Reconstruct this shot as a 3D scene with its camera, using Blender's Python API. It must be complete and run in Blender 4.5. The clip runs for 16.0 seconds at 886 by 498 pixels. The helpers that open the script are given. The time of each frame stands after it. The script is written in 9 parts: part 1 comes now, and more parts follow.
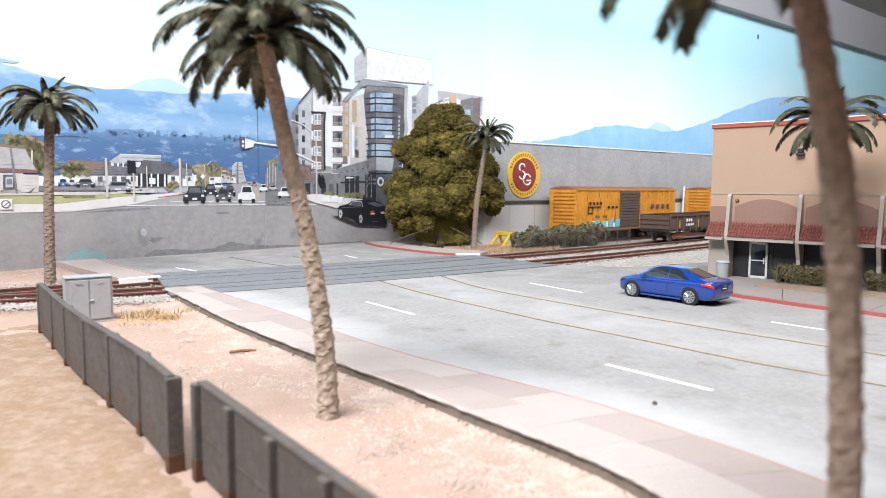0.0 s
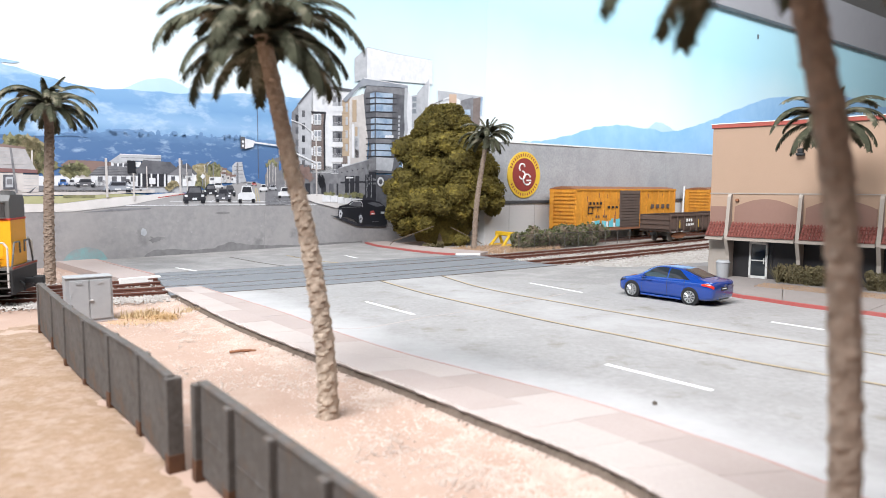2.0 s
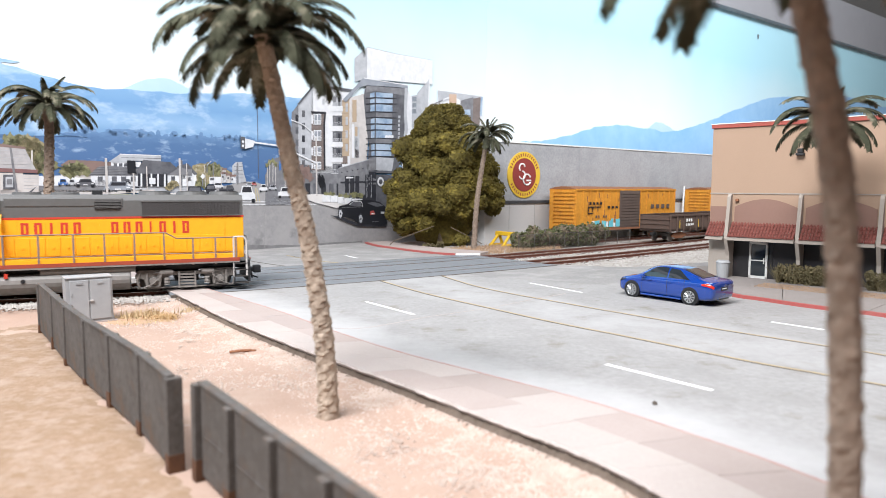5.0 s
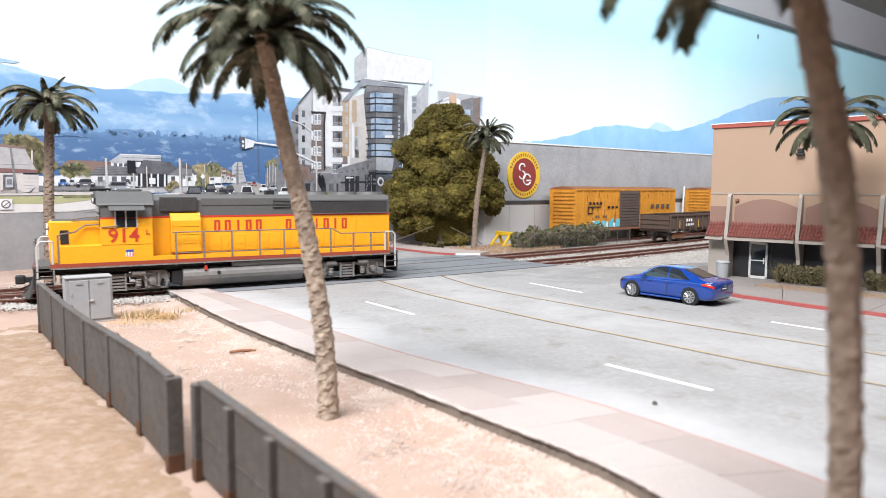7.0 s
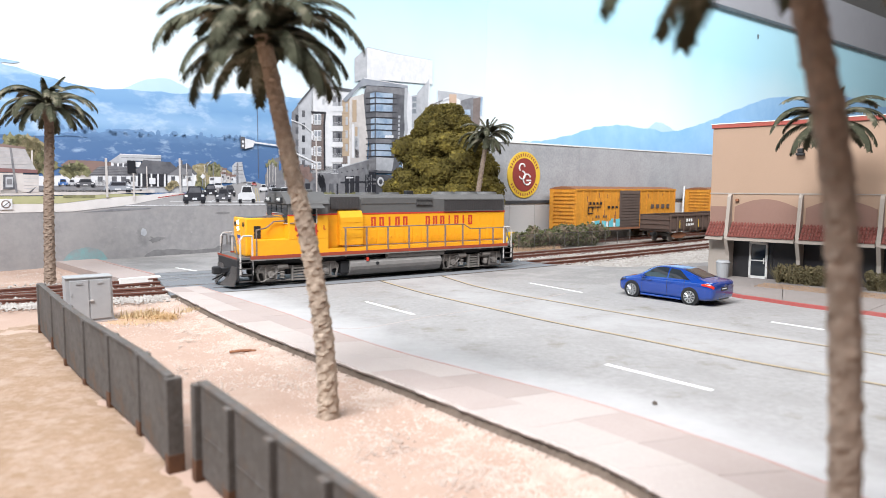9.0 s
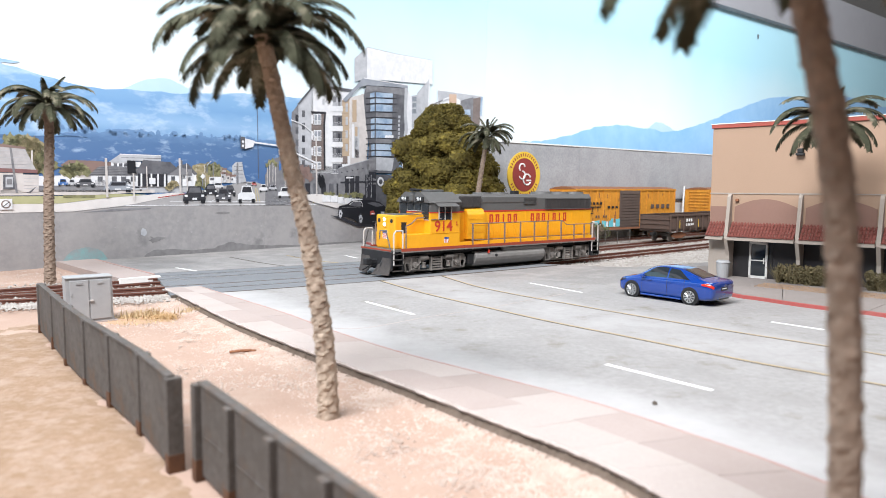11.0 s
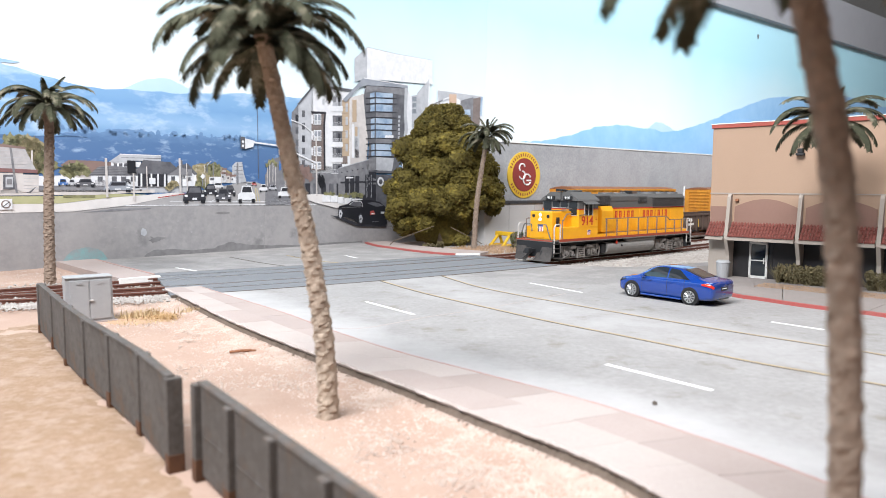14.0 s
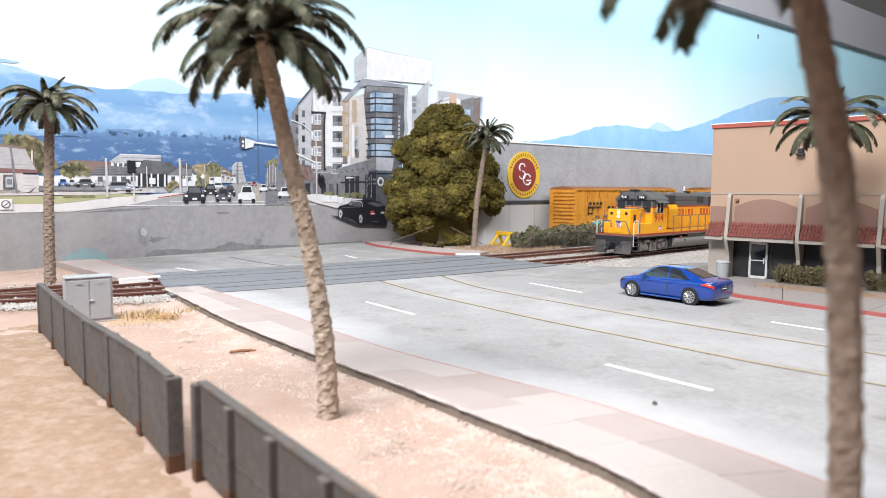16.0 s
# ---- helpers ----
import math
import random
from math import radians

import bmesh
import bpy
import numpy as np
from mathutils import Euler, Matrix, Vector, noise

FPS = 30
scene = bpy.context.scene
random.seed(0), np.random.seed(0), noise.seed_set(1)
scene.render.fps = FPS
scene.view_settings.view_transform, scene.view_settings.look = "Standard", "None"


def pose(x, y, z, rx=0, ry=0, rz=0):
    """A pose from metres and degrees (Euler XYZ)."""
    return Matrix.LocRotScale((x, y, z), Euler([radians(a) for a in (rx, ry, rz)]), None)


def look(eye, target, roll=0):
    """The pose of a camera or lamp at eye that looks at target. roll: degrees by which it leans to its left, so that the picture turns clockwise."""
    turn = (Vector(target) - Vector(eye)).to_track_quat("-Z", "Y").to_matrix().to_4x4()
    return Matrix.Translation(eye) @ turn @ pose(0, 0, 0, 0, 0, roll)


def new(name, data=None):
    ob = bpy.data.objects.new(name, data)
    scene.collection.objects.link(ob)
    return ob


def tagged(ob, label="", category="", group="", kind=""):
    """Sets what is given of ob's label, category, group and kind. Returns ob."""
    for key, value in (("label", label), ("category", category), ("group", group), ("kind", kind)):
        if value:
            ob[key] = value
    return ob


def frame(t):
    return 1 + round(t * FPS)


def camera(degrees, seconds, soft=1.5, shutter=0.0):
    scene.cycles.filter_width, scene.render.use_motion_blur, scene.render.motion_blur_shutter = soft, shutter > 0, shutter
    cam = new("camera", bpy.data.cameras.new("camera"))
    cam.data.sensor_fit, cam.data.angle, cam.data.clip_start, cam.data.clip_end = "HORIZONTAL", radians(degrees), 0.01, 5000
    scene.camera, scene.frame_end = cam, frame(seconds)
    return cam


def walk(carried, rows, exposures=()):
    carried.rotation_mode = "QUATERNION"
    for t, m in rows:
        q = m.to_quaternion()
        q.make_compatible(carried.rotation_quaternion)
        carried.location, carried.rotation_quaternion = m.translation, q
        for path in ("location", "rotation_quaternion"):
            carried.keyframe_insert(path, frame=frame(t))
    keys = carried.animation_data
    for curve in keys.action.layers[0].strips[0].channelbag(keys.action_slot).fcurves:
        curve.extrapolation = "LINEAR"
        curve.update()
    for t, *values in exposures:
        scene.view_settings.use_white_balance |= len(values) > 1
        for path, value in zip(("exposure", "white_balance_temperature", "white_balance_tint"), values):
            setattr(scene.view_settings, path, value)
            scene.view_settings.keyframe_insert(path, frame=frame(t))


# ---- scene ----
# The layout is a 1:87 model: lengths below are in model-scale metres, S turns them into real metres.
S = 1 / 87.0
EYE = 4.6


def eye_pose(x, y, z, tilt, roll):
    return Matrix.Translation((x * S, y * S, z * S)) @ pose(0, 0, 0, 90 - tilt, 0, 0) @ pose(0, 0, 0, 0, 0, roll)


cam = camera(66.0, 16.0, soft=0.7, shutter=0.4)
cam.data.dof.use_dof = True
cam.data.dof.focus_distance = 34 * S
cam.data.dof.aperture_fstop = 27.0
CAM_ROWS = [(0.0, eye_pose(0, 0, EYE, 5.12, 0.275)), (16.0, eye_pose(0, 0, EYE, 5.12, 0.275))]
walk(cam, CAM_ROWS, exposures=[(0.0, -0.2), (16.0, -0.2)])

# ---- world and light: a closed room with two lamp strips over the layout and one added ----
world = bpy.data.worlds.new("room_air")
scene.world = world
world.use_nodes = True
world.node_tree.nodes["Background"].inputs[0].default_value = (0.9, 0.95, 1.0, 1)
world.node_tree.nodes["Background"].inputs[1].default_value = 0.06


def area_lamp(name, eye, target, size_x, size_y, watts, colour):
    data = bpy.data.lights.new(name, "AREA")
    data.shape, data.size, data.size_y, data.energy, data.color = "RECTANGLE", size_x * S, size_y * S, watts, colour
    ob = new(name, data)
    ob.matrix_basis = look([c * S for c in eye], [c * S for c in target])
    return ob


area_lamp("lamp_strip", (-24, -9, 52), (3, 42, 0), 40, 14, 13.0, (0.945, 0.967, 1.0))
area_lamp("lamp_strip", (6, 2, 60), (11, 56, 3), 40, 22, 5.4, (0.945, 0.967, 1.0))
# Added strip, out of view, only to brighten the right backdrop.
area_lamp("lamp_strip", (52, 40, 58), (60, 108, 16), 50, 14, 10.0, (0.945, 0.967, 1.0))


# ---- materials ----
def mat(name, colour, second=None, rough=0.75, metal=0.0, grain=9.0, stain=0.7, amount=0.35, bump=0.15, spec=0.35,
        third=None, third_at=0.62, random_each=0.0, coat=0.0, third_soft=0.12, dust=None):
    """Colour broken by fine grain and by broad stains; sizes are per model-scale metre."""
    m = bpy.data.materials.new(name)
    m.use_nodes = True
    nodes, links = m.node_tree.nodes, m.node_tree.links
    shader = nodes["Principled BSDF"]
    shader.inputs["Roughness"].default_value, shader.inputs["Metallic"].default_value = rough, metal
    shader.inputs["Specular IOR Level"].default_value = spec
    shader.inputs["Coat Weight"].default_value = coat
    if second is None:
        second = tuple(c * 0.72 for c in colour)
    where = nodes.new("ShaderNodeTexCoord").outputs["Object"]

    def speckle(scale, detail):
        n = nodes.new("ShaderNodeTexNoise")
        n.inputs["Scale"].default_value, n.inputs["Detail"].default_value = scale / S, detail
        n.inputs["Roughness"].default_value = 0.65
        links.new(where, n.inputs["Vector"])
        return n.outputs["Fac"]

    def ramp(source, low, high):
        r = nodes.new("ShaderNodeMapRange")
        r.inputs["From Min"].default_value, r.inputs["From Max"].default_value = low, high
        links.new(source, r.inputs["Value"])
        return r.outputs["Result"]

    def blend(a, b, factor):
        x = nodes.new("ShaderNodeMix")
        x.data_type = "RGBA"
        links.new(factor, x.inputs[0])
        for socket, value in ((x.inputs[6], a), (x.inputs[7], b)):
            if isinstance(value, tuple):
                socket.default_value = (*value, 1)
            else:
                links.new(value, socket)
        return x.outputs[2]

    def times(source, value):
        x = nodes.new("ShaderNodeMath")
        x.operation = "MULTIPLY"
        x.inputs[1].default_value = value
        links.new(source, x.inputs[0])
        return x.outputs[0]

    fine, broad = speckle(grain, 3.0), speckle(stain, 5.0)
    out = blend(colour, second, times(ramp(fine, 0.35, 0.7), amount))
    out = blend(out, second, times(ramp(broad, 0.45, 0.72), amount))
    if third:
        out = blend(out, third, ramp(speckle(stain * 1.7, 6.0), third_at, third_at + third_soft))
    if dust:
        laid = nodes.new("ShaderNodeAttribute")
        laid.attribute_name = "dust"
        uneven = nodes.new("ShaderNodeMath")
        uneven.operation = "MULTIPLY_ADD"
        uneven.inputs[1].default_value = 1.3
        links.new(speckle(stain * 1.3, 6.0), uneven.inputs[0])
        links.new(laid.outputs["Fac"], uneven.inputs[2])
        out = blend(out, dust, ramp(uneven.outputs[0], 0.80, 1.75))
    if random_each:
        info = nodes.new("ShaderNodeObjectInfo")
        out = blend(out, tuple(c * 0.55 for c in colour), times(info.outputs["Random"], random_each))
    links.new(out, shader.inputs["Base Color"])
    if bump:
        b = nodes.new("ShaderNodeBump")
        b.inputs["Strength"].default_value, b.inputs["Distance"].default_value = bump, 0.05 * S
        links.new(fine, b.inputs["Height"])
        links.new(b.outputs["Normal"], shader.inputs["Normal"])
    return m


def glass(name, colour=(0.02, 0.025, 0.03), rough=0.06):
    return mat(name, colour, rough=rough, bump=0, amount=0.2, spec=0.6)


M = dict(
    sand=mat("sand", (0.42, 0.295, 0.235), (0.33, 0.222, 0.172), rough=0.95, grain=14, stain=0.25, amount=0.5, bump=0.5, third=(0.47, 0.355, 0.29), third_at=0.5, third_soft=0.3),
    lawn=mat("dry_lawn", (0.32, 0.218, 0.155), (0.235, 0.15, 0.09), rough=1, grain=7, stain=1.3, amount=0.85, bump=0.35, third=(0.375, 0.277, 0.22), third_at=0.48, third_soft=0.25),
    litter=mat("straw_litter", (0.44, 0.30, 0.20), (0.38, 0.24, 0.145), rough=1, grain=10, stain=1.2, amount=0.7, bump=0.4),
    straw=mat("straw", (0.58, 0.44, 0.27), (0.48, 0.33, 0.18), rough=1, grain=10, amount=0.6, bump=0),
    concrete=mat("road_concrete", (0.295, 0.280, 0.273), (0.205, 0.195, 0.19), rough=0.85, grain=6, stain=0.33, amount=0.6, bump=0.15, third=(0.40, 0.375, 0.365), third_at=0.46, third_soft=0.35),
    lane=mat("worn_lane_concrete", (0.335, 0.32, 0.315), (0.24, 0.228, 0.22), rough=0.85, grain=5, stain=0.42, amount=0.6, bump=0.15, third=(0.215, 0.195, 0.165), third_at=0.57, third_soft=0.14, dust=(0.44, 0.425, 0.425)),
    walk_pale=mat("pale_sidewalk_concrete", (0.46, 0.398, 0.372), (0.39, 0.325, 0.30), rough=0.9, grain=12, stain=0.6, amount=0.45, bump=0.12, random_each=0.12),
    straw_dark=mat("orange_straw", (0.50, 0.33, 0.17), (0.42, 0.25, 0.11), rough=1, grain=10, amount=0.6, bump=0),
    asphalt=mat("crossing_asphalt", (0.195, 0.20, 0.213), (0.15, 0.155, 0.165), rough=0.9, grain=9, stain=0.5, amount=0.5, bump=0.2),
    yard=mat("weathered_concrete", (0.285, 0.25, 0.235), (0.225, 0.195, 0.18), rough=0.9, grain=12, stain=0.6, amount=0.5, bump=0.15, random_each=0.15),
    walkway=mat("sidewalk_concrete", (0.405, 0.335, 0.31), (0.345, 0.275, 0.25), rough=0.9, grain=12, stain=0.6, amount=0.45, bump=0.12, random_each=0.18),
    # Earth coloured as dark as the shaded gap below the sidewalk lip.
    earth_shade=mat("shaded_earth", (0.16, 0.12, 0.095), rough=1, grain=10, amount=0.6, bump=0.6),
    white_paint=mat("road_white", (0.82, 0.81, 0.80), (0.66, 0.65, 0.63), rough=0.8, grain=12, amount=0.4),
    yellow_paint=mat("road_yellow", (0.46, 0.35, 0.19), (0.36, 0.29, 0.20), rough=0.8, grain=9, amount=0.8),
    joint=mat("joint_dark", (0.12, 0.10, 0.085), rough=0.95, grain=9, amount=0.7),
    red_paint=mat("kerb_red", (0.38, 0.075, 0.07), (0.32, 0.13, 0.11), rough=0.7, grain=8, amount=0.5),
    pebble=mat("pebble_stone", (0.55, 0.45, 0.395), (0.41, 0.315, 0.26), rough=0.95, grain=3, stain=1.3, amount=0.8, bump=0.1),
    stone=mat("ballast_stone", (0.47, 0.44, 0.41), (0.28, 0.25, 0.23), rough=0.95, grain=3, stain=1.3, amount=0.8, bump=0.1),
    rust_bed=mat("rusty_bed", (0.22, 0.135, 0.10), (0.34, 0.28, 0.24), rough=0.95, grain=5, stain=1.5, amount=0.7, bump=0.4),
    rail=mat("rusted_rail", (0.20, 0.085, 0.06), (0.13, 0.055, 0.045), rough=0.8, grain=8, amount=0.6, bump=0.2),
    rail_top=mat("worn_rail_top", (0.62, 0.58, 0.55), (0.45, 0.40, 0.38), rough=0.3, metal=0.9, grain=6, amount=0.4, bump=0),
    tie=mat("weathered_tie", (0.13, 0.085, 0.07), (0.08, 0.055, 0.05), rough=0.95, grain=10, amount=0.6, bump=0.3, random_each=0.3),
    orange=mat("armour_yellow", (0.83, 0.385, 0.016), (0.72, 0.31, 0.014), rough=0.42, grain=5, stain=0.7, amount=0.35, bump=0.03, spec=0.4),
    loco_grey=mat("harbour_grey", (0.115, 0.112, 0.11), (0.085, 0.082, 0.08), rough=0.5, grain=6, amount=0.35, bump=0.05),
    grille=mat("grille_dark", (0.055, 0.05, 0.05), rough=0.6, grain=20, amount=0.5, bump=0.5),
    red=mat("signal_red", (0.52, 0.045, 0.025), rough=0.5, amount=0.2, bump=0),
    sill_red=mat("sill_red_brown", (0.34, 0.06, 0.03), (0.22, 0.05, 0.035), rough=0.6, amount=0.5, bump=0),
    truck=mat("dusty_truck", (0.26, 0.235, 0.215), (0.13, 0.115, 0.105), rough=0.75, grain=9, stain=2, amount=0.6, bump=0.2),
    tank=mat("tank_grey", (0.25, 0.235, 0.225), (0.17, 0.16, 0.15), rough=0.6, grain=5, stain=0.9, amount=0.5, bump=0.05),
    plough=mat("scuffed_plough", (0.042, 0.038, 0.037), (0.085, 0.072, 0.066), rough=0.6, grain=6, stain=1.2, amount=0.7, bump=0.1),
    wheel_dark=mat("oily_wheel", (0.075, 0.066, 0.06), (0.12, 0.105, 0.095), rough=0.6, grain=9, stain=2, amount=0.5, bump=0.1),
    black=mat("black_plastic", (0.022, 0.022, 0.024), rough=0.55, amount=0.3, bump=0.1),
    steel=mat("handrail_grey", (0.55, 0.52, 0.50), (0.42, 0.38, 0.36), rough=0.5, amount=0.3, bump=0),
    rust_rail=mat("handrail_brown", (0.21, 0.155, 0.135), rough=0.6, amount=0.3, bump=0),
    glass=glass("dark_glass"),
    white=mat("white_plastic", (0.80, 0.80, 0.79), (0.72, 0.72, 0.70), rough=0.6, amount=0.3, bump=0.05),
    navy=mat("shield_blue", (0.05, 0.08, 0.28), rough=0.5, amount=0.2, bump=0),
    car_blue=mat("blue_car_paint", (0.004, 0.042, 0.255), (0.003, 0.034, 0.21), rough=0.22, amount=0.2, bump=0, spec=0.6, coat=1.0),
    tyre=mat("tyre_rubber", (0.02, 0.02, 0.02), rough=0.85, amount=0.3, bump=0.1),
    chrome=mat("alloy_rim", (0.62, 0.62, 0.63), rough=0.35, metal=0.8, amount=0.2, bump=0),
    tail_red=mat("tail_light", (0.55, 0.03, 0.02), rough=0.15, amount=0.1, bump=0, coat=0.5),
    box_orange=mat("boxcar_yellow", (0.66, 0.29, 0.035), (0.46, 0.18, 0.025), rough=0.6, grain=4, stain=0.8, amount=0.6, bump=0.08, third=(0.30, 0.125, 0.045), third_at=0.58, third_soft=0.2),
    rust_brown=mat("rusty_roof", (0.28, 0.12, 0.06), (0.19, 0.08, 0.045), rough=0.8, grain=6, amount=0.6, bump=0.15),
    gondola=mat("gondola_brown", (0.088, 0.058, 0.048), (0.125, 0.08, 0.062), rough=0.75, grain=6, stain=1.2, amount=0.6, bump=0.12),
    door_dark=mat("boxcar_door", (0.10, 0.075, 0.065), (0.15, 0.10, 0.08), rough=0.75, grain=5, amount=0.5, bump=0.1),
    graffiti=mat("graffiti_blue", (0.15, 0.50, 0.58), rough=0.6, amount=0.3, bump=0),
    stucco=mat("tan_stucco", (0.385, 0.262, 0.186), (0.345, 0.232, 0.164), rough=0.9, grain=14, stain=0.35, amount=0.35, bump=0.12),
    arch=mat("rose_stucco", (0.255, 0.150, 0.118), (0.225, 0.13, 0.102), rough=0.9, grain=12, stain=0.4, amount=0.3, bump=0.1),
    trim_red=mat("coping_red", (0.36, 0.085, 0.065), rough=0.8, amount=0.3, bump=0.05),
    pilaster=mat("cream_pilaster", (0.36, 0.31, 0.27), (0.30, 0.255, 0.22), rough=0.9, grain=10, amount=0.4, bump=0.08),
    roof_tile=mat("clay_tile", (0.20, 0.058, 0.044), (0.14, 0.042, 0.035), rough=0.8, grain=9, amount=0.5, bump=0.15, random_each=0.5),
    # Dark wall paint, deepened further by the awning's shade in its colour.
    storefront=mat("shade_dark_storefront", (0.032, 0.030, 0.032), rough=0.35, grain=5, amount=0.4, bump=0.03),
    frame=mat("aluminium_frame", (0.62, 0.61, 0.59), rough=0.45, amount=0.3, bump=0),
    wall_print=mat("grey_block_wall", (0.40, 0.405, 0.42), (0.26, 0.265, 0.28), rough=0.9, grain=7, stain=0.35, amount=0.7, bump=0.25),
    wall_low=mat("smooth_grey_wall", (0.50, 0.485, 0.48), (0.44, 0.43, 0.42), rough=0.85, grain=6, stain=0.3, amount=0.4, bump=0.05),
    wall_band=mat("dark_band", (0.055, 0.055, 0.06), rough=0.7, bump=0),
    gold=mat("sign_yellow", (0.72, 0.47, 0.05), rough=0.6, amount=0.2, bump=0),
    maroon=mat("sign_maroon", (0.26, 0.045, 0.04), rough=0.6, amount=0.2, bump=0),
    yellow=mat("bumper_yellow", (0.68, 0.42, 0.015), (0.45, 0.25, 0.03), rough=0.6, grain=7, amount=0.5, bump=0.1),
    fence=mat("fence_grey", (0.118, 0.106, 0.100), (0.062, 0.053, 0.047), rough=0.8, grain=7, stain=0.8, amount=0.75, bump=0.15, third=(0.13, 0.078, 0.048), third_at=0.53, third_soft=0.2),
    rust_foot=mat("rusty_foot", (0.13, 0.06, 0.032), (0.08, 0.045, 0.03), rough=0.9, grain=6, amount=0.7, bump=0.2),
    faded_red=mat("faded_red", (0.42, 0.23, 0.20), (0.44, 0.34, 0.31), rough=0.9, grain=3, stain=0.6, amount=0.9, bump=0),
    cabinet=mat("cabinet_grey", (0.36, 0.36, 0.37), (0.30, 0.30, 0.305), rough=0.55, grain=6, stain=1.2, amount=0.35, bump=0.04),
    trunk=mat("palm_trunk", (0.50, 0.40, 0.315), (0.25, 0.185, 0.14), rough=0.95, grain=9, stain=1.5, amount=0.7, bump=0.4),
    # The pale third tone paints in fronds that catch the light.
    frond=mat("palm_frond", (0.080, 0.080, 0.052), (0.038, 0.042, 0.026), rough=0.85, spec=0.12, grain=5, stain=0.9, amount=0.6, bump=0.1, third=(0.27, 0.24, 0.175), third_at=0.50, random_each=0.55),
    # Darker copy of the palm bark; shade is put into its colour.
    shaded_trunk=mat("shaded_palm_trunk", (0.29, 0.22, 0.172), (0.14, 0.10, 0.076), rough=0.95, grain=9, stain=1.5, amount=0.7, bump=0.4),
    stem=mat("frond_stem", (0.12, 0.11, 0.06), rough=0.8, bump=0),
    # Bright third tone imitates top light, dark second tone the shaded gaps.
    foliage=mat("olive_foliage", (0.155, 0.12, 0.024), (0.045, 0.037, 0.011), rough=0.95, grain=6, stain=0.5, amount=0.7, bump=0.3, third=(0.26, 0.20, 0.04), third_at=0.55),
    hedge=mat("hedge_green", (0.15, 0.16, 0.06), (0.05, 0.055, 0.028), rough=0.85, grain=8, stain=2.4, amount=0.8, bump=0.2, third=(0.30, 0.26, 0.29), third_at=0.58),
    dry_bush=mat("dry_bush", (0.20, 0.16, 0.085), (0.095, 0.08, 0.04), rough=0.95, grain=8, stain=1.5, amount=0.7, bump=0.2),
    bark=mat("bark", (0.16, 0.12, 0.085), rough=0.95, amount=0.6, bump=0.3),
    room=mat("room_paint", (0.34, 0.33, 0.32), rough=0.95, grain=0.3, stain=0.02, amount=0.1, bump=0),
    beam=mat("valance_grey", (0.30, 0.305, 0.33), (0.27, 0.275, 0.30), rough=0.7, grain=0.8, stain=0.1, amount=0.3, bump=0.02),
    room_floor=mat("room_floor", (0.30, 0.28, 0.26), rough=0.7, grain=0.5, stain=0.05, amount=0.4, bump=0),
)


def sky_print():
    """A printed sky: pale near the hills, light blue above, with broad white cloud."""
    m = bpy.data.materials.new("printed_sky")
    m.use_nodes = True
    nodes, links = m.node_tree.nodes, m.node_tree.links
    shader = nodes["Principled BSDF"]
    shader.inputs["Roughness"].default_value = 0.7
    where = nodes.new("ShaderNodeTexCoord").outputs["Object"]
    split = nodes.new("ShaderNodeSeparateXYZ")
    links.new(where, split.inputs[0])
    n = nodes.new("ShaderNodeTexNoise")
    n.inputs["Scale"].default_value, n.inputs["Detail"].default_value = 0.045 / S, 4
    links.new(where, n.inputs["Vector"])
    add = nodes.new("ShaderNodeMath")
    add.operation = "MULTIPLY_ADD"
    add.inputs[1].default_value = 9 * S
    links.new(n.outputs["Fac"], add.inputs[0])
    links.new(split.outputs[2], add.inputs[2])
    r = nodes.new("ShaderNodeMapRange")
    r.inputs["From Min"].default_value, r.inputs["From Max"].default_value = 13 * S, 27 * S
    links.new(add.outputs[0], r.inputs["Value"])
    x = nodes.new("ShaderNodeMix")
    x.data_type = "RGBA"
    x.inputs[6].default_value, x.inputs[7].default_value = (0.80, 0.845, 0.87, 1), (0.40, 0.68, 0.79, 1)
    links.new(r.outputs["Result"], x.inputs[0])
    links.new(x.outputs[2], shader.inputs["Base Color"])
    return m


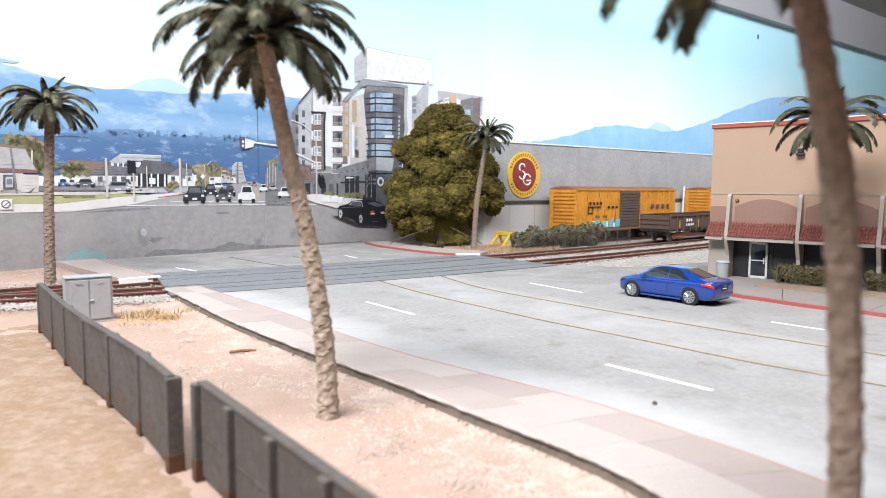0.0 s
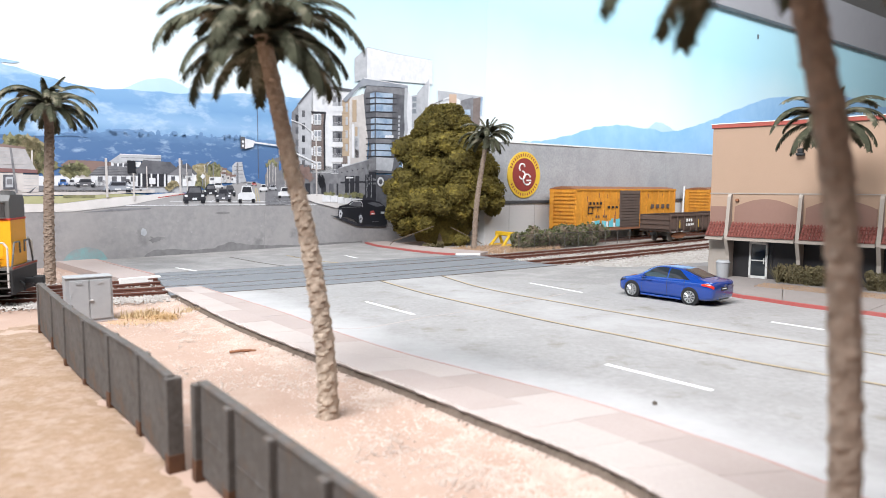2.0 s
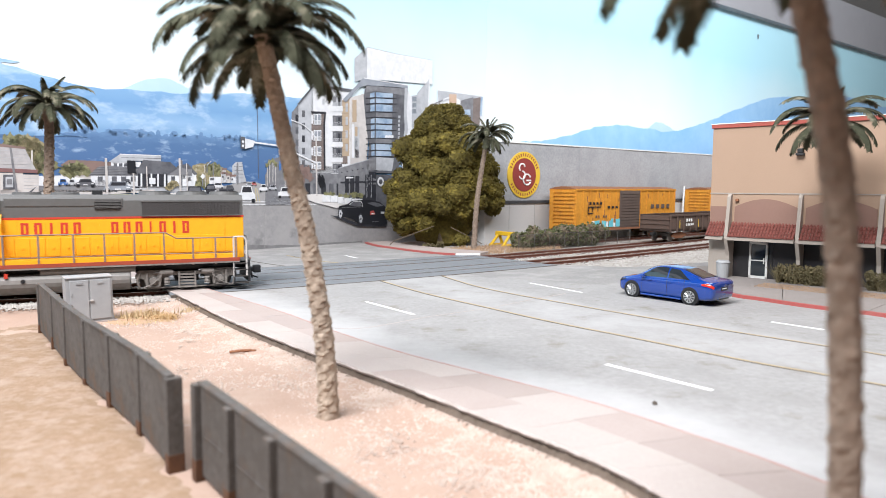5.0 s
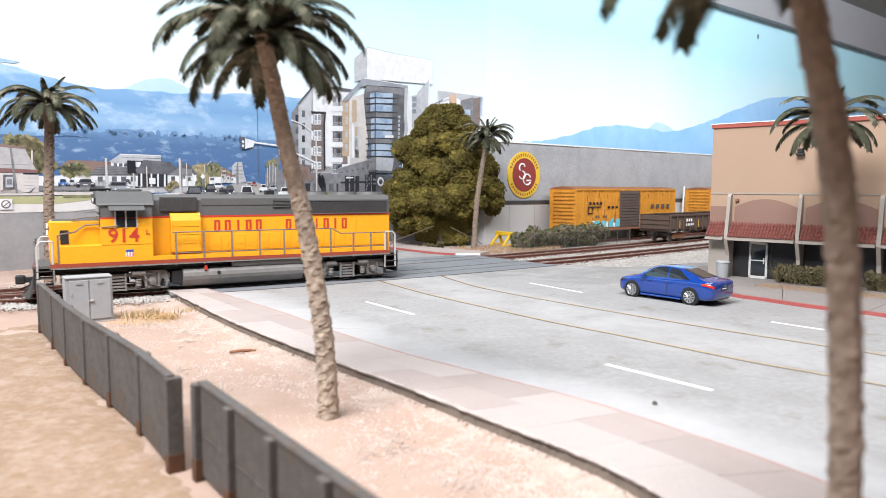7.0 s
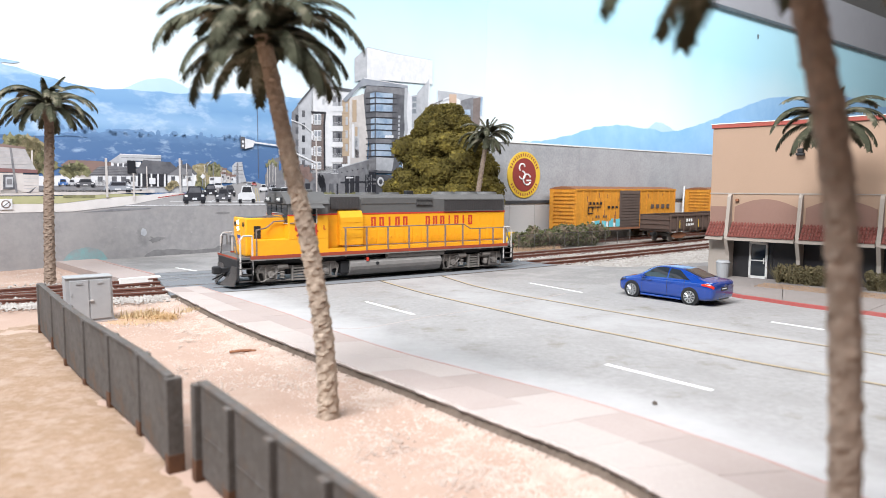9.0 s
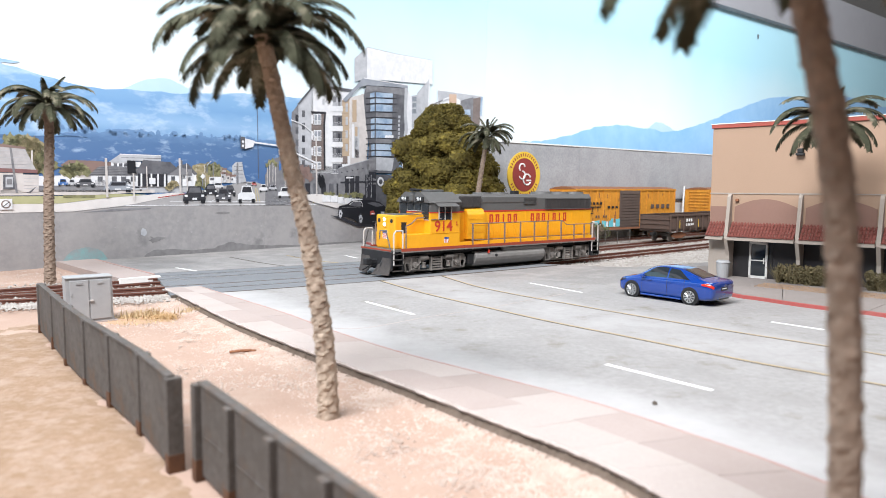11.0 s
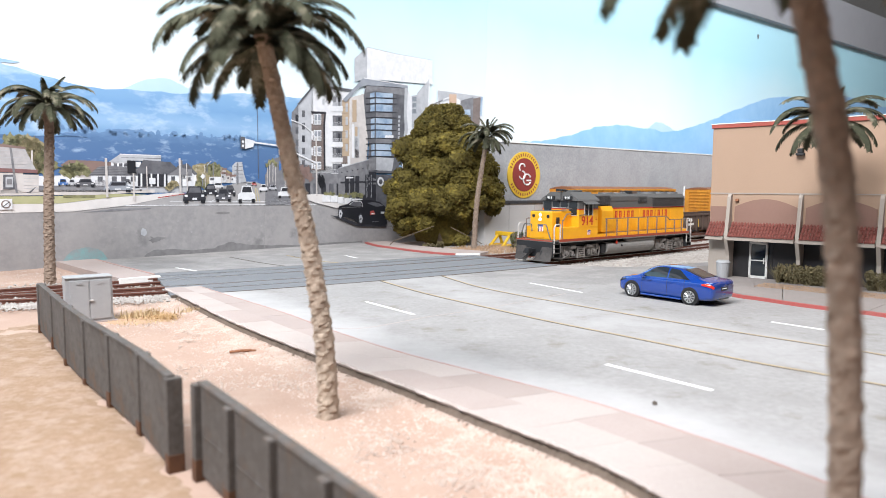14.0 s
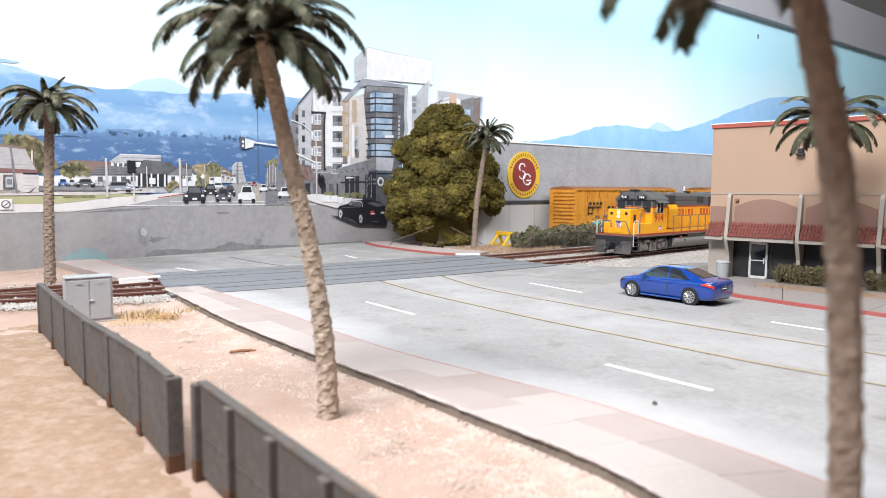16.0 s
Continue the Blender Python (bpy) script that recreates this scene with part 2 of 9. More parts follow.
def hill_print(name, stops, haze, scale, haze_at):
    """Printed hillside: bands of blue that change with height, broken by drawn-out patches of mist."""
    m = bpy.data.materials.new("print_" + name)
    m.use_nodes = True
    nodes, links = m.node_tree.nodes, m.node_tree.links
    shader = nodes["Principled BSDF"]
    shader.inputs["Roughness"].default_value = 0.65
    where = nodes.new("ShaderNodeTexCoord").outputs["Object"]
    stretch = nodes.new("ShaderNodeMapping")
    stretch.inputs["Scale"].default_value = (1, 1, 2.2)
    links.new(where, stretch.inputs["Vector"])

    def cloud(size, detail):
        n = nodes.new("ShaderNodeTexNoise")
        n.inputs["Scale"].default_value, n.inputs["Detail"].default_value = size / S, detail
        n.inputs["Roughness"].default_value = 0.6
        links.new(stretch.outputs[0], n.inputs["Vector"])
        return n.outputs["Fac"]

    split = nodes.new("ShaderNodeSeparateXYZ")
    links.new(where, split.inputs[0])
    wobble = nodes.new("ShaderNodeMath")
    wobble.operation = "MULTIPLY_ADD"
    wobble.inputs[1].default_value = 0.9 * S
    links.new(cloud(scale * 1.6, 5), wobble.inputs[0])
    links.new(split.outputs[2], wobble.inputs[2])
    low, high = stops[0][0], stops[-1][0]
    span = nodes.new("ShaderNodeMapRange")
    span.inputs["From Min"].default_value, span.inputs["From Max"].default_value = (low + 0.45) * S, (high + 0.45) * S
    links.new(wobble.outputs[0], span.inputs["Value"])
    ramp = nodes.new("ShaderNodeValToRGB")
    while len(ramp.color_ramp.elements) < len(stops):
        ramp.color_ramp.elements.new(0.5)
    for e, (z, c) in zip(ramp.color_ramp.elements, stops):
        e.position, e.color = (z - low) / (high - low), (*c, 1)
    links.new(span.outputs[0], ramp.inputs[0])
    patches = nodes.new("ShaderNodeMapRange")
    patches.inputs["From Min"].default_value, patches.inputs["From Max"].default_value = haze_at, haze_at + 0.16
    patches.inputs["To Max"].default_value = 0.75
    links.new(cloud(scale, 4), patches.inputs["Value"])
    x = nodes.new("ShaderNodeMix")
    x.data_type = "RGBA"
    links.new(patches.outputs[0], x.inputs[0])
    links.new(ramp.outputs[0], x.inputs[6])
    x.inputs[7].default_value = (*haze, 1)
    links.new(x.outputs[2], shader.inputs["Base Color"])
    return m


def ink(name, a, b=None, grain=1.2, stain=0.35, amount=0.6, third=None, third_at=0.6):
    return mat("print_" + name, a, b, rough=0.65, grain=grain, stain=stain, amount=amount, bump=0, third=third, third_at=third_at)


INK = dict(
    sky=sky_print(),
    far_hill=ink("far_hill", (0.47, 0.63, 0.79), (0.40, 0.57, 0.76), 0.4, 0.1),
    hill=hill_print("hill", ((7.6, (0.15, 0.29, 0.49)), (8.8, (0.25, 0.41, 0.62)), (9.8, (0.16, 0.32, 0.55)), (11.6, (0.23, 0.40, 0.61))), (0.48, 0.61, 0.75), 0.34, 0.50),
    low_hill=hill_print("low_hill", ((4.6, (0.045, 0.115, 0.27)), (6.2, (0.065, 0.14, 0.30)), (7.4, (0.075, 0.155, 0.31)), (8.1, (0.13, 0.24, 0.42))), (0.33, 0.45, 0.62), 0.95, 0.55),
    r_hill=ink("right_hill", (0.24, 0.46, 0.74), (0.34, 0.56, 0.80), 0.3, 0.09, 0.8),
    road=ink("road", (0.26, 0.253, 0.26), (0.34, 0.325, 0.325), 2.2, 0.3, 0.8, (0.205, 0.20, 0.205), 0.58),
    street=ink("street", (0.36, 0.35, 0.355), (0.29, 0.285, 0.29), 1.5, 0.3),
    patch=ink("patch", (0.155, 0.15, 0.155), (0.22, 0.215, 0.22), 2, 0.7, 1.0),
    teal=ink("teal", (0.20, 0.37, 0.385), (0.26, 0.28, 0.29), 2.0, 0.9, 1.0),
    kerb=ink("kerb", (0.66, 0.63, 0.62), (0.55, 0.53, 0.52)),
    grass=ink("grass", (0.42, 0.40, 0.24), (0.33, 0.34, 0.17), 3, 0.6),
    cream=ink("cream", (0.58, 0.545, 0.53), (0.45, 0.42, 0.41), 2.2, 0.5, 0.8),
    white=ink("white", (0.74, 0.74, 0.76), (0.58, 0.59, 0.62), 2.2, 0.5, 0.8),
    pale=ink("pale", (0.47, 0.48, 0.51), (0.35, 0.36, 0.39), 2.0, 0.5, 0.8),
    grey=ink("grey", (0.23, 0.23, 0.245), (0.15, 0.15, 0.165), 2.0, 0.5, 0.9),
    mid=ink("mid", (0.075, 0.077, 0.09), (0.14, 0.14, 0.155), 1.6, 0.4, 0.9),
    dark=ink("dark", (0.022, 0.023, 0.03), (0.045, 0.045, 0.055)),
    black=ink("black", (0.014, 0.015, 0.02)),
    glass=ink("glass", (0.20, 0.29, 0.42), (0.42, 0.50, 0.60), 0.9, 0.45, 1.0),
    brick=ink("brick", (0.22, 0.175, 0.16), (0.15, 0.12, 0.115), 4, 1.2, 0.8),
    ochre=ink("ochre", (0.47, 0.365, 0.26), (0.38, 0.29, 0.21)),
    tan=ink("tan", (0.56, 0.40, 0.30), (0.48, 0.34, 0.26)),
    steel=ink("steel", (0.22, 0.24, 0.28), (0.32, 0.34, 0.38), 0.6, 0.3, 0.8),
    pane=ink("pane", (0.34, 0.37, 0.41), (0.16, 0.175, 0.20), 1.6, 0.9, 0.9),
    roof=ink("roof", (0.24, 0.16, 0.14), (0.18, 0.13, 0.12)),
    tree=ink("tree", (0.075, 0.08, 0.045), (0.26, 0.25, 0.13), 4.5, 1.6, 1.0, (0.36, 0.33, 0.22), 0.58),
    tree_gold=ink("autumn_tree", (0.16, 0.135, 0.07), (0.38, 0.32, 0.19), 4.0, 1.4, 1.0, (0.46, 0.42, 0.33), 0.56),
    shingle=ink("shingle", (0.46, 0.44, 0.445), (0.36, 0.345, 0.35), 3, 0.7, 0.8),
    maroon=ink("maroon", (0.22, 0.11, 0.11), (0.16, 0.09, 0.09), 2, 0.6),
    red=ink("red", (0.42, 0.08, 0.07)),
    blue=ink("blue", (0.06, 0.16, 0.42)),
    yellow=ink("yellow", (0.58, 0.47, 0.22)),
)


# ---- mesh helpers, in model-scale metres ----
def link(name, bm, material, parent=None, label="", smooth=False):
    for v in bm.verts:
        v.co *= S
    me = bpy.data.meshes.new(name)
    bm.to_mesh(me)
    bm.free()
    me.materials.append(material)
    if smooth:
        me.shade_smooth()
    ob = new(name, me)
    if parent is not None:
        ob.parent = parent
    if label:
        ob["label"] = label
    return ob


def part(name, bm, material, parent, label="", smooth=False):
    bmesh.ops.recalc_face_normals(bm, faces=bm.faces)
    return link(name, bm, material, parent, label, smooth)


def place(ob, x, y, z=0.0, rz=0.0, rx=0.0, ry=0.0):
    ob.matrix_basis = pose(x * S, y * S, z * S, rx, ry, rz)
    return ob


def thing(name, x, y, z, rz, label, category, group="", kind=""):
    return tagged(place(new(name), x, y, z, rz), label, category, group, kind)


def box(bm, x0, x1, y0, y1, z0, z1, bevel=0.0, turn=None):
    made = bmesh.ops.create_cube(bm, size=1)["verts"]
    for v in made:
        v.co = Vector((x0 + (v.co.x + 0.5) * (x1 - x0), y0 + (v.co.y + 0.5) * (y1 - y0), z0 + (v.co.z + 0.5) * (z1 - z0)))
    if turn is not None:
        for v in made:
            v.co = turn @ v.co
    if bevel:
        edges = list({e for v in made for e in v.link_edges})
        bmesh.ops.bevel(bm, geom=edges, offset=bevel, segments=2, affect="EDGES", profile=0.5)
    return bm


def boxm(*args, **kw):
    return box(bmesh.new(), *args, **kw)


def rod(bm, a, b, r0, r1=None, n=8):
    r1 = r0 if r1 is None else r1
    a, b = Vector(a), Vector(b)
    q = (b - a).to_track_quat("Z", "Y")
    rings = []
    for p, r in ((a, r0), (b, r1)):
        rings.append([bm.verts.new(p + q @ Vector((r * math.cos(i * math.tau / n), r * math.sin(i * math.tau / n), 0))) for i in range(n)])
    for i in range(n):
        bm.faces.new((rings[0][i], rings[0][(i + 1) % n], rings[1][(i + 1) % n], rings[1][i]))
    bm.faces.new(rings[0][::-1])
    bm.faces.new(rings[1])
    return bm


def tube(bm, points, r, n=6):
    for a, b in zip(points, points[1:]):
        rod(bm, a, b, r, r, n)
    return bm


def prism(bm, outline, axis, lo, hi):
    """An outline in the plane across an axis ('x', 'y' or 'z'), drawn out from lo to hi along it."""
    def at(p, d):
        return {"x": (d, p[0], p[1]), "y": (p[0], d, p[1]), "z": (p[0], p[1], d)}[axis]
    low = [bm.verts.new(at(p, lo)) for p in outline]
    high = [bm.verts.new(at(p, hi)) for p in outline]
    bm.faces.new(low[::-1])
    bm.faces.new(high)
    for i in range(len(outline)):
        j = (i + 1) % len(outline)
        bm.faces.new((low[i], low[j], high[j], high[i]))
    return bm


def prismm(*args):
    return prism(bmesh.new(), *args)


def ribbon(bm, curve, left, right, z0, z1):
    """A slab along a curve of (x, y) points between two side offsets (to the left of the way)."""
    rows = []
    for i, p in enumerate(curve):
        a, b = curve[max(i - 1, 0)], curve[min(i + 1, len(curve) - 1)]
        d = Vector((b[0] - a[0], b[1] - a[1])).normalized()
        nrm = Vector((-d.y, d.x))
        e, f = Vector(p[:2]) + nrm * left, Vector(p[:2]) + nrm * right
        rows.append([bm.verts.new((e.x, e.y, z1)), bm.verts.new((f.x, f.y, z1)), bm.verts.new((f.x, f.y, z0)), bm.verts.new((e.x, e.y, z0))])
    for a, b in zip(rows, rows[1:]):
        for k in range(4):
            bm.faces.new((a[k], a[(k + 1) % 4], b[(k + 1) % 4], b[k]))
    bm.faces.new(rows[0])
    bm.faces.new(rows[-1][::-1])
    return bm


def smooth_curve(points, steps=6):
    out = []
    for i in range(len(points) - 1):
        p0, p1, p2, p3 = (Vector(points[min(max(k, 0), len(points) - 1)]) for k in (i - 1, i, i + 1, i + 2))
        for k in range(steps):
            t = k / steps
            out.append(0.5 * ((2 * p1) + (p2 - p0) * t + (2 * p0 - 5 * p1 + 4 * p2 - p3) * t * t + (3 * p1 - p0 - 3 * p2 + p3) * t ** 3))
    return out + [Vector(points[-1])]


# ---- the railway's line ----
def track_y(x):
    return 38.289 + 0.7157 * x + 0.006628 * x * x - 0.0000661 * x ** 3


def siding_offset(x):
    t = min(max((x + 30) / 24, 0), 1)
    return 4.15 * t * t * (3 - 2 * t)


LINE = [Vector((-40 + 0.25 * i, track_y(-40 + 0.25 * i))) for i in range(361)]


def along(line):
    out = [0.0]
    for a, b in zip(line, line[1:]):
        out.append(out[-1] + (b - a).length)
    zero = out[160]
    return [d - zero for d in out]


ARC = along(LINE)


def on_line(s):
    i = max(k for k in range(len(ARC) - 1) if ARC[k] <= s)
    f = (s - ARC[i]) / (ARC[i + 1] - ARC[i])
    p = LINE[i].lerp(LINE[i + 1], f)
    a, b = LINE[max(i - 2, 0)], LINE[min(i + 3, len(LINE) - 1)]
    return p.x, p.y, math.degrees(math.atan2(b.y - a.y, b.x - a.x))


def offset_line(fn):
    out = []
    for i, p in enumerate(LINE):
        a, b = LINE[max(i - 1, 0)], LINE[min(i + 1, len(LINE) - 1)]
        d = (b - a).normalized()
        out.append(p + Vector((-d.y, d.x)) * fn(p.x))
    return out


SIDING = offset_line(siding_offset)
WALL_DIR = Vector((math.cos(radians(39)), math.sin(radians(39))))
WALL_OUT = Vector((WALL_DIR.y, -WALL_DIR.x))
WALL_START = Vector((3.4, 56.1))


def by_wall(s, out):
    p = WALL_START + WALL_DIR * s + WALL_OUT * out
    return p.x, p.y


SPUR = [Vector(by_wall(0.6 + 1.0 * k, 2.0)) for k in range(55)]


# ---- the room ----
def room():
    x0, x1, y0, y1, z0, z1 = -150, 190, -120, 230, -105, 112
    for name, dims, m in (("floor", (x0, x1, y0, y1, z0 - 4, z0), M["room_floor"]), ("ceiling", (x0, x1, y0, y1, z1, z1 + 4), M["room"]),
                          ("wall_west", (x0 - 4, x0, y0, y1, z0, z1), M["room"]), ("wall_east", (x1, x1 + 4, y0, y1, z0, z1), M["room"]),
                          ("wall_south", (x0, x1, y0 - 4, y0, z0, z1), M["room"]), ("wall_north", (x0, x1, y1, y1 + 4, z0, z1), M["room"])):
        tagged(link(name, boxm(*dims), m), "plain room " + name.split("_")[0], name.split("_")[0], kind="structure")


room()

NEAR_KERB = smooth_curve([(-11.1, 30.9), (-8.8, 28.1), (-5.8, 24.5), (-3.5, 21.4), (-1.3, 18.7), (1.0, 16.4), (3.1, 14.3), (4.5, 12.5), (6.0, 10.2), (8.2, 5.5), (10, 0)])
NEAR_EDGE = smooth_curve([(-12.4, 30.2), (-10.5, 27.6), (-7.6, 23.5), (-5.4, 20.7), (-3.5, 18.4), (-1.05, 15.6), (0.8, 13.3), (2.2, 11.6), (3.3, 9.8), (5.2, 5.0), (6.6, 0)])
FAR_KERB = smooth_curve([(12.4, 30.4), (12.6, 29.0), (13.3, 28.0), (14.0, 26.9), (14.8, 25.9), (15.6, 25.1), (16.2, 24.4), (20, 19), (25, 10), (28, 0)])
ISLAND_KERB = smooth_curve([(-6.4, 56.6), (-5.2, 53.6), (-3.6, 51.3), (-1.3, 48.4), (0.9, 46.7), (2.5, 47.0)])
SAND_Z = -0.22


def sand_height(p):
    return SAND_Z + 0.035 * noise.noise(p * 0.5) + 0.02 * noise.noise(p * 1.7) - 0.05


def ground():
    bm = bmesh.new()
    bmesh.ops.create_grid(bm, x_segments=150, y_segments=120, size=1)
    for v in bm.verts:
        v.co = Vector((10 + v.co.x * 110, 62 + v.co.y * 84, 0))
        p = v.co
        v.co.z = sand_height(p)
    ob = link("ground", bm, M["sand"], smooth=True)
    tagged(ob, "pinkish sandy ground of the model layout", "ground", kind="structure")
    base = link("baseboard", boxm(-100, 120, -22, 146, -6, -0.6), M["room_floor"])
    tagged(base, "thick board under the model layout", "baseboard", kind="structure")


ground()


def road():
    outline = [(10, 0)] + [tuple(p) for p in NEAR_KERB[::-1][1:]]
    outline += [(-12.4, 32.2), (-14.7, 34.7), (-18.6, 39.3), (-22.5, 43.4), (-21.5, 44.0), (-16.1, 49.0), (-7.4, 57.6)]
    outline += [tuple(p) for p in ISLAND_KERB[:-1]] + [(2.5, 46.6), (4.4, 43.6), (6.3, 41.5), (8.2, 40.6), (10.8, 40.0), (14.0, 41.2), (17.4, 43.4), (16.2, 38.5)]
    outline += [(13.9, 35.7), (12.6, 32.0)] + [tuple(p) for p in FAR_KERB]
    ob = link("road", prismm(outline, "z", -0.5, -0.008), M["concrete"])
    tagged(ob, "pale grey worn concrete road across the tracks", "road", kind="structure")
    return ob


ROAD = road()


def strip(name, points, width, material, label, z=0.006, smooth_steps=6):
    curve = smooth_curve(points, smooth_steps)
    return part(name, ribbon(bmesh.new(), curve, width / 2, -width / 2, z - 0.02, z), material, ROAD, label)


def resample(curve, n):
    dist = [0.0]
    for a, b in zip(curve, curve[1:]):
        dist.append(dist[-1] + (b - a).length)
    out = []
    for k in range(n):
        d = dist[-1] * k / (n - 1)
        i = max(j for j in range(len(curve) - 1) if dist[j] <= d + 1e-9)
        out.append(curve[i].lerp(curve[i + 1], min(1.0, (d - dist[i]) / max(1e-6, dist[i + 1] - dist[i]))))
    return out


def lane(near, far, dust_over, label):
    """One cast lane between two curves; tyre-worn in the middle, with pale dust that no tyre sweeps."""
    n, m = 90, 24
    a, b = resample(near, n), resample(far, n)
    verts, faces, dust = [], [], []
    for i in range(n):
        for j in range(m + 1):
            q = a[i].lerp(b[i], j / m)
            verts.append((q.x * S, q.y * S, 0.0))
            dust.append(float(np.interp(j / m, *dust_over)))
    for i in range(n - 1):
        for j in range(m):
            k = i * (m + 1) + j
            faces.append((k, k + m + 1, k + m + 2, k + 1))
    me = bpy.data.meshes.new("lane")
    me.from_pydata(verts, [], faces)
    me.attributes.new("dust", "FLOAT", "POINT").data.foreach_set("value", dust)
    me.materials.append(M["lane"])
    ob = new("lane", me)
    ob.parent = ROAD
    ob["label"] = label


YELLOW_NEAR = [(-3.2, 33.8), (-0.8, 29.65), (1.8, 26.0), (3.8, 23.3), (5.65, 21.15), (8.25, 18.0), (9.65, 16.6), (11.5, 14.4), (15, 8), (18, 0)]
YELLOW_FAR = [(-0.2, 36.0), (1.5, 32.0), (3.1, 29.5), (5.0, 27.1), (6.65, 25.05), (9.1, 22.2), (11.15, 20.05), (12.4, 18.7), (17, 12), (22, 0)]
lane(NEAR_KERB, smooth_curve(YELLOW_NEAR), ((0, 0.12, 0.3, 0.62, 0.85, 1), (1.0, 0.80, 0.15, 0.05, 0.18, 0.35)), "worn grey near lane, dusty along the kerb")
lane(smooth_curve(YELLOW_NEAR), smooth_curve(YELLOW_FAR), ((0, 0.3, 1), (0.35, 0.55, 0.38)), "pale dusty strip between the yellow lines")
lane(smooth_curve(YELLOW_FAR), FAR_KERB, ((0, 0.12, 0.3, 0.8, 1), (0.6, 0.2, -0.1, -0.05, 0.25)), "worn grey far lane")


def road_marks():
    for pts in (YELLOW_NEAR, YELLOW_FAR):
        strip("centre_line", pts, 0.10, M["yellow_paint"], "faded double yellow line")
        strip("seam", [(p[0] - 0.065, p[1] - 0.05) for p in pts], 0.11, M["joint"], "dark seam between road panels", z=0.004)
    for a, b in (((-3.12, 27.32), (-1.04, 24.53)), ((4.3, 17.6), (6.2, 15.3)), ((4.23, 33.02), (6.18, 30.01)), ((11.46, 23.47), (12.57, 22.17)), ((-15.2, 38.6), (-13.4, 37.0)), ((-6.6, 46.0), (-5.6, 44.4))):
        strip("lane_dash", [a, b], 0.15, M["white_paint"], "short white lane dash", smooth_steps=1)
    strip("stop_line", [(-4.6, 22.7), (-2.8, 22.0), (-0.4, 24.2), (1.84, 26.0), (3.0, 27.3), (5.4, 29.7)], 0.05, M["walk_pale"], "thin pale joint", z=0.005)
    for pts in (((-14.0, 44.6), (-10.5, 40.8), (-7.4, 38.3)), ((-10.2, 45.6), (-7.8, 42.6), (-4.6, 40.4))):
        strip("seam", list(pts), 0.08, M["joint"], "dark seam between road panels", z=0.004)
    strip("centre_line", [(-10.6, 46.0), (-8.2, 42.9), (-5.0, 40.6)], 0.08, M["yellow_paint"], "faded yellow line")


road_marks()


def crossing():
    root = tagged(new("level_crossing"), "flat grey asphalt level crossing around flush rails", "level crossing", kind="structure")
    line = [p for p in LINE if -12.6 <= p.x <= 5.6]
    for lo, hi in ((-2.1, -0.80), (-0.62, 0.62), (0.80, 3.3), (3.52, 4.78), (4.95, 6.1)):
        part("asphalt_panel", ribbon(bmesh.new(), line, hi, lo, -0.1, 0.014), M["asphalt"], root)
    for d in (-2.16, 6.15):
        part("edge_joint", ribbon(bmesh.new(), line, d + 0.06, d - 0.06, -0.1, 0.010), M["joint"], root)


crossing()


def slab_between(inner, outer, z0, z1, material, name, parent, joints=0, shared_label=""):
    """Paving slabs between two curves, each one an object with a fine joint."""
    n = joints
    for k in range(n):
        a, b = k / n, (k + 0.994) / n
        bm = bmesh.new()
        pts = []
        for t in (a, (a + b) / 2, b):
            pts.append(inner[min(int(t * (len(inner) - 1)), len(inner) - 1)].lerp(inner[min(int(t * (len(inner) - 1)) + 1, len(inner) - 1)], (t * (len(inner) - 1)) % 1))
        for t in (b, (a + b) / 2, a):
            pts.append(outer[min(int(t * (len(outer) - 1)), len(outer) - 1)].lerp(outer[min(int(t * (len(outer) - 1)) + 1, len(outer) - 1)], (t * (len(outer) - 1)) % 1))
        prism(bm, [tuple(p) for p in pts], "z", z0, z1)
        part(name, bm, material(k) if callable(material) else material, parent, shared_label)


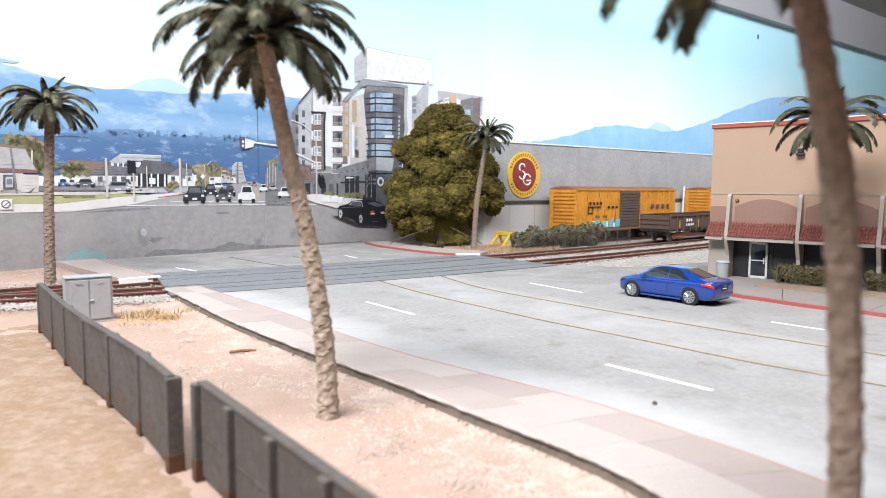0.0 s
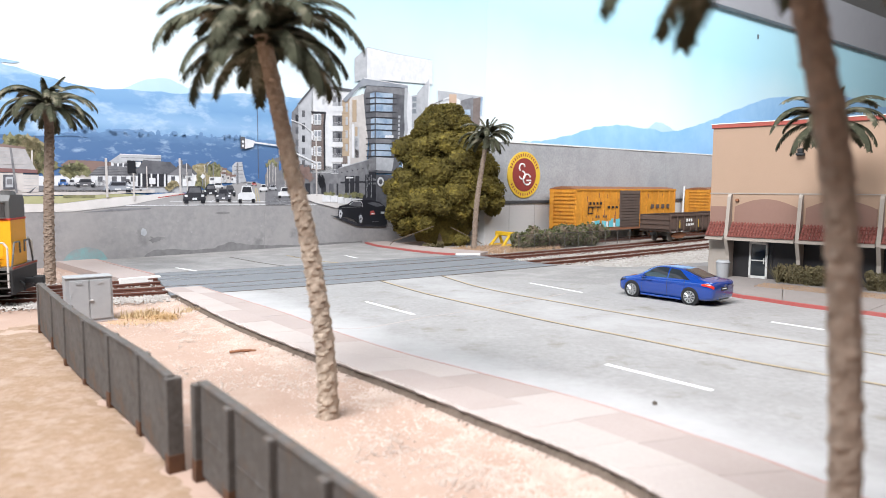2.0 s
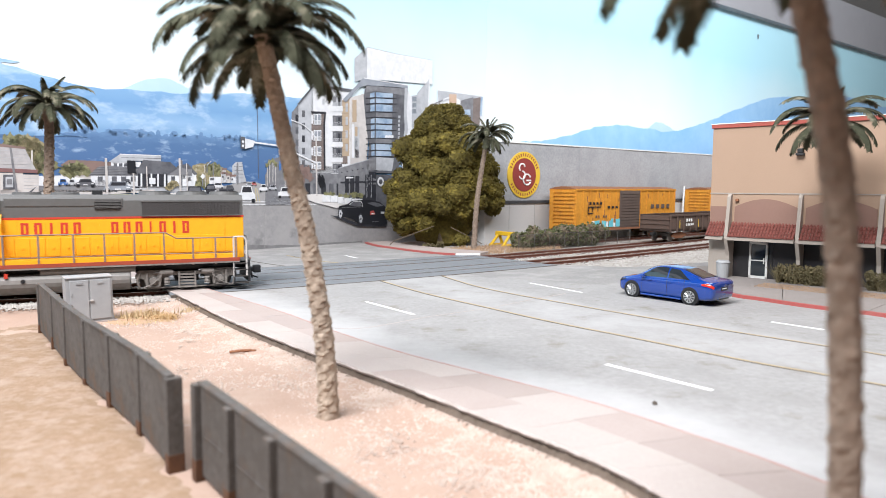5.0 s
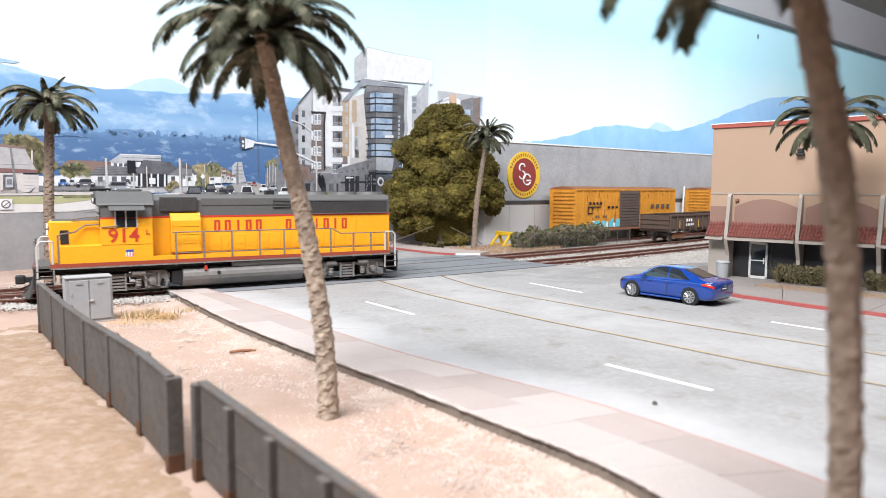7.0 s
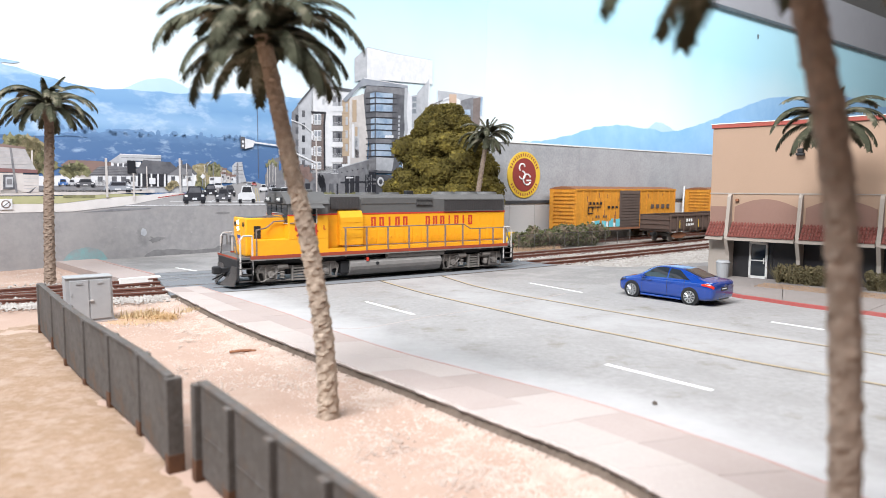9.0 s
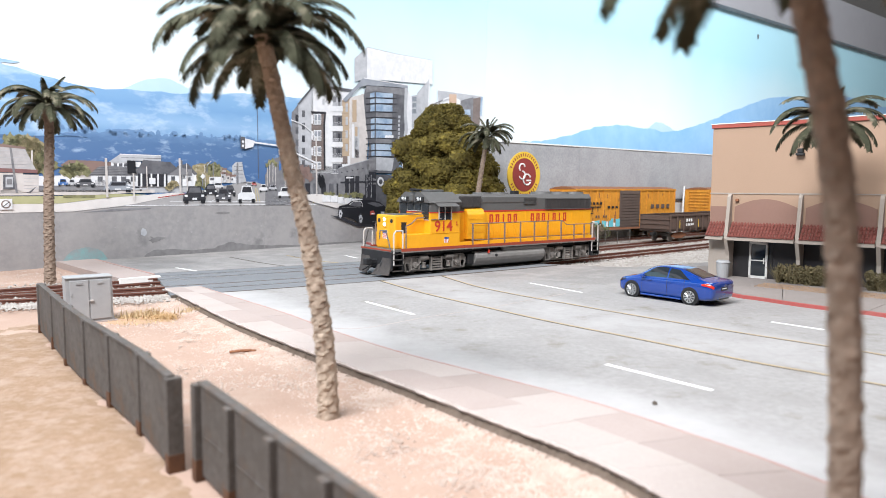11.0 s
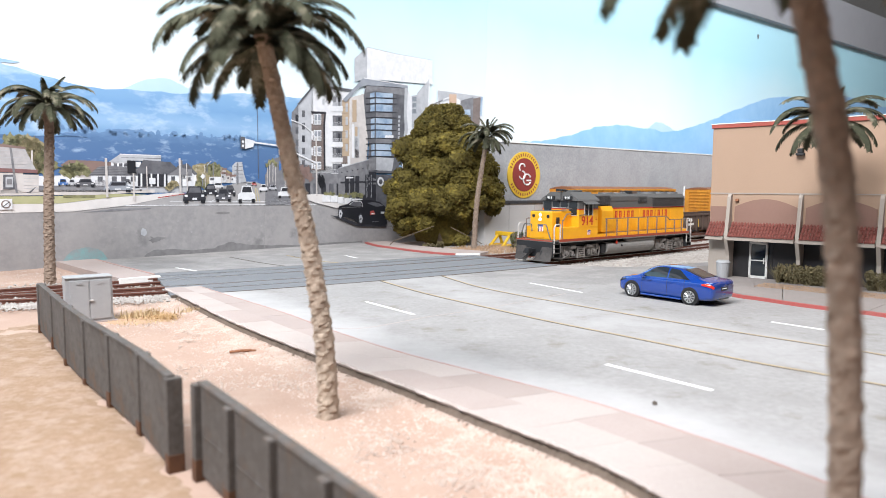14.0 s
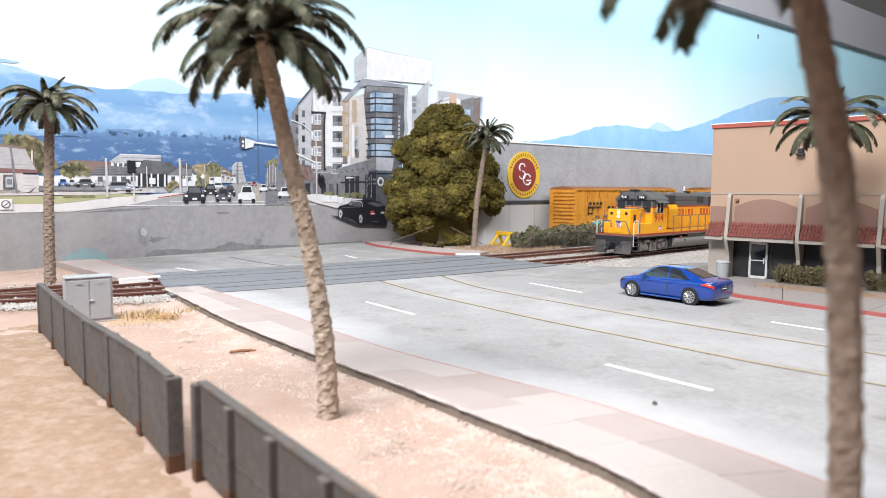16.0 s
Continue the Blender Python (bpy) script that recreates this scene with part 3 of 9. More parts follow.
def near_pavement():
    root = tagged(new("pavement"), "pale pink concrete sidewalk with a crumbled outer edge", "sidewalk", kind="structure")
    middle = [a.lerp(b, 0.52) for a, b in zip(NEAR_KERB, NEAR_EDGE)]
    slab_between(NEAR_KERB, middle, 0.0, 0.085, lambda k: M["walk_pale"] if k in (0, 5, 6, 8) else M["walkway"], "paving_slab", root, joints=14)
    slab_between(middle, NEAR_EDGE, 0.0, 0.088, lambda k: M["walkway"] if k in (0, 3, 8, 9) else M["walk_pale"], "paving_slab", root, joints=17)
    lip, rows = bmesh.new(), []
    for p, q in zip(NEAR_EDGE, NEAR_EDGE[1:]):
        d = (q - p).normalized()
        n = Vector((d.y, -d.x))
        for k in range(8):
            c = p.lerp(q, k / 8)
            w = 0.035 + 0.045 * noise.noise(Vector((c.x * 2.2, c.y * 2.2, 9))) + random.uniform(-0.012, 0.012)
            rows.append([lip.verts.new((c.x + n.x * o, c.y + n.y * o, z)) for o, z in ((-0.05, 0.087), (w * 0.5, 0.082), (w + 0.02, 0.045 + random.uniform(-.012, .012)), (w * 0.6, -0.02))])
    for a, b in zip(rows, rows[1:]):
        for k in range(3):
            lip.faces.new((a[k], a[k + 1], b[k + 1], b[k]))
    part("broken_lip", lip, M["walk_pale"], root, "pale crumbled slab edge")
    bm = bmesh.new()
    ribbon(bm, NEAR_KERB, -0.02, -0.08, -0.1, 0.093)
    part("kerb_line", bm, M["faded_red"], root, "faded red kerb line")
    # Bank below the slabs; the gap's shadow is put into its colour.
    bm = bmesh.new()
    rows = []
    for p, q in zip(NEAR_EDGE, NEAR_EDGE[1:]):
        d = (q - p).normalized()
        n = Vector((d.y, -d.x))
        for k in range(6):
            c = p.lerp(q, k / 6)
            w = 0.10 + 0.10 * noise.noise(Vector((c.x * 1.3, c.y * 1.3, 0))) + random.uniform(-0.03, 0.06)
            rows.append([bm.verts.new((c.x - n.x * 0.1, c.y - n.y * 0.1, -0.004)), bm.verts.new((c.x + n.x * (w * 0.3 - 0.05), c.y + n.y * (w * 0.3 - 0.05), -0.05 + random.uniform(-.02, .02))),
                         bm.verts.new((c.x + n.x * w, c.y + n.y * w, -0.19)), bm.verts.new((c.x + n.x * (w + 0.12), c.y + n.y * (w + 0.12), -0.34))])
    for a, b in zip(rows, rows[1:]):
        for k in range(3):
            bm.faces.new((a[k], a[k + 1], b[k + 1], b[k]))
    part("earth_edge", bm, M["earth_shade"], root, "crumbling bank under the slabs, coloured dark as its shade")
    bm, rows = bmesh.new(), []
    for p, q in zip(NEAR_EDGE[4:], NEAR_EDGE[5:]):
        d = (q - p).normalized()
        n = Vector((d.y, -d.x))
        for k in range(5):
            c = p.lerp(q, k / 5)
            j = 0.10 * noise.noise(Vector((c.x * 1.6, c.y * 1.6, 5))) + random.uniform(-0.02, 0.02)
            rows.append([bm.verts.new((c.x + n.x * o, c.y + n.y * o, z)) for o, z in ((0.02 + j * 0.6, -0.20), (0.14 + j, -0.13 + j * 0.3), (0.45 + j, -0.185), (1.0 + j, -0.25), (2.0, SAND_Z - 0.14))])
    for a, b in zip(rows, rows[1:]):
        for k in range(4):
            bm.faces.new((a[k], a[k + 1], b[k + 1], b[k]))
    part("sand_bank", bm, M["sand"], root, "sand banked against the sidewalk edge", smooth=True)


near_pavement()


def side_pavements():
    root = tagged(new("pavement"), "sidewalk with red kerb before the tan building", "sidewalk", kind="structure")
    back = [Vector((13.2, 35.0)), Vector((15.2, 33.0)), Vector((17.2, 31.2)), Vector((19.6, 28.6)), Vector((23, 24)), Vector((28, 15)), Vector((33, 2))]
    front = [Vector(p) for p in FAR_KERB[::9]] + [Vector(FAR_KERB[-1])]
    slab_between(front, smooth_curve([tuple(p) for p in back], 4), -0.3, 0.12, M["yard"], "paving_slab", root, joints=4)
    part("kerb", ribbon(bmesh.new(), FAR_KERB[3:], 0.02, -0.16, -0.3, 0.135), M["red_paint"], root, "red painted kerb")
    yard = [(13.2, 35.2), (15.2, 33.2), (17.2, 31.4), (19.6, 28.8), (23, 24.2), (33, 12), (40, 20), (24, 34), (15, 40)]
    part("yard", prismm(yard, "z", -0.3, 0.10), M["yard"], root, "pale concrete yard")

    root = tagged(new("pavement"), "sidewalk corner beside the backdrop and gravel", "sidewalk", kind="structure")
    part("slab", prismm([(-24.6, 42.2), (-23.0, 43.6), (-18.3, 38.4), (-14.6, 34.5), (-15.9, 33.3), (-20.6, 38.0)], "z", -0.35, 0.09), M["walkway"], root)
    part("kerb_line", ribbon(bmesh.new(), [Vector((-22.6, 43.1)), Vector((-18.4, 38.6)), Vector((-15.0, 35.0))], 0.12, 0.0, -0.2, 0.10), M["faded_red"], root, "faded red kerb line")
    part("kerb_end", prismm([(-15.9, 33.1), (-14.5, 34.5), (-14.3, 34.3), (-15.7, 32.9)], "z", -0.3, 0.10), M["white_paint"], root, "white kerb end")

    root = tagged(new("pavement"), "sidewalk with red kerb beside the big tree", "sidewalk", kind="structure")
    ring = [tuple(p) for p in ISLAND_KERB] + [(3.3, 48.6), (-0.6, 51.6), (-3.2, 54.6), (-4.6, 57.6)]
    part("slab", prismm(ring, "z", -0.3, 0.10), M["walkway"], root)
    part("kerb", ribbon(bmesh.new(), ISLAND_KERB[1:25], 0.02, -0.2, -0.3, 0.12), M["red_paint"], root, "red painted kerb")
    part("kerb", ribbon(bmesh.new(), ISLAND_KERB[24:], 0.02, -0.2, -0.3, 0.12), M["white_paint"], root, "white kerb end")


side_pavements()


# ---- ballast, stones, tufts ----
def scatter_stones(name, spots, low, high, material, label):
    verts, faces = [], []
    for x, y, z in spots:
        r = random.uniform(low, high)
        a = random.uniform(0, 6.28)
        k = len(verts)
        for dx, dy, dz in ((1, 0, 0), (0, 1, 0), (-1, 0, 0), (0, -1, 0), (0.2, 0.1, 0.8), (0, 0, -0.6)):
            q = random.uniform(0.7, 1.25)
            verts.append(((x + r * q * (dx * math.cos(a) - dy * math.sin(a))) * S, (y + r * q * (dx * math.sin(a) + dy * math.cos(a))) * S, (z + r * q * dz) * S))
        for i in range(4):
            faces += [(k + i, k + (i + 1) % 4, k + 4), (k + (i + 1) % 4, k + i, k + 5)]
    me = bpy.data.meshes.new(name)
    me.from_pydata(verts, [], faces)
    me.materials.append(material)
    return tagged(new(name, me), label, "gravel", kind="stuff")


def line_side(p_index, d):
    a, b = LINE[max(p_index - 1, 0)], LINE[min(p_index + 1, len(LINE) - 1)]
    t = (b - a).normalized()
    return LINE[p_index] + Vector((-t.y, t.x)) * d


def ballast():
    root = tagged(new("ballast_bed"), "pale grey gravel bed under the tracks", "gravel", kind="structure")
    left = [p for p in LINE if p.x <= -12.4]
    right = [p for p in LINE if p.x >= 5.4]
    part("bed", ribbon(bmesh.new(), left, 4.6, -1.4, -0.5, -0.17), M["rust_bed"], root)
    part("bed", ribbon(bmesh.new(), right, 14.5, -6.8, -0.5, -0.20), M["stone"], root)
    spots = []
    for _ in range(3800):
        i = random.randrange(60, 112)
        p = line_side(i, random.triangular(-3.0, -0.75, -1.4) if random.random() < 0.8 else random.uniform(-0.6, 5.4))
        spots.append((p.x + random.uniform(-.2, .2), p.y, -0.14))
    for _ in range(15000):
        i = random.randrange(184, 330)
        p = line_side(i, random.uniform(-6.6, 6.4))
        spots.append((p.x + random.uniform(-.2, .2), p.y, -0.185))
    scatter_stones("ballast", spots, 0.035, 0.085, M["stone"], "loose pale grey ballast stones between the rails")
    spots = []
    for _ in range(30000):
        i = random.randrange(len(NEAR_EDGE) - 10)
        p = NEAR_EDGE[i].lerp(NEAR_EDGE[i + 1], random.random())
        d = 0.14 + (random.expovariate(1.5) if random.random() < 0.75 else random.uniform(0, 4.5))
        if d > 0.5 and noise.noise(Vector((p.x * 0.8, p.y * 0.8, d))) < -0.12 and random.random() < 0.8:
            continue
        q = Vector((p.x - d * 0.8, p.y - d * 0.6, 0))
        spots.append((q.x, q.y, max(float(np.interp(d, (0.1, 0.16, 0.45, 1.0, 1.6), (-0.2, -0.14, -0.19, -0.255, -0.31))), sand_height(q)) - 0.003))
    for _ in range(2600):
        q = Vector((random.uniform(-27, -15.5), random.uniform(33.0, 42), 0))
        spots.append((q.x, q.y, sand_height(q)))
    scatter_stones("gravel", spots, 0.018, 0.048, M["pebble"], "scattered pale pebbles on the sand")


    spots = []
    for _ in range(900):
        i = random.randrange(len(NEAR_EDGE) - 10)
        p = NEAR_EDGE[i].lerp(NEAR_EDGE[i + 1], random.random())
        d = random.uniform(0.02, 0.22)
        spots.append((p.x - d * 0.8, p.y - d * 0.6, -0.16))
    scatter_stones("earth_clods", spots, 0.03, 0.07, M["earth_shade"], "crumbs under the sidewalk edge, coloured dark as the shade there")


ballast()


def tufts(name, spots, height, material, label, lean=0.5):
    verts, faces = [], []
    for x, y, z in spots:
        h = height * random.uniform(0.5, 1.2)
        a, l = random.uniform(0, 6.28), random.uniform(0, lean) * h
        w = 0.018
        k = len(verts)
        dx, dy = math.cos(a), math.sin(a)
        for px, py, pz in ((x - dy * w, y + dx * w, z), (x + dy * w, y - dx * w, z), (x + dx * l * .5 + dy * w * .6, y + dy * l * .5 - dx * w * .6, z + h * .6), (x + dx * l, y + dy * l, z + h)):
            verts.append((px * S, py * S, pz * S))
        faces += [(k, k + 1, k + 2), (k, k + 2, k + 3)]
    me = bpy.data.meshes.new(name)
    me.from_pydata(verts, [], faces)
    me.materials.append(material)
    return tagged(new(name, me), label, "grass", kind="stuff")


def grasses():
    spots = [(random.gauss(-10.7, 0.85), random.gauss(25.0, 0.7), SAND_Z - 0.05) for _ in range(420)]
    tufts("straw_grass", spots, 0.10, M["straw"], "dry straw tufts beside the signal cabinet", 1.2)
    spots = [(random.gauss(-10.35, 0.42), random.gauss(25.2, 0.30), SAND_Z - 0.05) for _ in range(1500)]
    tufts("straw_grass", spots, 0.07, M["straw_dark"], "matted orange-brown straw clump", 3.0)
    spots = [(x0 + random.gauss(0, 0.22), y0 + random.gauss(0, 0.2), SAND_Z - 0.05) for x0, y0 in ((-11.5, 25.0), (-11.1, 25.5), (-9.75, 25.9)) for _ in range(110)]
    tufts("straw_grass", spots, 0.30, M["straw"], "tall pale straw tufts by the cabinet", 0.8)
    spots = []
    for _ in range(3600):
        s = random.uniform(-5.5, 2.5)
        x, y = by_wall(s, random.uniform(1.2, 6.4))
        spots.append((x, y, -0.06))
    tufts("straw_grass", spots, 0.24, M["litter"], "dry straw grass under the big tree")
    spots = [(14.9 + 6.5 * t + 0.66 * w, 31.9 - 6.2 * t + 0.75 * w, 0.1) for t, w in ((random.random(), random.uniform(-0.75, 0.85)) for _ in range(9000))]
    tufts("straw_grass", spots, 0.06, M["litter"], "short dry grass strip before the tan building")


grasses()


def turf_sheet(name, material, label, x0, x1, y0, y1, step, inside, lift=0.035):
    """A thin uneven layer over the sand that sinks into it where inside(x, y) falls below zero."""
    nx, ny = int((x1 - x0) / step), int((y1 - y0) / step)
    verts, faces = [], []
    for i in range(nx + 1):
        for j in range(ny + 1):
            x, y = x0 + i * step, y0 + j * step
            p = Vector((x, y, 0))
            depth = max(-1, min(1, inside(x, y) + 0.7 * noise.noise(p * 1.1) + 0.35 * noise.noise(p * 3.3)))
            z = SAND_Z - 0.05 + 0.035 * noise.noise(p * 0.5) + 0.02 * noise.noise(p * 1.7) + lift * depth + 0.012 * noise.noise(p * 5)
            verts.append((x * S, y * S, z * S))
    for i in range(nx):
        for j in range(ny):
            k = i * (ny + 1) + j
            faces.append((k, k + ny + 1, k + ny + 2, k + 1))
    me = bpy.data.meshes.new(name)
    me.from_pydata(verts, [], faces)
    me.materials.append(material)
    for f in me.polygons:
        f.use_smooth = True
    return tagged(new(name, me), label, "grass", kind="stuff")


turf_sheet("lawn", M["lawn"], "dry patchy turf behind the fence", -22, -0.5, 2.0, 24.0, 0.14,
           lambda x, y: min(((-4.25 - (y - 10.9) * 0.80) - x) * 2.5, (22.5 - y) * 0.4))
turf_sheet("straw_patch", M["litter"], "flattened orange-tan straw on the sand", -13.4, -7.6, 22.8, 27.2, 0.09,
           lambda x, y: 1.0 - ((x + 10.6) / 1.9) ** 2 - ((y - 25.1) / 1.1) ** 2)


# ---- the printed backdrop ----
BACK_L = place(tagged(new("backdrop"), "printed sky, hills and street photo on an upright board", "backdrop", kind="structure"), -16.0, 48.3, 0, 45.5)
BACK_R = place(tagged(new("backdrop"), "printed sky and blue mountains on an upright board", "backdrop", kind="structure"), 4.4, 69.0, 0, 38.0)


def pr(name, outline, layer, inkname, board=None, label=""):
    """A flat printed shape: outline in metres along and up the board; later layers lie a hair proud."""
    board = board or BACK_L
    return part(name, prismm(outline, "y", -0.012 * layer - 0.01, -0.012 * layer + 0.004), INK[inkname], board, label)


def rect(name, s0, z0, s1, z1, layer, inkname, **kw):
    return pr(name, [(s0, z0), (s1, z0), (s1, z1), (s0, z1)], layer, inkname, **kw)


def line(name, a, b, w, layer, inkname):
    d = (Vector(b) - Vector(a)).normalized()
    n = Vector((-d.y, d.x)) * w / 2
    a, b = Vector(a), Vector(b)
    return pr(name, [tuple(a + n), tuple(a - n), tuple(b - n), tuple(b + n)], layer, inkname)


def blob(name, s, z, rs, rz, layer, inkname, n=22, rough=0.25, board=None):
    return pr(name, [(s + rs * (1 + rough * random.uniform(-1, 1)) * math.cos(k * math.tau / n), z + rz * (1 + rough * random.uniform(-1, 1)) * math.sin(k * math.tau / n)) for k in range(n)], layer, inkname, board=board)


def wavy(points, jitter, steps=5):
    return [(p.x, p.y + random.uniform(-jitter, jitter)) for p in smooth_curve(points, steps)]


def boards():
    part("sky_panel", boxm(-75, 29.2, 0, 1.2, -0.8, 29.5), INK["sky"], BACK_L, "pale printed sky")
    part("sky_panel", boxm(-0.2, 170, 0, 1.2, -0.8, 29.5), INK["sky"], BACK_R, "pale printed sky")
    for board, a, b in ((BACK_L, -75, 29.2), (BACK_R, -0.2, 170)):
        part("valance", boxm(a, b, -1.0, 0.6, 29.0, 35.6, bevel=0.05), M["beam"], board, "smooth grey valance board")
    hill = [(-75, 13), (-40, 12.6), (-14, 11.8), (-12.8, 11.5), (-10.6, 11.0), (-7.8, 10.65), (-5, 10.75), (-1.6, 10.9), (1.8, 11.25), (4, 11.4), (6.5, 11.45), (14, 11.2), (29, 10.6)]
    pr("mountain", [(-75, 4)] + wavy(hill, 0.06) + [(29, 4)], 2, "hill")
    pr("mountain", [(-6.4, 10.4)] + wavy([(-6.3, 10.7), (-4.7, 11.47), (-3.2, 11.7), (-1.7, 11.2), (0, 10.9)], 0.03) + [(0, 10.4)], 1, "far_hill")
    low = [(-75, 7.6), (-14, 7.5), (-10.1, 7.75), (-8, 7.95), (-5.5, 8.3), (-4.2, 8.05), (-3.2, 7.98), (0.8, 8.1), (3, 8.0), (5.5, 8.05), (9, 7.9)]
    pr("wooded_slope", [(-75, 4)] + wavy(low, 0.11, 9) + [(9, 4)], 3, "low_hill")
    for _ in range(70):
        s = random.uniform(-10, 6)
        blob("dark_treetop", s, 7.95 + random.uniform(-.05, .2), random.uniform(0.06, 0.2), random.uniform(0.08, 0.22), 4, "low_hill", 9, 0.25)
    blob("paint_chip", 52, 26.6, 0.25, 0.4, 3, "mid", 10, 0.2, board=BACK_R)
    right = [(-0.1, 9.0), (3.3, 9.3), (6.6, 9.55), (9.2, 9.9), (13.3, 10.8), (17.1, 11.75), (21.3, 12.1), (26.9, 12.0), (30.4, 11.8), (34.8, 12.5), (40.1, 13.8), (46.5, 15.7), (56, 18.1), (66.7, 19.2), (83.4, 20.6), (100.6, 20.2), (140, 24), (169, 22)]
    pr("mountain", [(-0.1, 0)] + wavy(right, 0.10) + [(169, 0)], 2, "r_hill", board=BACK_R)
    pr("mountain", [(26, 11)] + wavy([(26.4, 12.0), (28.2, 12.9), (30.6, 12.6), (32.5, 11.9)], 0.05) + [(33, 11)], 1, "far_hill", board=BACK_R)


boards()


def photo_car(s0, z0, s1, z1, inkname, layer=9):
    w, h = s1 - s0, z1 - z0
    pr("printed_car", [(s0, z0 + .15 * h), (s0 + .03 * w, z0 + .5 * h), (s0 + .18 * w, z0 + .62 * h), (s0 + .26 * w, z1), (s0 + .78 * w, z1), (s0 + .86 * w, z0 + .62 * h), (s1 - .02 * w, z0 + .5 * h), (s1, z0 + .15 * h)], layer, inkname)
    pr("printed_window", [(s0 + .24 * w, z0 + .62 * h), (s0 + .30 * w, z0 + .93 * h), (s0 + .74 * w, z0 + .93 * h), (s0 + .80 * w, z0 + .62 * h)], layer + 1, "dark" if inkname != "dark" else "mid")
    for a in (0.05, 0.78):
        rect("printed_tyre", s0 + a * w, z0, s0 + (a + .17) * w, z0 + .22 * h, layer + 1, "black")
        rect("printed_light", s0 + (a + .02) * w, z0 + .38 * h, s0 + (a + .15) * w, z0 + .5 * h, layer + 1, "white")
    rect("printed_plate", s0 + .4 * w, z0 + .2 * h, s0 + .6 * w, z0 + .32 * h, layer + 1, "white")


def street_photo():
    # ground of the photo
    pr("printed_road", [(-75, -0.4), (24, -0.4), (24, 2.4), (15, 2.75), (10.5, 3.0), (8.4, 3.2), (-2.2, 3.42), (-6.5, 3.34), (-9.5, 3.04), (-14, 3.1), (-75, 3.0)], 5, "road")
    pr("printed_street", [(-6.5, 3.34), (8.6, 3.2), (6.4, 4.05), (4, 4.7), (2.9, 4.98), (2.2, 4.98), (-2.4, 4.1)], 6, "street")
    line("stop_line", (-6.4, 3.38), (8.4, 3.25), 0.05, 7, "white")
    line("stop_line", (-3.4, 3.62), (7.8, 3.48), 0.04, 7, "white")
    pr("printed_kerb", [(-75, 3.1), (-9.5, 3.06), (-6.4, 3.36), (-2.3, 4.1), (-2.6, 4.22), (-7, 3.9), (-10, 3.55), (-75, 3.5)], 7, "kerb")
    line("red_kerb", (-4.2, 3.86), (-2.3, 4.12), 0.05, 8, "red")
    pr("printed_lawn", [(-75, 3.5), (-10, 3.56), (-7, 3.92), (-4.6, 4.05), (-7.4, 4.15), (-10, 4.0), (-75, 3.9)], 7, "grass")
    rect("printed_hedge", -9.9, 3.88, -8.1, 4.05, 8, "tree")
    pr("printed_wall", [(-75, 3.86), (-8.2, 4.06), (-6.2, 4.16), (-4.4, 4.2), (-4.4, 4.4), (-8, 4.36), (-75, 4.32)], 8, "cream")
    pr("printed_bank", [(-75, 4.2), (-2, 4.2), (-2, 5.0), (-75, 5.0)], 4, "pale")
    for k in range(9):
        blob("paint_chip", random.uniform(-12, 12), random.uniform(0.4, 2.3), random.uniform(0.03, 0.12), random.uniform(0.02, 0.06), 6, "street", 9)
    blob("paint_chip", -5.2, 1.62, 0.2, 0.26, 7, "pale", 14, 0.2)
    blob("dark_stain", -4.4, 1.12, 0.5, 0.2, 6, "patch", 26, 0.55)
    pr("torn_edge", wavy([(-5.2, 0.1), (-4.3, 0.42), (-2.5, 0.3), (-0.6, 0.25), (0.8, 0.62), (2.6, 0.35), (6, 0.16), (13, 0.1)], 0.05) + [(13, -0.2), (-5.2, -0.2)], 6, "patch")
    pr("teal_patch", wavy([(-10.1, 0), (-9.7, 0.55), (-9.0, 0.8), (-8.2, 0.76), (-7.7, 0.35), (-7.5, 0)], 0.04), 7, "teal")
    blob("manhole", 0.4, 2.75, 0.55, 0.09, 6, "patch", 16, 0.05)
    line("board_seam", (3.7, 0), (3.72, 3.2), 0.025, 7, "street")
    line("board_seam", (3.3, 5.2), (3.3, 11.3), 0.03, 6, "mid")
    pr("blue_line", [(-8.9, 2.98), (-6.9, 3.18), (-4.6, 3.22), (-4.7, 3.12), (-7, 3.02)], 6, "grey")

    # left shop, trees and houses
    blob("printed_tree", -12.46, 7.15, 0.5, 0.45, 6, "tree", 26, 0.5)
    blob("printed_tree", -11.99, 7.07, 0.5, 0.45, 6, "tree", 26, 0.5)
    blob("printed_tree", -11.37, 6.88, 0.65, 0.5850000000000001, 6, "tree_gold", 26, 0.5)
    blob("printed_tree", -11.6, 7.03, 0.5, 0.45, 6, "tree_gold", 26, 0.5)
    blob("printed_tree", -11.09, 6.56, 0.6, 0.54, 6, "tree", 26, 0.5)
    blob("printed_tree", -11.16, 6.01, 0.6, 0.54, 6, "tree", 26, 0.5)
    blob("printed_tree", -10.93, 5.69, 0.5, 0.45, 6, "tree", 26, 0.5)
    blob("printed_tree", -10.47, 5.92, 0.4, 0.36000000000000004, 6, "tree", 26, 0.5)
    blob("printed_tree", -11.32, 5.79, 0.4, 0.36000000000000004, 6, "tree_gold", 26, 0.5)
    pr("printed_trunk", [(-11.55, 5.51), (-11.46, 5.51), (-11.41, 6.66), (-11.5, 6.65)], 7, "cream")
    pr("printed_wall", [(-11.39, 4.19), (-11.34, 5.18), (-9.88, 5.23), (-8.08, 4.97), (-7.42, 4.98), (-7.45, 4.19)], 7, "white")
    pr("printed_parking", [(-11.34, 4.25), (-6.76, 4.24), (-6.75, 4.65), (-11.32, 4.62)], 8, "grey")
    pr("printed_house", [(-10.0, 5.01), (-9.97, 5.54), (-7.11, 5.72), (-7.15, 4.72)], 6, "cream")
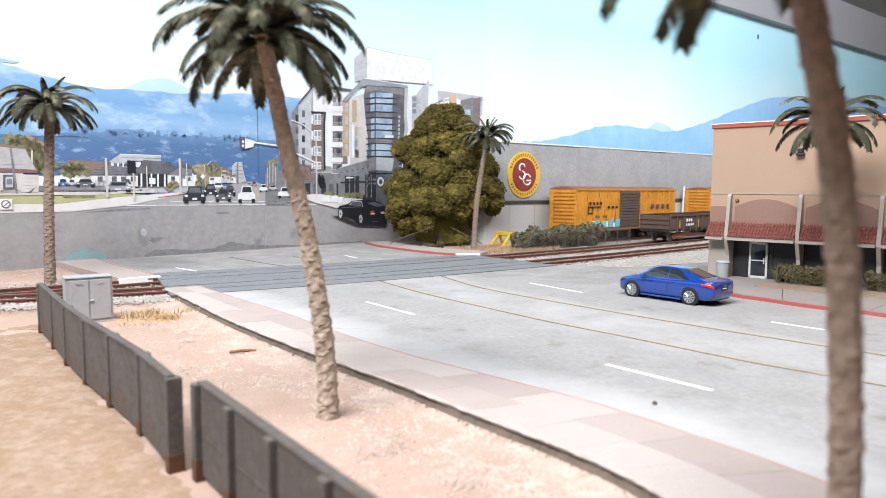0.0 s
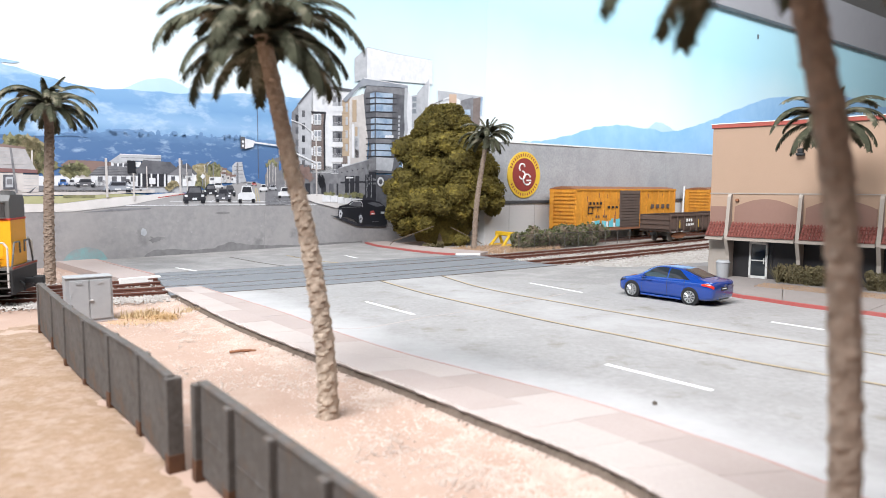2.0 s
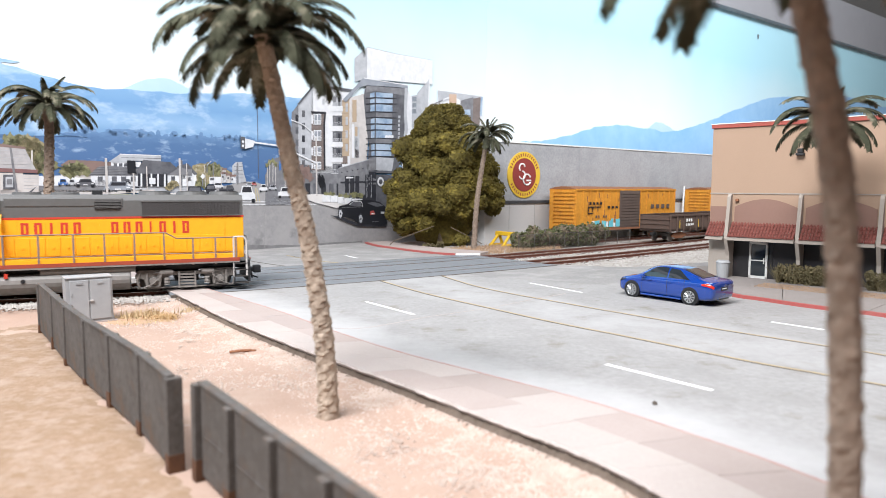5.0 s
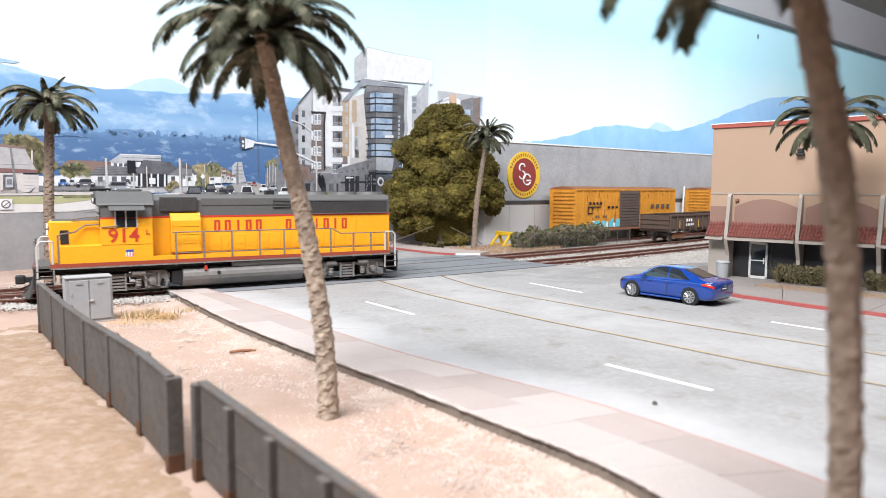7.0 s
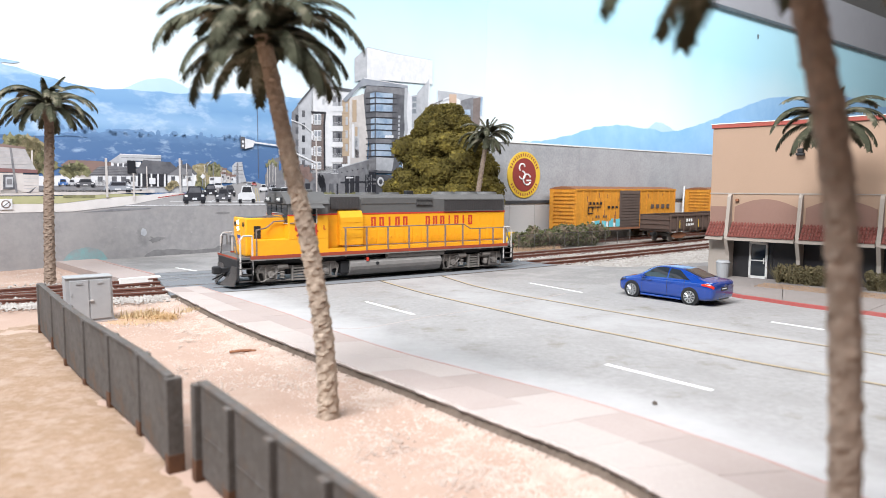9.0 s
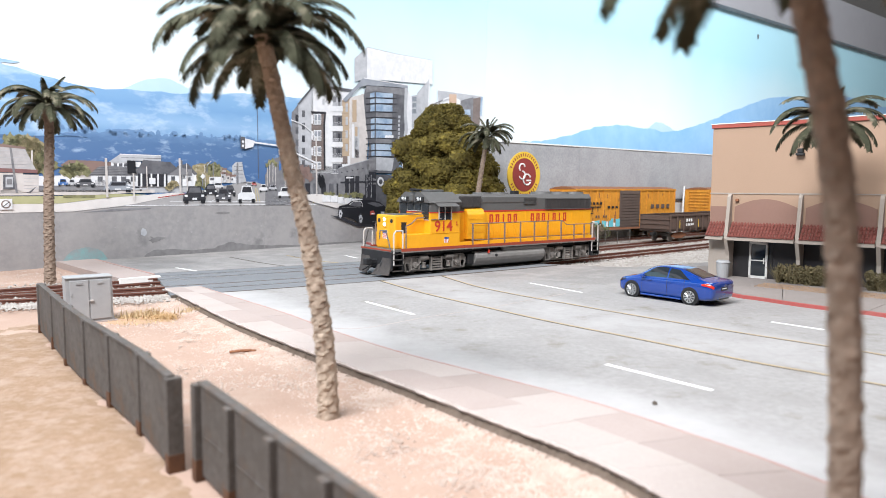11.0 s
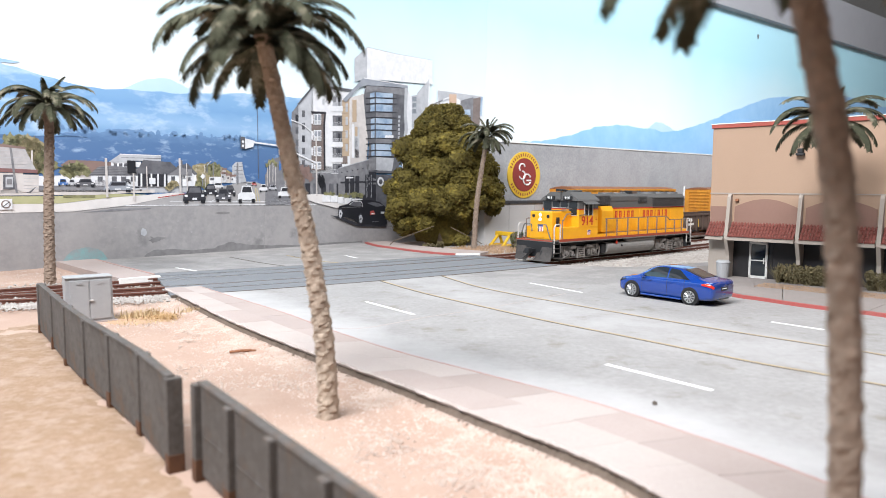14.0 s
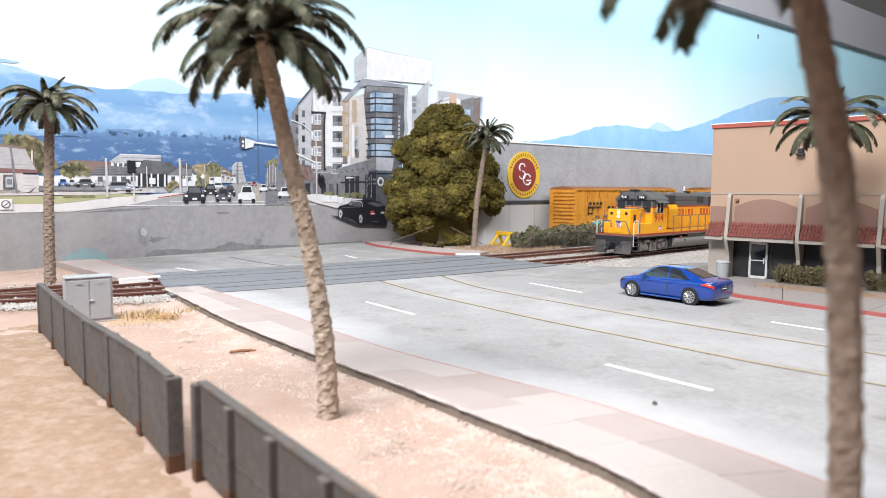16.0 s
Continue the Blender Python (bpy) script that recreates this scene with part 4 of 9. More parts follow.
    pr("printed_roof", [(-9.98, 5.85), (-9.51, 6.17), (-8.26, 6.17), (-7.06, 6.11), (-7.07, 5.84), (-8.72, 5.26), (-9.15, 5.33)], 7, "roof")
    blob("printed_tree", -9.72, 5.55, 0.36, 0.28, 8, "tree", 22, 0.5)
    blob("printed_tree", -9.45, 5.72, 0.36, 0.28, 8, "tree", 22, 0.5)
    blob("printed_tree", -9.13, 5.85, 0.36, 0.28, 8, "tree", 22, 0.5)
    blob("printed_tree", -8.81, 5.74, 0.36, 0.28, 8, "tree", 22, 0.5)
    blob("printed_tree", -8.66, 5.46, 0.36, 0.28, 8, "tree", 22, 0.5)
    blob("printed_tree", -9.2, 5.45, 0.36, 0.28, 8, "tree", 22, 0.5)
    blob("printed_tree", -9.51, 5.38, 0.36, 0.28, 8, "tree", 22, 0.5)
    pr("printed_house", [(-8.32, 4.59), (-8.29, 5.41), (-5.25, 5.52), (-5.28, 4.61)], 8, "white")
    pr("printed_window", [(-7.92, 4.89), (-7.63, 4.89), (-7.62, 5.21), (-7.91, 5.2)], 9, "mid")
    pr("printed_window", [(-7.08, 4.9), (-6.79, 4.9), (-6.77, 5.22), (-7.07, 5.22)], 9, "mid")
    pr("printed_window", [(-6.51, 4.9), (-6.21, 4.9), (-6.19, 5.23), (-6.5, 5.22)], 9, "mid")
    pr("printed_window", [(-5.92, 4.91), (-5.62, 4.91), (-5.61, 5.24), (-5.91, 5.23)], 9, "mid")
    pr("printed_roof", [(-8.44, 5.25), (-7.83, 5.81), (-7.1, 5.9), (-5.36, 5.76), (-5.22, 5.29)], 9, "grey")
    line("printed_course", (-8.35, 5.34), (-5.29, 5.36), 0.02, 10, "mid")
    line("printed_course", (-8.26, 5.44), (-5.31, 5.46), 0.02, 10, "mid")
    line("printed_course", (-8.17, 5.55), (-5.33, 5.56), 0.02, 10, "mid")
    line("printed_course", (-8.08, 5.65), (-5.35, 5.65), 0.02, 10, "mid")
    line("printed_course", (-7.99, 5.76), (-5.37, 5.75), 0.02, 10, "mid")
    pr("printed_house", [(-7.09, 5.78), (-5.24, 5.83), (-5.23, 6.19), (-7.08, 6.14)], 8, "white")
    pr("printed_window", [(-6.93, 5.84), (-6.73, 5.85), (-6.72, 6.05), (-6.93, 6.05)], 9, "mid")
    pr("printed_window", [(-6.61, 5.85), (-6.4, 5.86), (-6.4, 6.06), (-6.61, 6.05)], 9, "mid")
    pr("printed_window", [(-6.3, 5.86), (-6.09, 5.87), (-6.08, 6.07), (-6.29, 6.06)], 9, "mid")
    pr("printed_roof", [(-7.24, 6.11), (-6.51, 6.65), (-3.92, 6.65), (-3.93, 6.28), (-5.76, 6.25), (-6.0, 6.14)], 10, "pale")
    line("printed_edge", (-6.52, 6.63), (-3.92, 6.63), 0.05, 11, "white")
    line("printed_edge", (-6.45, 6.42), (-3.93, 6.45), 0.03, 11, "grey")
    pr("printed_roof", [(-5.6, 5.43), (-5.09, 6.32), (-3.3, 6.22), (-2.83, 5.81), (-3.48, 5.4)], 11, "mid")
    pr("printed_porch", [(-5.48, 4.61), (-3.55, 4.62), (-3.52, 5.47), (-5.46, 5.43)], 10, "dark")
    pr("printed_post", [(-5.32, 4.58), (-5.21, 4.59), (-5.18, 5.44), (-5.29, 5.44)], 11, "white")
    pr("printed_post", [(-4.67, 4.59), (-4.56, 4.59), (-4.53, 5.45), (-4.64, 5.45)], 11, "white")
    pr("printed_post", [(-4.24, 4.59), (-4.13, 4.59), (-4.1, 5.46), (-4.21, 5.46)], 11, "white")
    pr("printed_post", [(-3.79, 4.59), (-3.67, 4.59), (-3.65, 5.47), (-3.76, 5.47)], 11, "white")
    pr("printed_house", [(-3.55, 4.62), (-3.52, 5.42), (-1.82, 5.5), (-1.85, 4.63)], 8, "white")
    pr("printed_roof", [(-3.53, 5.37), (-2.9, 5.88), (-1.81, 5.78), (-1.83, 5.35)], 10, "grey")
    pr("printed_window", [(-3.28, 4.97), (-3.02, 4.97), (-3.01, 5.28), (-3.27, 5.27)], 9, "mid")
    blob("printed_shrub", -3.35, 4.62, 0.22, 0.2, 12, "tree_gold", 18, 0.5)
    blob("printed_shrub", -2.96, 4.75, 0.22, 0.2, 12, "tree_gold", 18, 0.5)
    blob("printed_shrub", -3.16, 4.81, 0.22, 0.2, 12, "tree_gold", 18, 0.5)
    blob("printed_shrub", -3.49, 4.49, 0.22, 0.2, 12, "tree_gold", 18, 0.5)
    pr("printed_shop", [(-19.64, 4.18), (-12.02, 4.16), (-11.97, 5.36), (-19.59, 5.21)], 8, "cream")
    pr("printed_shop", [(-12.11, 4.23), (-11.22, 4.23), (-11.17, 5.26), (-12.07, 5.25)], 9, "cream")
    line("printed_course", (-11.94, 5.03), (-11.22, 5.03), 0.02, 10, "pale")
    line("printed_course", (-11.95, 4.84), (-11.23, 4.83), 0.02, 10, "pale")
    line("printed_course", (-11.96, 4.64), (-11.24, 4.63), 0.02, 10, "pale")
    line("printed_course", (-11.97, 4.45), (-11.25, 4.44), 0.02, 10, "pale")
    pr("printed_shade", [(-12.02, 4.25), (-11.73, 4.25), (-11.32, 4.58), (-11.63, 4.19)], 10, "mid")
    pr("printed_shop", [(-19.58, 5.27), (-19.49, 6.97), (-13.03, 6.85), (-11.83, 6.77), (-11.28, 5.5), (-13.08, 5.57)], 9, "shingle")
    line("printed_course", (-13.58, 6.57), (-11.76, 6.62), 0.015, 10, "pale")
    line("printed_course", (-13.59, 6.38), (-11.68, 6.43), 0.015, 10, "pale")
    line("printed_course", (-13.6, 6.19), (-11.6, 6.24), 0.015, 10, "pale")
    line("printed_course", (-13.61, 6.0), (-11.52, 6.04), 0.015, 10, "pale")
    line("printed_course", (-13.62, 5.81), (-11.44, 5.85), 0.015, 10, "pale")
    line("printed_course", (-13.63, 5.62), (-11.36, 5.66), 0.015, 10, "pale")
    pr("printed_trim", [(-19.56, 5.66), (-13.08, 5.6), (-11.23, 5.54), (-11.22, 5.34), (-13.09, 5.37), (-19.57, 5.48)], 10, "maroon")
    pr("printed_trim", [(-19.48, 7.16), (-13.02, 6.97), (-11.81, 6.83), (-11.77, 6.72), (-13.03, 6.8), (-19.49, 6.97)], 10, "roof")
    pr("printed_post", [(-12.6, 6.77), (-12.49, 6.77), (-12.29, 4.2), (-12.4, 4.2)], 11, "grey")
    pr("printed_window", [(-13.01, 4.4), (-12.41, 4.4), (-12.37, 5.24), (-12.97, 5.23)], 10, "mid")
    pr("printed_poster", [(-12.89, 4.51), (-12.52, 4.51), (-12.49, 5.11), (-12.86, 5.11)], 11, "pale")
    pr("printed_poster", [(-12.83, 4.68), (-12.57, 4.68), (-12.55, 4.98), (-12.81, 4.98)], 12, "grey")
    photo_car(-10.17, 4.61, -9.63, 5.02, "blue", 11)
    photo_car(-9.62, 4.62, -9.2, 5.0, "pale", 11)
    photo_car(-9.22, 4.56, -8.08, 5.04, "mid", 11)
    photo_car(-7.61, 4.25, -5.87, 4.9, "steel", 11)
    photo_car(-5.94, 4.34, -5.22, 4.61, "pale", 11)
    photo_car(-6.34, 4.77, -5.92, 5.06, "dark", 11)
    pr("printed_railing", [(-8.07, 4.6), (-8.04, 4.6), (-8.03, 4.99), (-8.05, 4.99)], 10, "grey")
    pr("printed_railing", [(-7.99, 4.6), (-7.97, 4.6), (-7.95, 4.99), (-7.97, 4.99)], 10, "grey")
    pr("printed_railing", [(-7.91, 4.6), (-7.89, 4.6), (-7.87, 4.99), (-7.9, 4.99)], 10, "grey")
    pr("printed_railing", [(-7.83, 4.6), (-7.81, 4.6), (-7.8, 4.99), (-7.82, 4.99)], 10, "grey")
    pr("printed_railing", [(-7.76, 4.6), (-7.73, 4.6), (-7.72, 5.0), (-7.74, 5.0)], 10, "grey")
    pr("printed_railing", [(-7.68, 4.6), (-7.66, 4.6), (-7.64, 5.0), (-7.66, 5.0)], 10, "grey")
    pr("printed_railing", [(-7.6, 4.6), (-7.58, 4.6), (-7.56, 5.0), (-7.59, 5.0)], 10, "grey")
    pr("printed_railing", [(-7.52, 4.6), (-7.5, 4.6), (-7.48, 5.0), (-7.51, 5.0)], 10, "grey")
    pr("printed_railing", [(-7.44, 4.6), (-7.42, 4.6), (-7.41, 5.0), (-7.43, 5.0)], 10, "grey")
    pr("printed_bollard", [(-9.92, 4.29), (-9.89, 4.29), (-9.89, 4.38), (-9.92, 4.38)], 10, "mid")
    pr("printed_bollard", [(-9.74, 4.29), (-9.7, 4.29), (-9.7, 4.38), (-9.73, 4.38)], 10, "mid")
    pr("printed_bollard", [(-9.55, 4.29), (-9.52, 4.29), (-9.51, 4.38), (-9.54, 4.38)], 10, "mid")
    pr("printed_bollard", [(-9.36, 4.29), (-9.33, 4.29), (-9.32, 4.38), (-9.35, 4.38)], 10, "mid")
    pr("printed_bollard", [(-9.17, 4.29), (-9.14, 4.29), (-9.13, 4.38), (-9.16, 4.38)], 10, "mid")
    pr("printed_bollard", [(-8.98, 4.29), (-8.94, 4.29), (-8.94, 4.38), (-8.97, 4.38)], 10, "mid")
    pr("printed_bollard", [(-8.78, 4.29), (-8.75, 4.29), (-8.75, 4.38), (-8.78, 4.38)], 10, "mid")
    pr("printed_bollard", [(-8.59, 4.29), (-8.56, 4.29), (-8.55, 4.38), (-8.59, 4.38)], 10, "mid")
    pr("printed_bollard", [(-8.39, 4.29), (-8.36, 4.29), (-8.36, 4.39), (-8.39, 4.39)], 10, "mid")
    pr("printed_bollard", [(-8.2, 4.29), (-8.17, 4.29), (-8.16, 4.39), (-8.19, 4.39)], 10, "mid")
    pr("printed_bollard", [(-8.0, 4.29), (-7.97, 4.29), (-7.96, 4.39), (-8.0, 4.39)], 10, "mid")
    pr("printed_bollard", [(-7.8, 4.29), (-7.77, 4.29), (-7.76, 4.39), (-7.8, 4.39)], 10, "mid")
    # houses down the street
    pr("printed_slope", [(-1.98, 4.75), (-1.74, 6.04), (-1.19, 6.21), (0.06, 6.15), (0.62, 5.9), (1.34, 5.52), (1.47, 4.91)], 5, "tree_gold")
    pr("printed_house", [(-3.35, 4.62), (-3.32, 5.81), (-2.41, 5.9), (-1.49, 5.47), (-1.51, 4.63)], 6, "white")
    pr("printed_roof", [(-3.14, 5.31), (-2.79, 6.01), (-2.07, 6.16), (-1.4, 5.46), (-1.65, 5.4), (-2.08, 5.84)], 7, "mid")
    pr("printed_window", [(-2.56, 5.11), (-2.3, 5.11), (-2.29, 5.45), (-2.55, 5.45)], 8, "mid")
    pr("printed_window", [(-2.1, 4.98), (-1.88, 4.99), (-1.87, 5.27), (-2.09, 5.27)], 8, "grey")
    blob("printed_tree", -0.58, 5.94, 0.28, 0.26, 7, "tree", 20, 0.5)
    blob("printed_tree", -0.23, 6.02, 0.28, 0.26, 7, "tree", 20, 0.5)
    blob("printed_tree", 0.12, 5.89, 0.28, 0.26, 7, "tree", 20, 0.5)
    blob("printed_tree", -0.45, 5.62, 0.28, 0.26, 7, "tree", 20, 0.5)
    blob("printed_tree", 0.04, 5.56, 0.28, 0.26, 7, "tree", 20, 0.5)
    blob("printed_tree", -1.22, 5.15, 0.28, 0.26, 7, "tree", 20, 0.5)
    blob("printed_tree", -1.37, 4.82, 0.28, 0.26, 7, "tree", 20, 0.5)
    blob("printed_tree", -0.96, 4.76, 0.28, 0.26, 7, "tree", 20, 0.5)
    pr("printed_house", [(0.31, 4.88), (0.74, 4.88), (0.75, 5.55), (0.32, 5.54)], 7, "white")
    pr("printed_roof", [(0.28, 5.5), (0.8, 5.51), (0.8, 5.66), (0.28, 5.64)], 8, "roof")
    pr("printed_window", [(0.4, 5.25), (0.5, 5.25), (0.51, 5.38), (0.41, 5.38)], 8, "mid")
    pr("printed_house", [(0.71, 4.88), (1.1, 4.88), (1.12, 5.45), (0.72, 5.44)], 7, "cream")
    pr("printed_roof", [(0.68, 5.4), (1.16, 5.41), (1.16, 5.56), (0.68, 5.55)], 8, "roof")
    pr("printed_window", [(0.8, 5.15), (0.9, 5.15), (0.91, 5.28), (0.81, 5.28)], 8, "mid")
    pr("printed_house", [(1.03, 4.88), (1.44, 4.89), (1.45, 5.37), (1.04, 5.37)], 7, "white")
    pr("printed_roof", [(1.0, 5.32), (1.49, 5.33), (1.5, 5.48), (1.0, 5.47)], 8, "roof")
    pr("printed_window", [(1.12, 5.07), (1.22, 5.07), (1.23, 5.21), (1.12, 5.21)], 8, "mid")
    pr("printed_house", [(0.42, 4.88), (0.68, 4.88), (0.7, 5.81), (0.44, 5.81)], 7, "cream")
    pr("printed_roof", [(0.4, 5.77), (0.75, 5.77), (0.75, 5.92), (0.4, 5.91)], 8, "roof")
    pr("printed_window", [(0.52, 5.52), (0.62, 5.52), (0.63, 5.65), (0.53, 5.65)], 8, "mid")
    pr("printed_tower", [(1.14, 4.84), (1.23, 6.12), (1.51, 6.37), (1.98, 6.41), (2.11, 5.6), (2.34, 4.85)], 6, "pale")
    line("printed_course", (1.35, 6.06), (2.06, 6.06), 0.03, 7, "grey")
    line("printed_course", (1.34, 5.79), (2.06, 5.79), 0.03, 7, "grey")
    line("printed_course", (1.34, 5.52), (2.05, 5.52), 0.03, 7, "grey")
    line("printed_course", (1.33, 5.25), (2.04, 5.25), 0.03, 7, "grey")
    line("printed_edge", (1.65, 6.33), (1.65, 4.85), 0.03, 7, "grey")
    pr("printed_sign", [(-1.06, 5.12), (-1.22, 5.3), (-1.05, 5.51), (-0.86, 5.31)], 10, "white")
    pr("printed_truck", [(-0.57, 4.79), (0.33, 4.8), (0.35, 5.3), (-0.56, 5.29)], 9, "white")
    pr("printed_window", [(-0.51, 5.05), (-0.23, 5.06), (-0.22, 5.21), (-0.5, 5.21)], 10, "mid")
    pr("printed_pole", [(-0.32, 4.83), (-0.26, 4.83), (-0.22, 6.28), (-0.28, 6.28)], 9, "grey")
    pr("printed_pole", [(-1.11, 4.63), (-1.03, 4.63), (-1.02, 5.13), (-1.1, 5.12)], 9, "grey")
    pr("printed_pole", [(-0.76, 5.55), (-0.7, 5.55), (-0.68, 6.33), (-0.74, 6.33)], 9, "grey")
    pr("printed_pole", [(-2.63, 4.62), (-2.52, 4.62), (-2.47, 6.4), (-2.57, 6.4)], 9, "grey")
    pr("printed_pole", [(1.51, 4.78), (1.57, 4.78), (1.61, 6.33), (1.55, 6.33)], 9, "grey")
    line("printed_arm", (-0.72, 6.07), (-0.39, 6.4), 0.05, 9, "pale")
    photo_car(-1.05, 3.95, 0.02, 4.74, "dark", 10)
    photo_car(0.5, 3.94, 1.39, 4.7, "dark", 10)
    photo_car(-0.38, 4.48, 0.49, 4.88, "white", 9)
    photo_car(-2.51, 3.47, -0.88, 4.63, "dark", 11)
    photo_car(-0.18, 3.55, 1.05, 4.48, "mid", 11)
    photo_car(1.54, 3.45, 2.98, 4.69, "white", 11)
    photo_car(3.31, 4.24, 4.0, 4.8, "white", 10)
    photo_car(4.1, 4.35, 4.8, 4.76, "pale", 10)
    photo_car(4.86, 3.78, 6.12, 4.59, "white", 11)
    photo_car(2.67, 4.68, 3.11, 4.98, "red", 9)
    photo_car(2.18, 4.67, 2.76, 4.87, "pale", 9)
    line("lane_line", (3.1, 3.47), (3.0, 4.51), 0.035, 7, "yellow")
    line("lane_line", (3.35, 3.47), (3.13, 4.51), 0.035, 7, "yellow")
    line("lane_line", (5.1, 3.41), (4.51, 3.92), 0.06, 7, "white")
    line("lane_line", (-0.51, 3.52), (-0.21, 3.71), 0.05, 7, "white")

    # poles and signals
    for s, z0, z1, w in ((-7.4, 3.9, 6.36, 0.14), (-5.75, 3.7, 5.6, 0.10), (-2.68, 4.2, 6.5, 0.13), (-4.9, 4.2, 5.9, 0.07), (-2.2, 4.3, 6.2, 0.06), (8.38, 3.9, 8.5, 0.13), (-0.9, 4.6, 6.1, 0.04), (0.3, 4.7, 6.0, 0.03)):
        rect("printed_pole", s - w / 2, z0, s + w / 2, z1, 13, "cream")
    rect("printed_signal", -6.12, 5.45, -5.6, 6.25, 14, "black")
    rect("printed_signal", 1.85, 7.35, 2.2, 8.2, 14, "mid")
    pr("printed_sign", [(2.2, 7.35), (2.85, 7.5), (3.0, 7.95), (2.2, 8.1)], 13, "white")
    for z in (7.55, 7.85):
        blob("printed_lamp", 2.03, z, 0.09, 0.09, 15, "white", 10, 0)
    for a, b, w in (((2.9, 7.85), (5.0, 7.7), 0.11), ((5.0, 7.7), (6.2, 7.3), 0.11), ((6.2, 7.3), (8.4, 6.5), 0.12), ((8.4, 8.45), (7.9, 8.95), 0.07), ((7.9, 8.95), (7.2, 9.4), 0.07), ((7.2, 9.4), (6.1, 9.7), 0.07)):
        line("printed_arm", a, b, w, 14, "white")
    rect("printed_sign", 5.0, 7.0, 5.7, 7.6, 13, "white")
    rect("printed_sign", -4.75, 4.75, -4.35, 5.15, 13, "white")
    rect("printed_sign", -13.25, 3.25, -12.6, 3.85, 13, "white")
    blob("printed_ring", -12.92, 3.55, 0.24, 0.24, 14, "brick", 20, 0)
    blob("printed_ring", -12.92, 3.55, 0.17, 0.17, 15, "white", 20, 0)
    line("printed_bar", (-13.07, 3.42), (-12.77, 3.68), 0.04, 16, "mid")


street_photo()


def photo_apartments():
    # far street side
    pr("printed_facade", [(3.81, 3.25), (3.85, 5.49), (4.26, 6.2), (4.76, 6.78), (5.41, 6.94), (6.4, 6.11), (7.04, 3.21)], 7, "grey")
    pr("printed_window", [(4.98, 5.87), (5.23, 5.87), (5.24, 6.37), (4.99, 6.36)], 8, "mid")
    pr("printed_window", [(5.34, 5.7), (5.59, 5.71), (5.6, 6.18), (5.35, 6.17)], 8, "dark")
    pr("printed_window", [(5.7, 5.54), (5.95, 5.54), (5.96, 5.99), (5.71, 5.98)], 8, "mid")
    pr("printed_window", [(6.07, 5.37), (6.32, 5.38), (6.33, 5.79), (6.07, 5.79)], 8, "dark")
    pr("printed_banner", [(5.03, 5.87), (5.2, 5.87), (5.21, 6.58), (5.05, 6.57)], 9, "blue")
    pr("printed_palm", [(3.97, 4.66), (4.02, 4.66), (4.05, 6.19), (4.0, 6.19)], 8, "cream")
    blob("printed_palm", 4.03, 6.19, 0.16, 0.17, 9, "tree", 14, 0.5)
    pr("printed_palm", [(4.18, 4.91), (4.23, 4.91), (4.26, 6.45), (4.21, 6.45)], 8, "cream")
    blob("printed_palm", 4.24, 6.45, 0.16, 0.17, 9, "tree", 14, 0.5)
    pr("printed_palm", [(4.46, 5.01), (4.5, 5.01), (4.54, 6.56), (4.49, 6.56)], 8, "cream")
    blob("printed_palm", 4.51, 6.56, 0.16, 0.17, 9, "tree", 14, 0.5)
    pr("printed_palm", [(4.69, 4.77), (4.74, 4.77), (4.77, 6.33), (4.72, 6.32)], 8, "cream")
    blob("printed_palm", 4.75, 6.32, 0.16, 0.17, 9, "tree", 14, 0.5)
    pr("printed_palm", [(5.5, 3.95), (5.55, 3.95), (5.58, 5.52), (5.53, 5.52)], 8, "cream")
    blob("printed_palm", 5.55, 5.52, 0.16, 0.17, 9, "tree", 14, 0.5)
    pr("printed_palm", [(5.99, 3.73), (6.05, 3.73), (6.07, 5.31), (6.02, 5.31)], 8, "cream")
    blob("printed_palm", 6.05, 5.31, 0.16, 0.17, 9, "tree", 14, 0.5)
    pr("printed_facade", [(6.3, 3.5), (11.8, 3.4), (11.8, 6.2), (6.3, 6.4)], 8, "grey")
    for k in range(6):
        rect("printed_window", 6.6 + 0.75 * k, 3.9, 7.05 + 0.75 * k, 4.9, 9, "dark" if k % 2 else "mid")
    # corner block
    pr("printed_facade", [(6.68, 5.68), (6.77, 10.97), (8.17, 12.43), (8.07, 5.71)], 8, "pale")
    pr("printed_facade", [(6.05, 5.67), (6.22, 10.25), (6.82, 10.94), (6.73, 5.69)], 8, "grey")
    pr("printed_window", [(6.54, 9.63), (6.8, 9.65), (6.81, 10.15), (6.55, 10.13)], 9, "dark")
    pr("printed_window", [(7.13, 9.99), (7.39, 10.01), (7.39, 10.51), (7.14, 10.49)], 9, "mid")
    pr("printed_window", [(6.53, 8.69), (6.78, 8.7), (6.79, 9.2), (6.54, 9.19)], 9, "mid")
    pr("printed_window", [(7.11, 9.04), (7.37, 9.05), (7.38, 9.56), (7.12, 9.54)], 9, "mid")
    pr("printed_window", [(6.51, 7.74), (6.77, 7.75), (6.78, 8.26), (6.52, 8.24)], 9, "mid")
    pr("printed_window", [(7.1, 8.09), (7.36, 8.1), (7.36, 8.61), (7.11, 8.59)], 9, "dark")
    pr("printed_window", [(6.5, 6.79), (6.75, 6.8), (6.76, 7.31), (6.5, 7.3)], 9, "dark")
    pr("printed_window", [(7.08, 7.13), (7.34, 7.14), (7.35, 7.65), (7.09, 7.64)], 9, "mid")
    pr("printed_window", [(6.48, 5.84), (6.74, 5.85), (6.74, 6.35), (6.49, 6.34)], 9, "mid")
    pr("printed_window", [(7.07, 6.17), (7.33, 6.18), (7.33, 6.69), (7.07, 6.68)], 9, "mid")
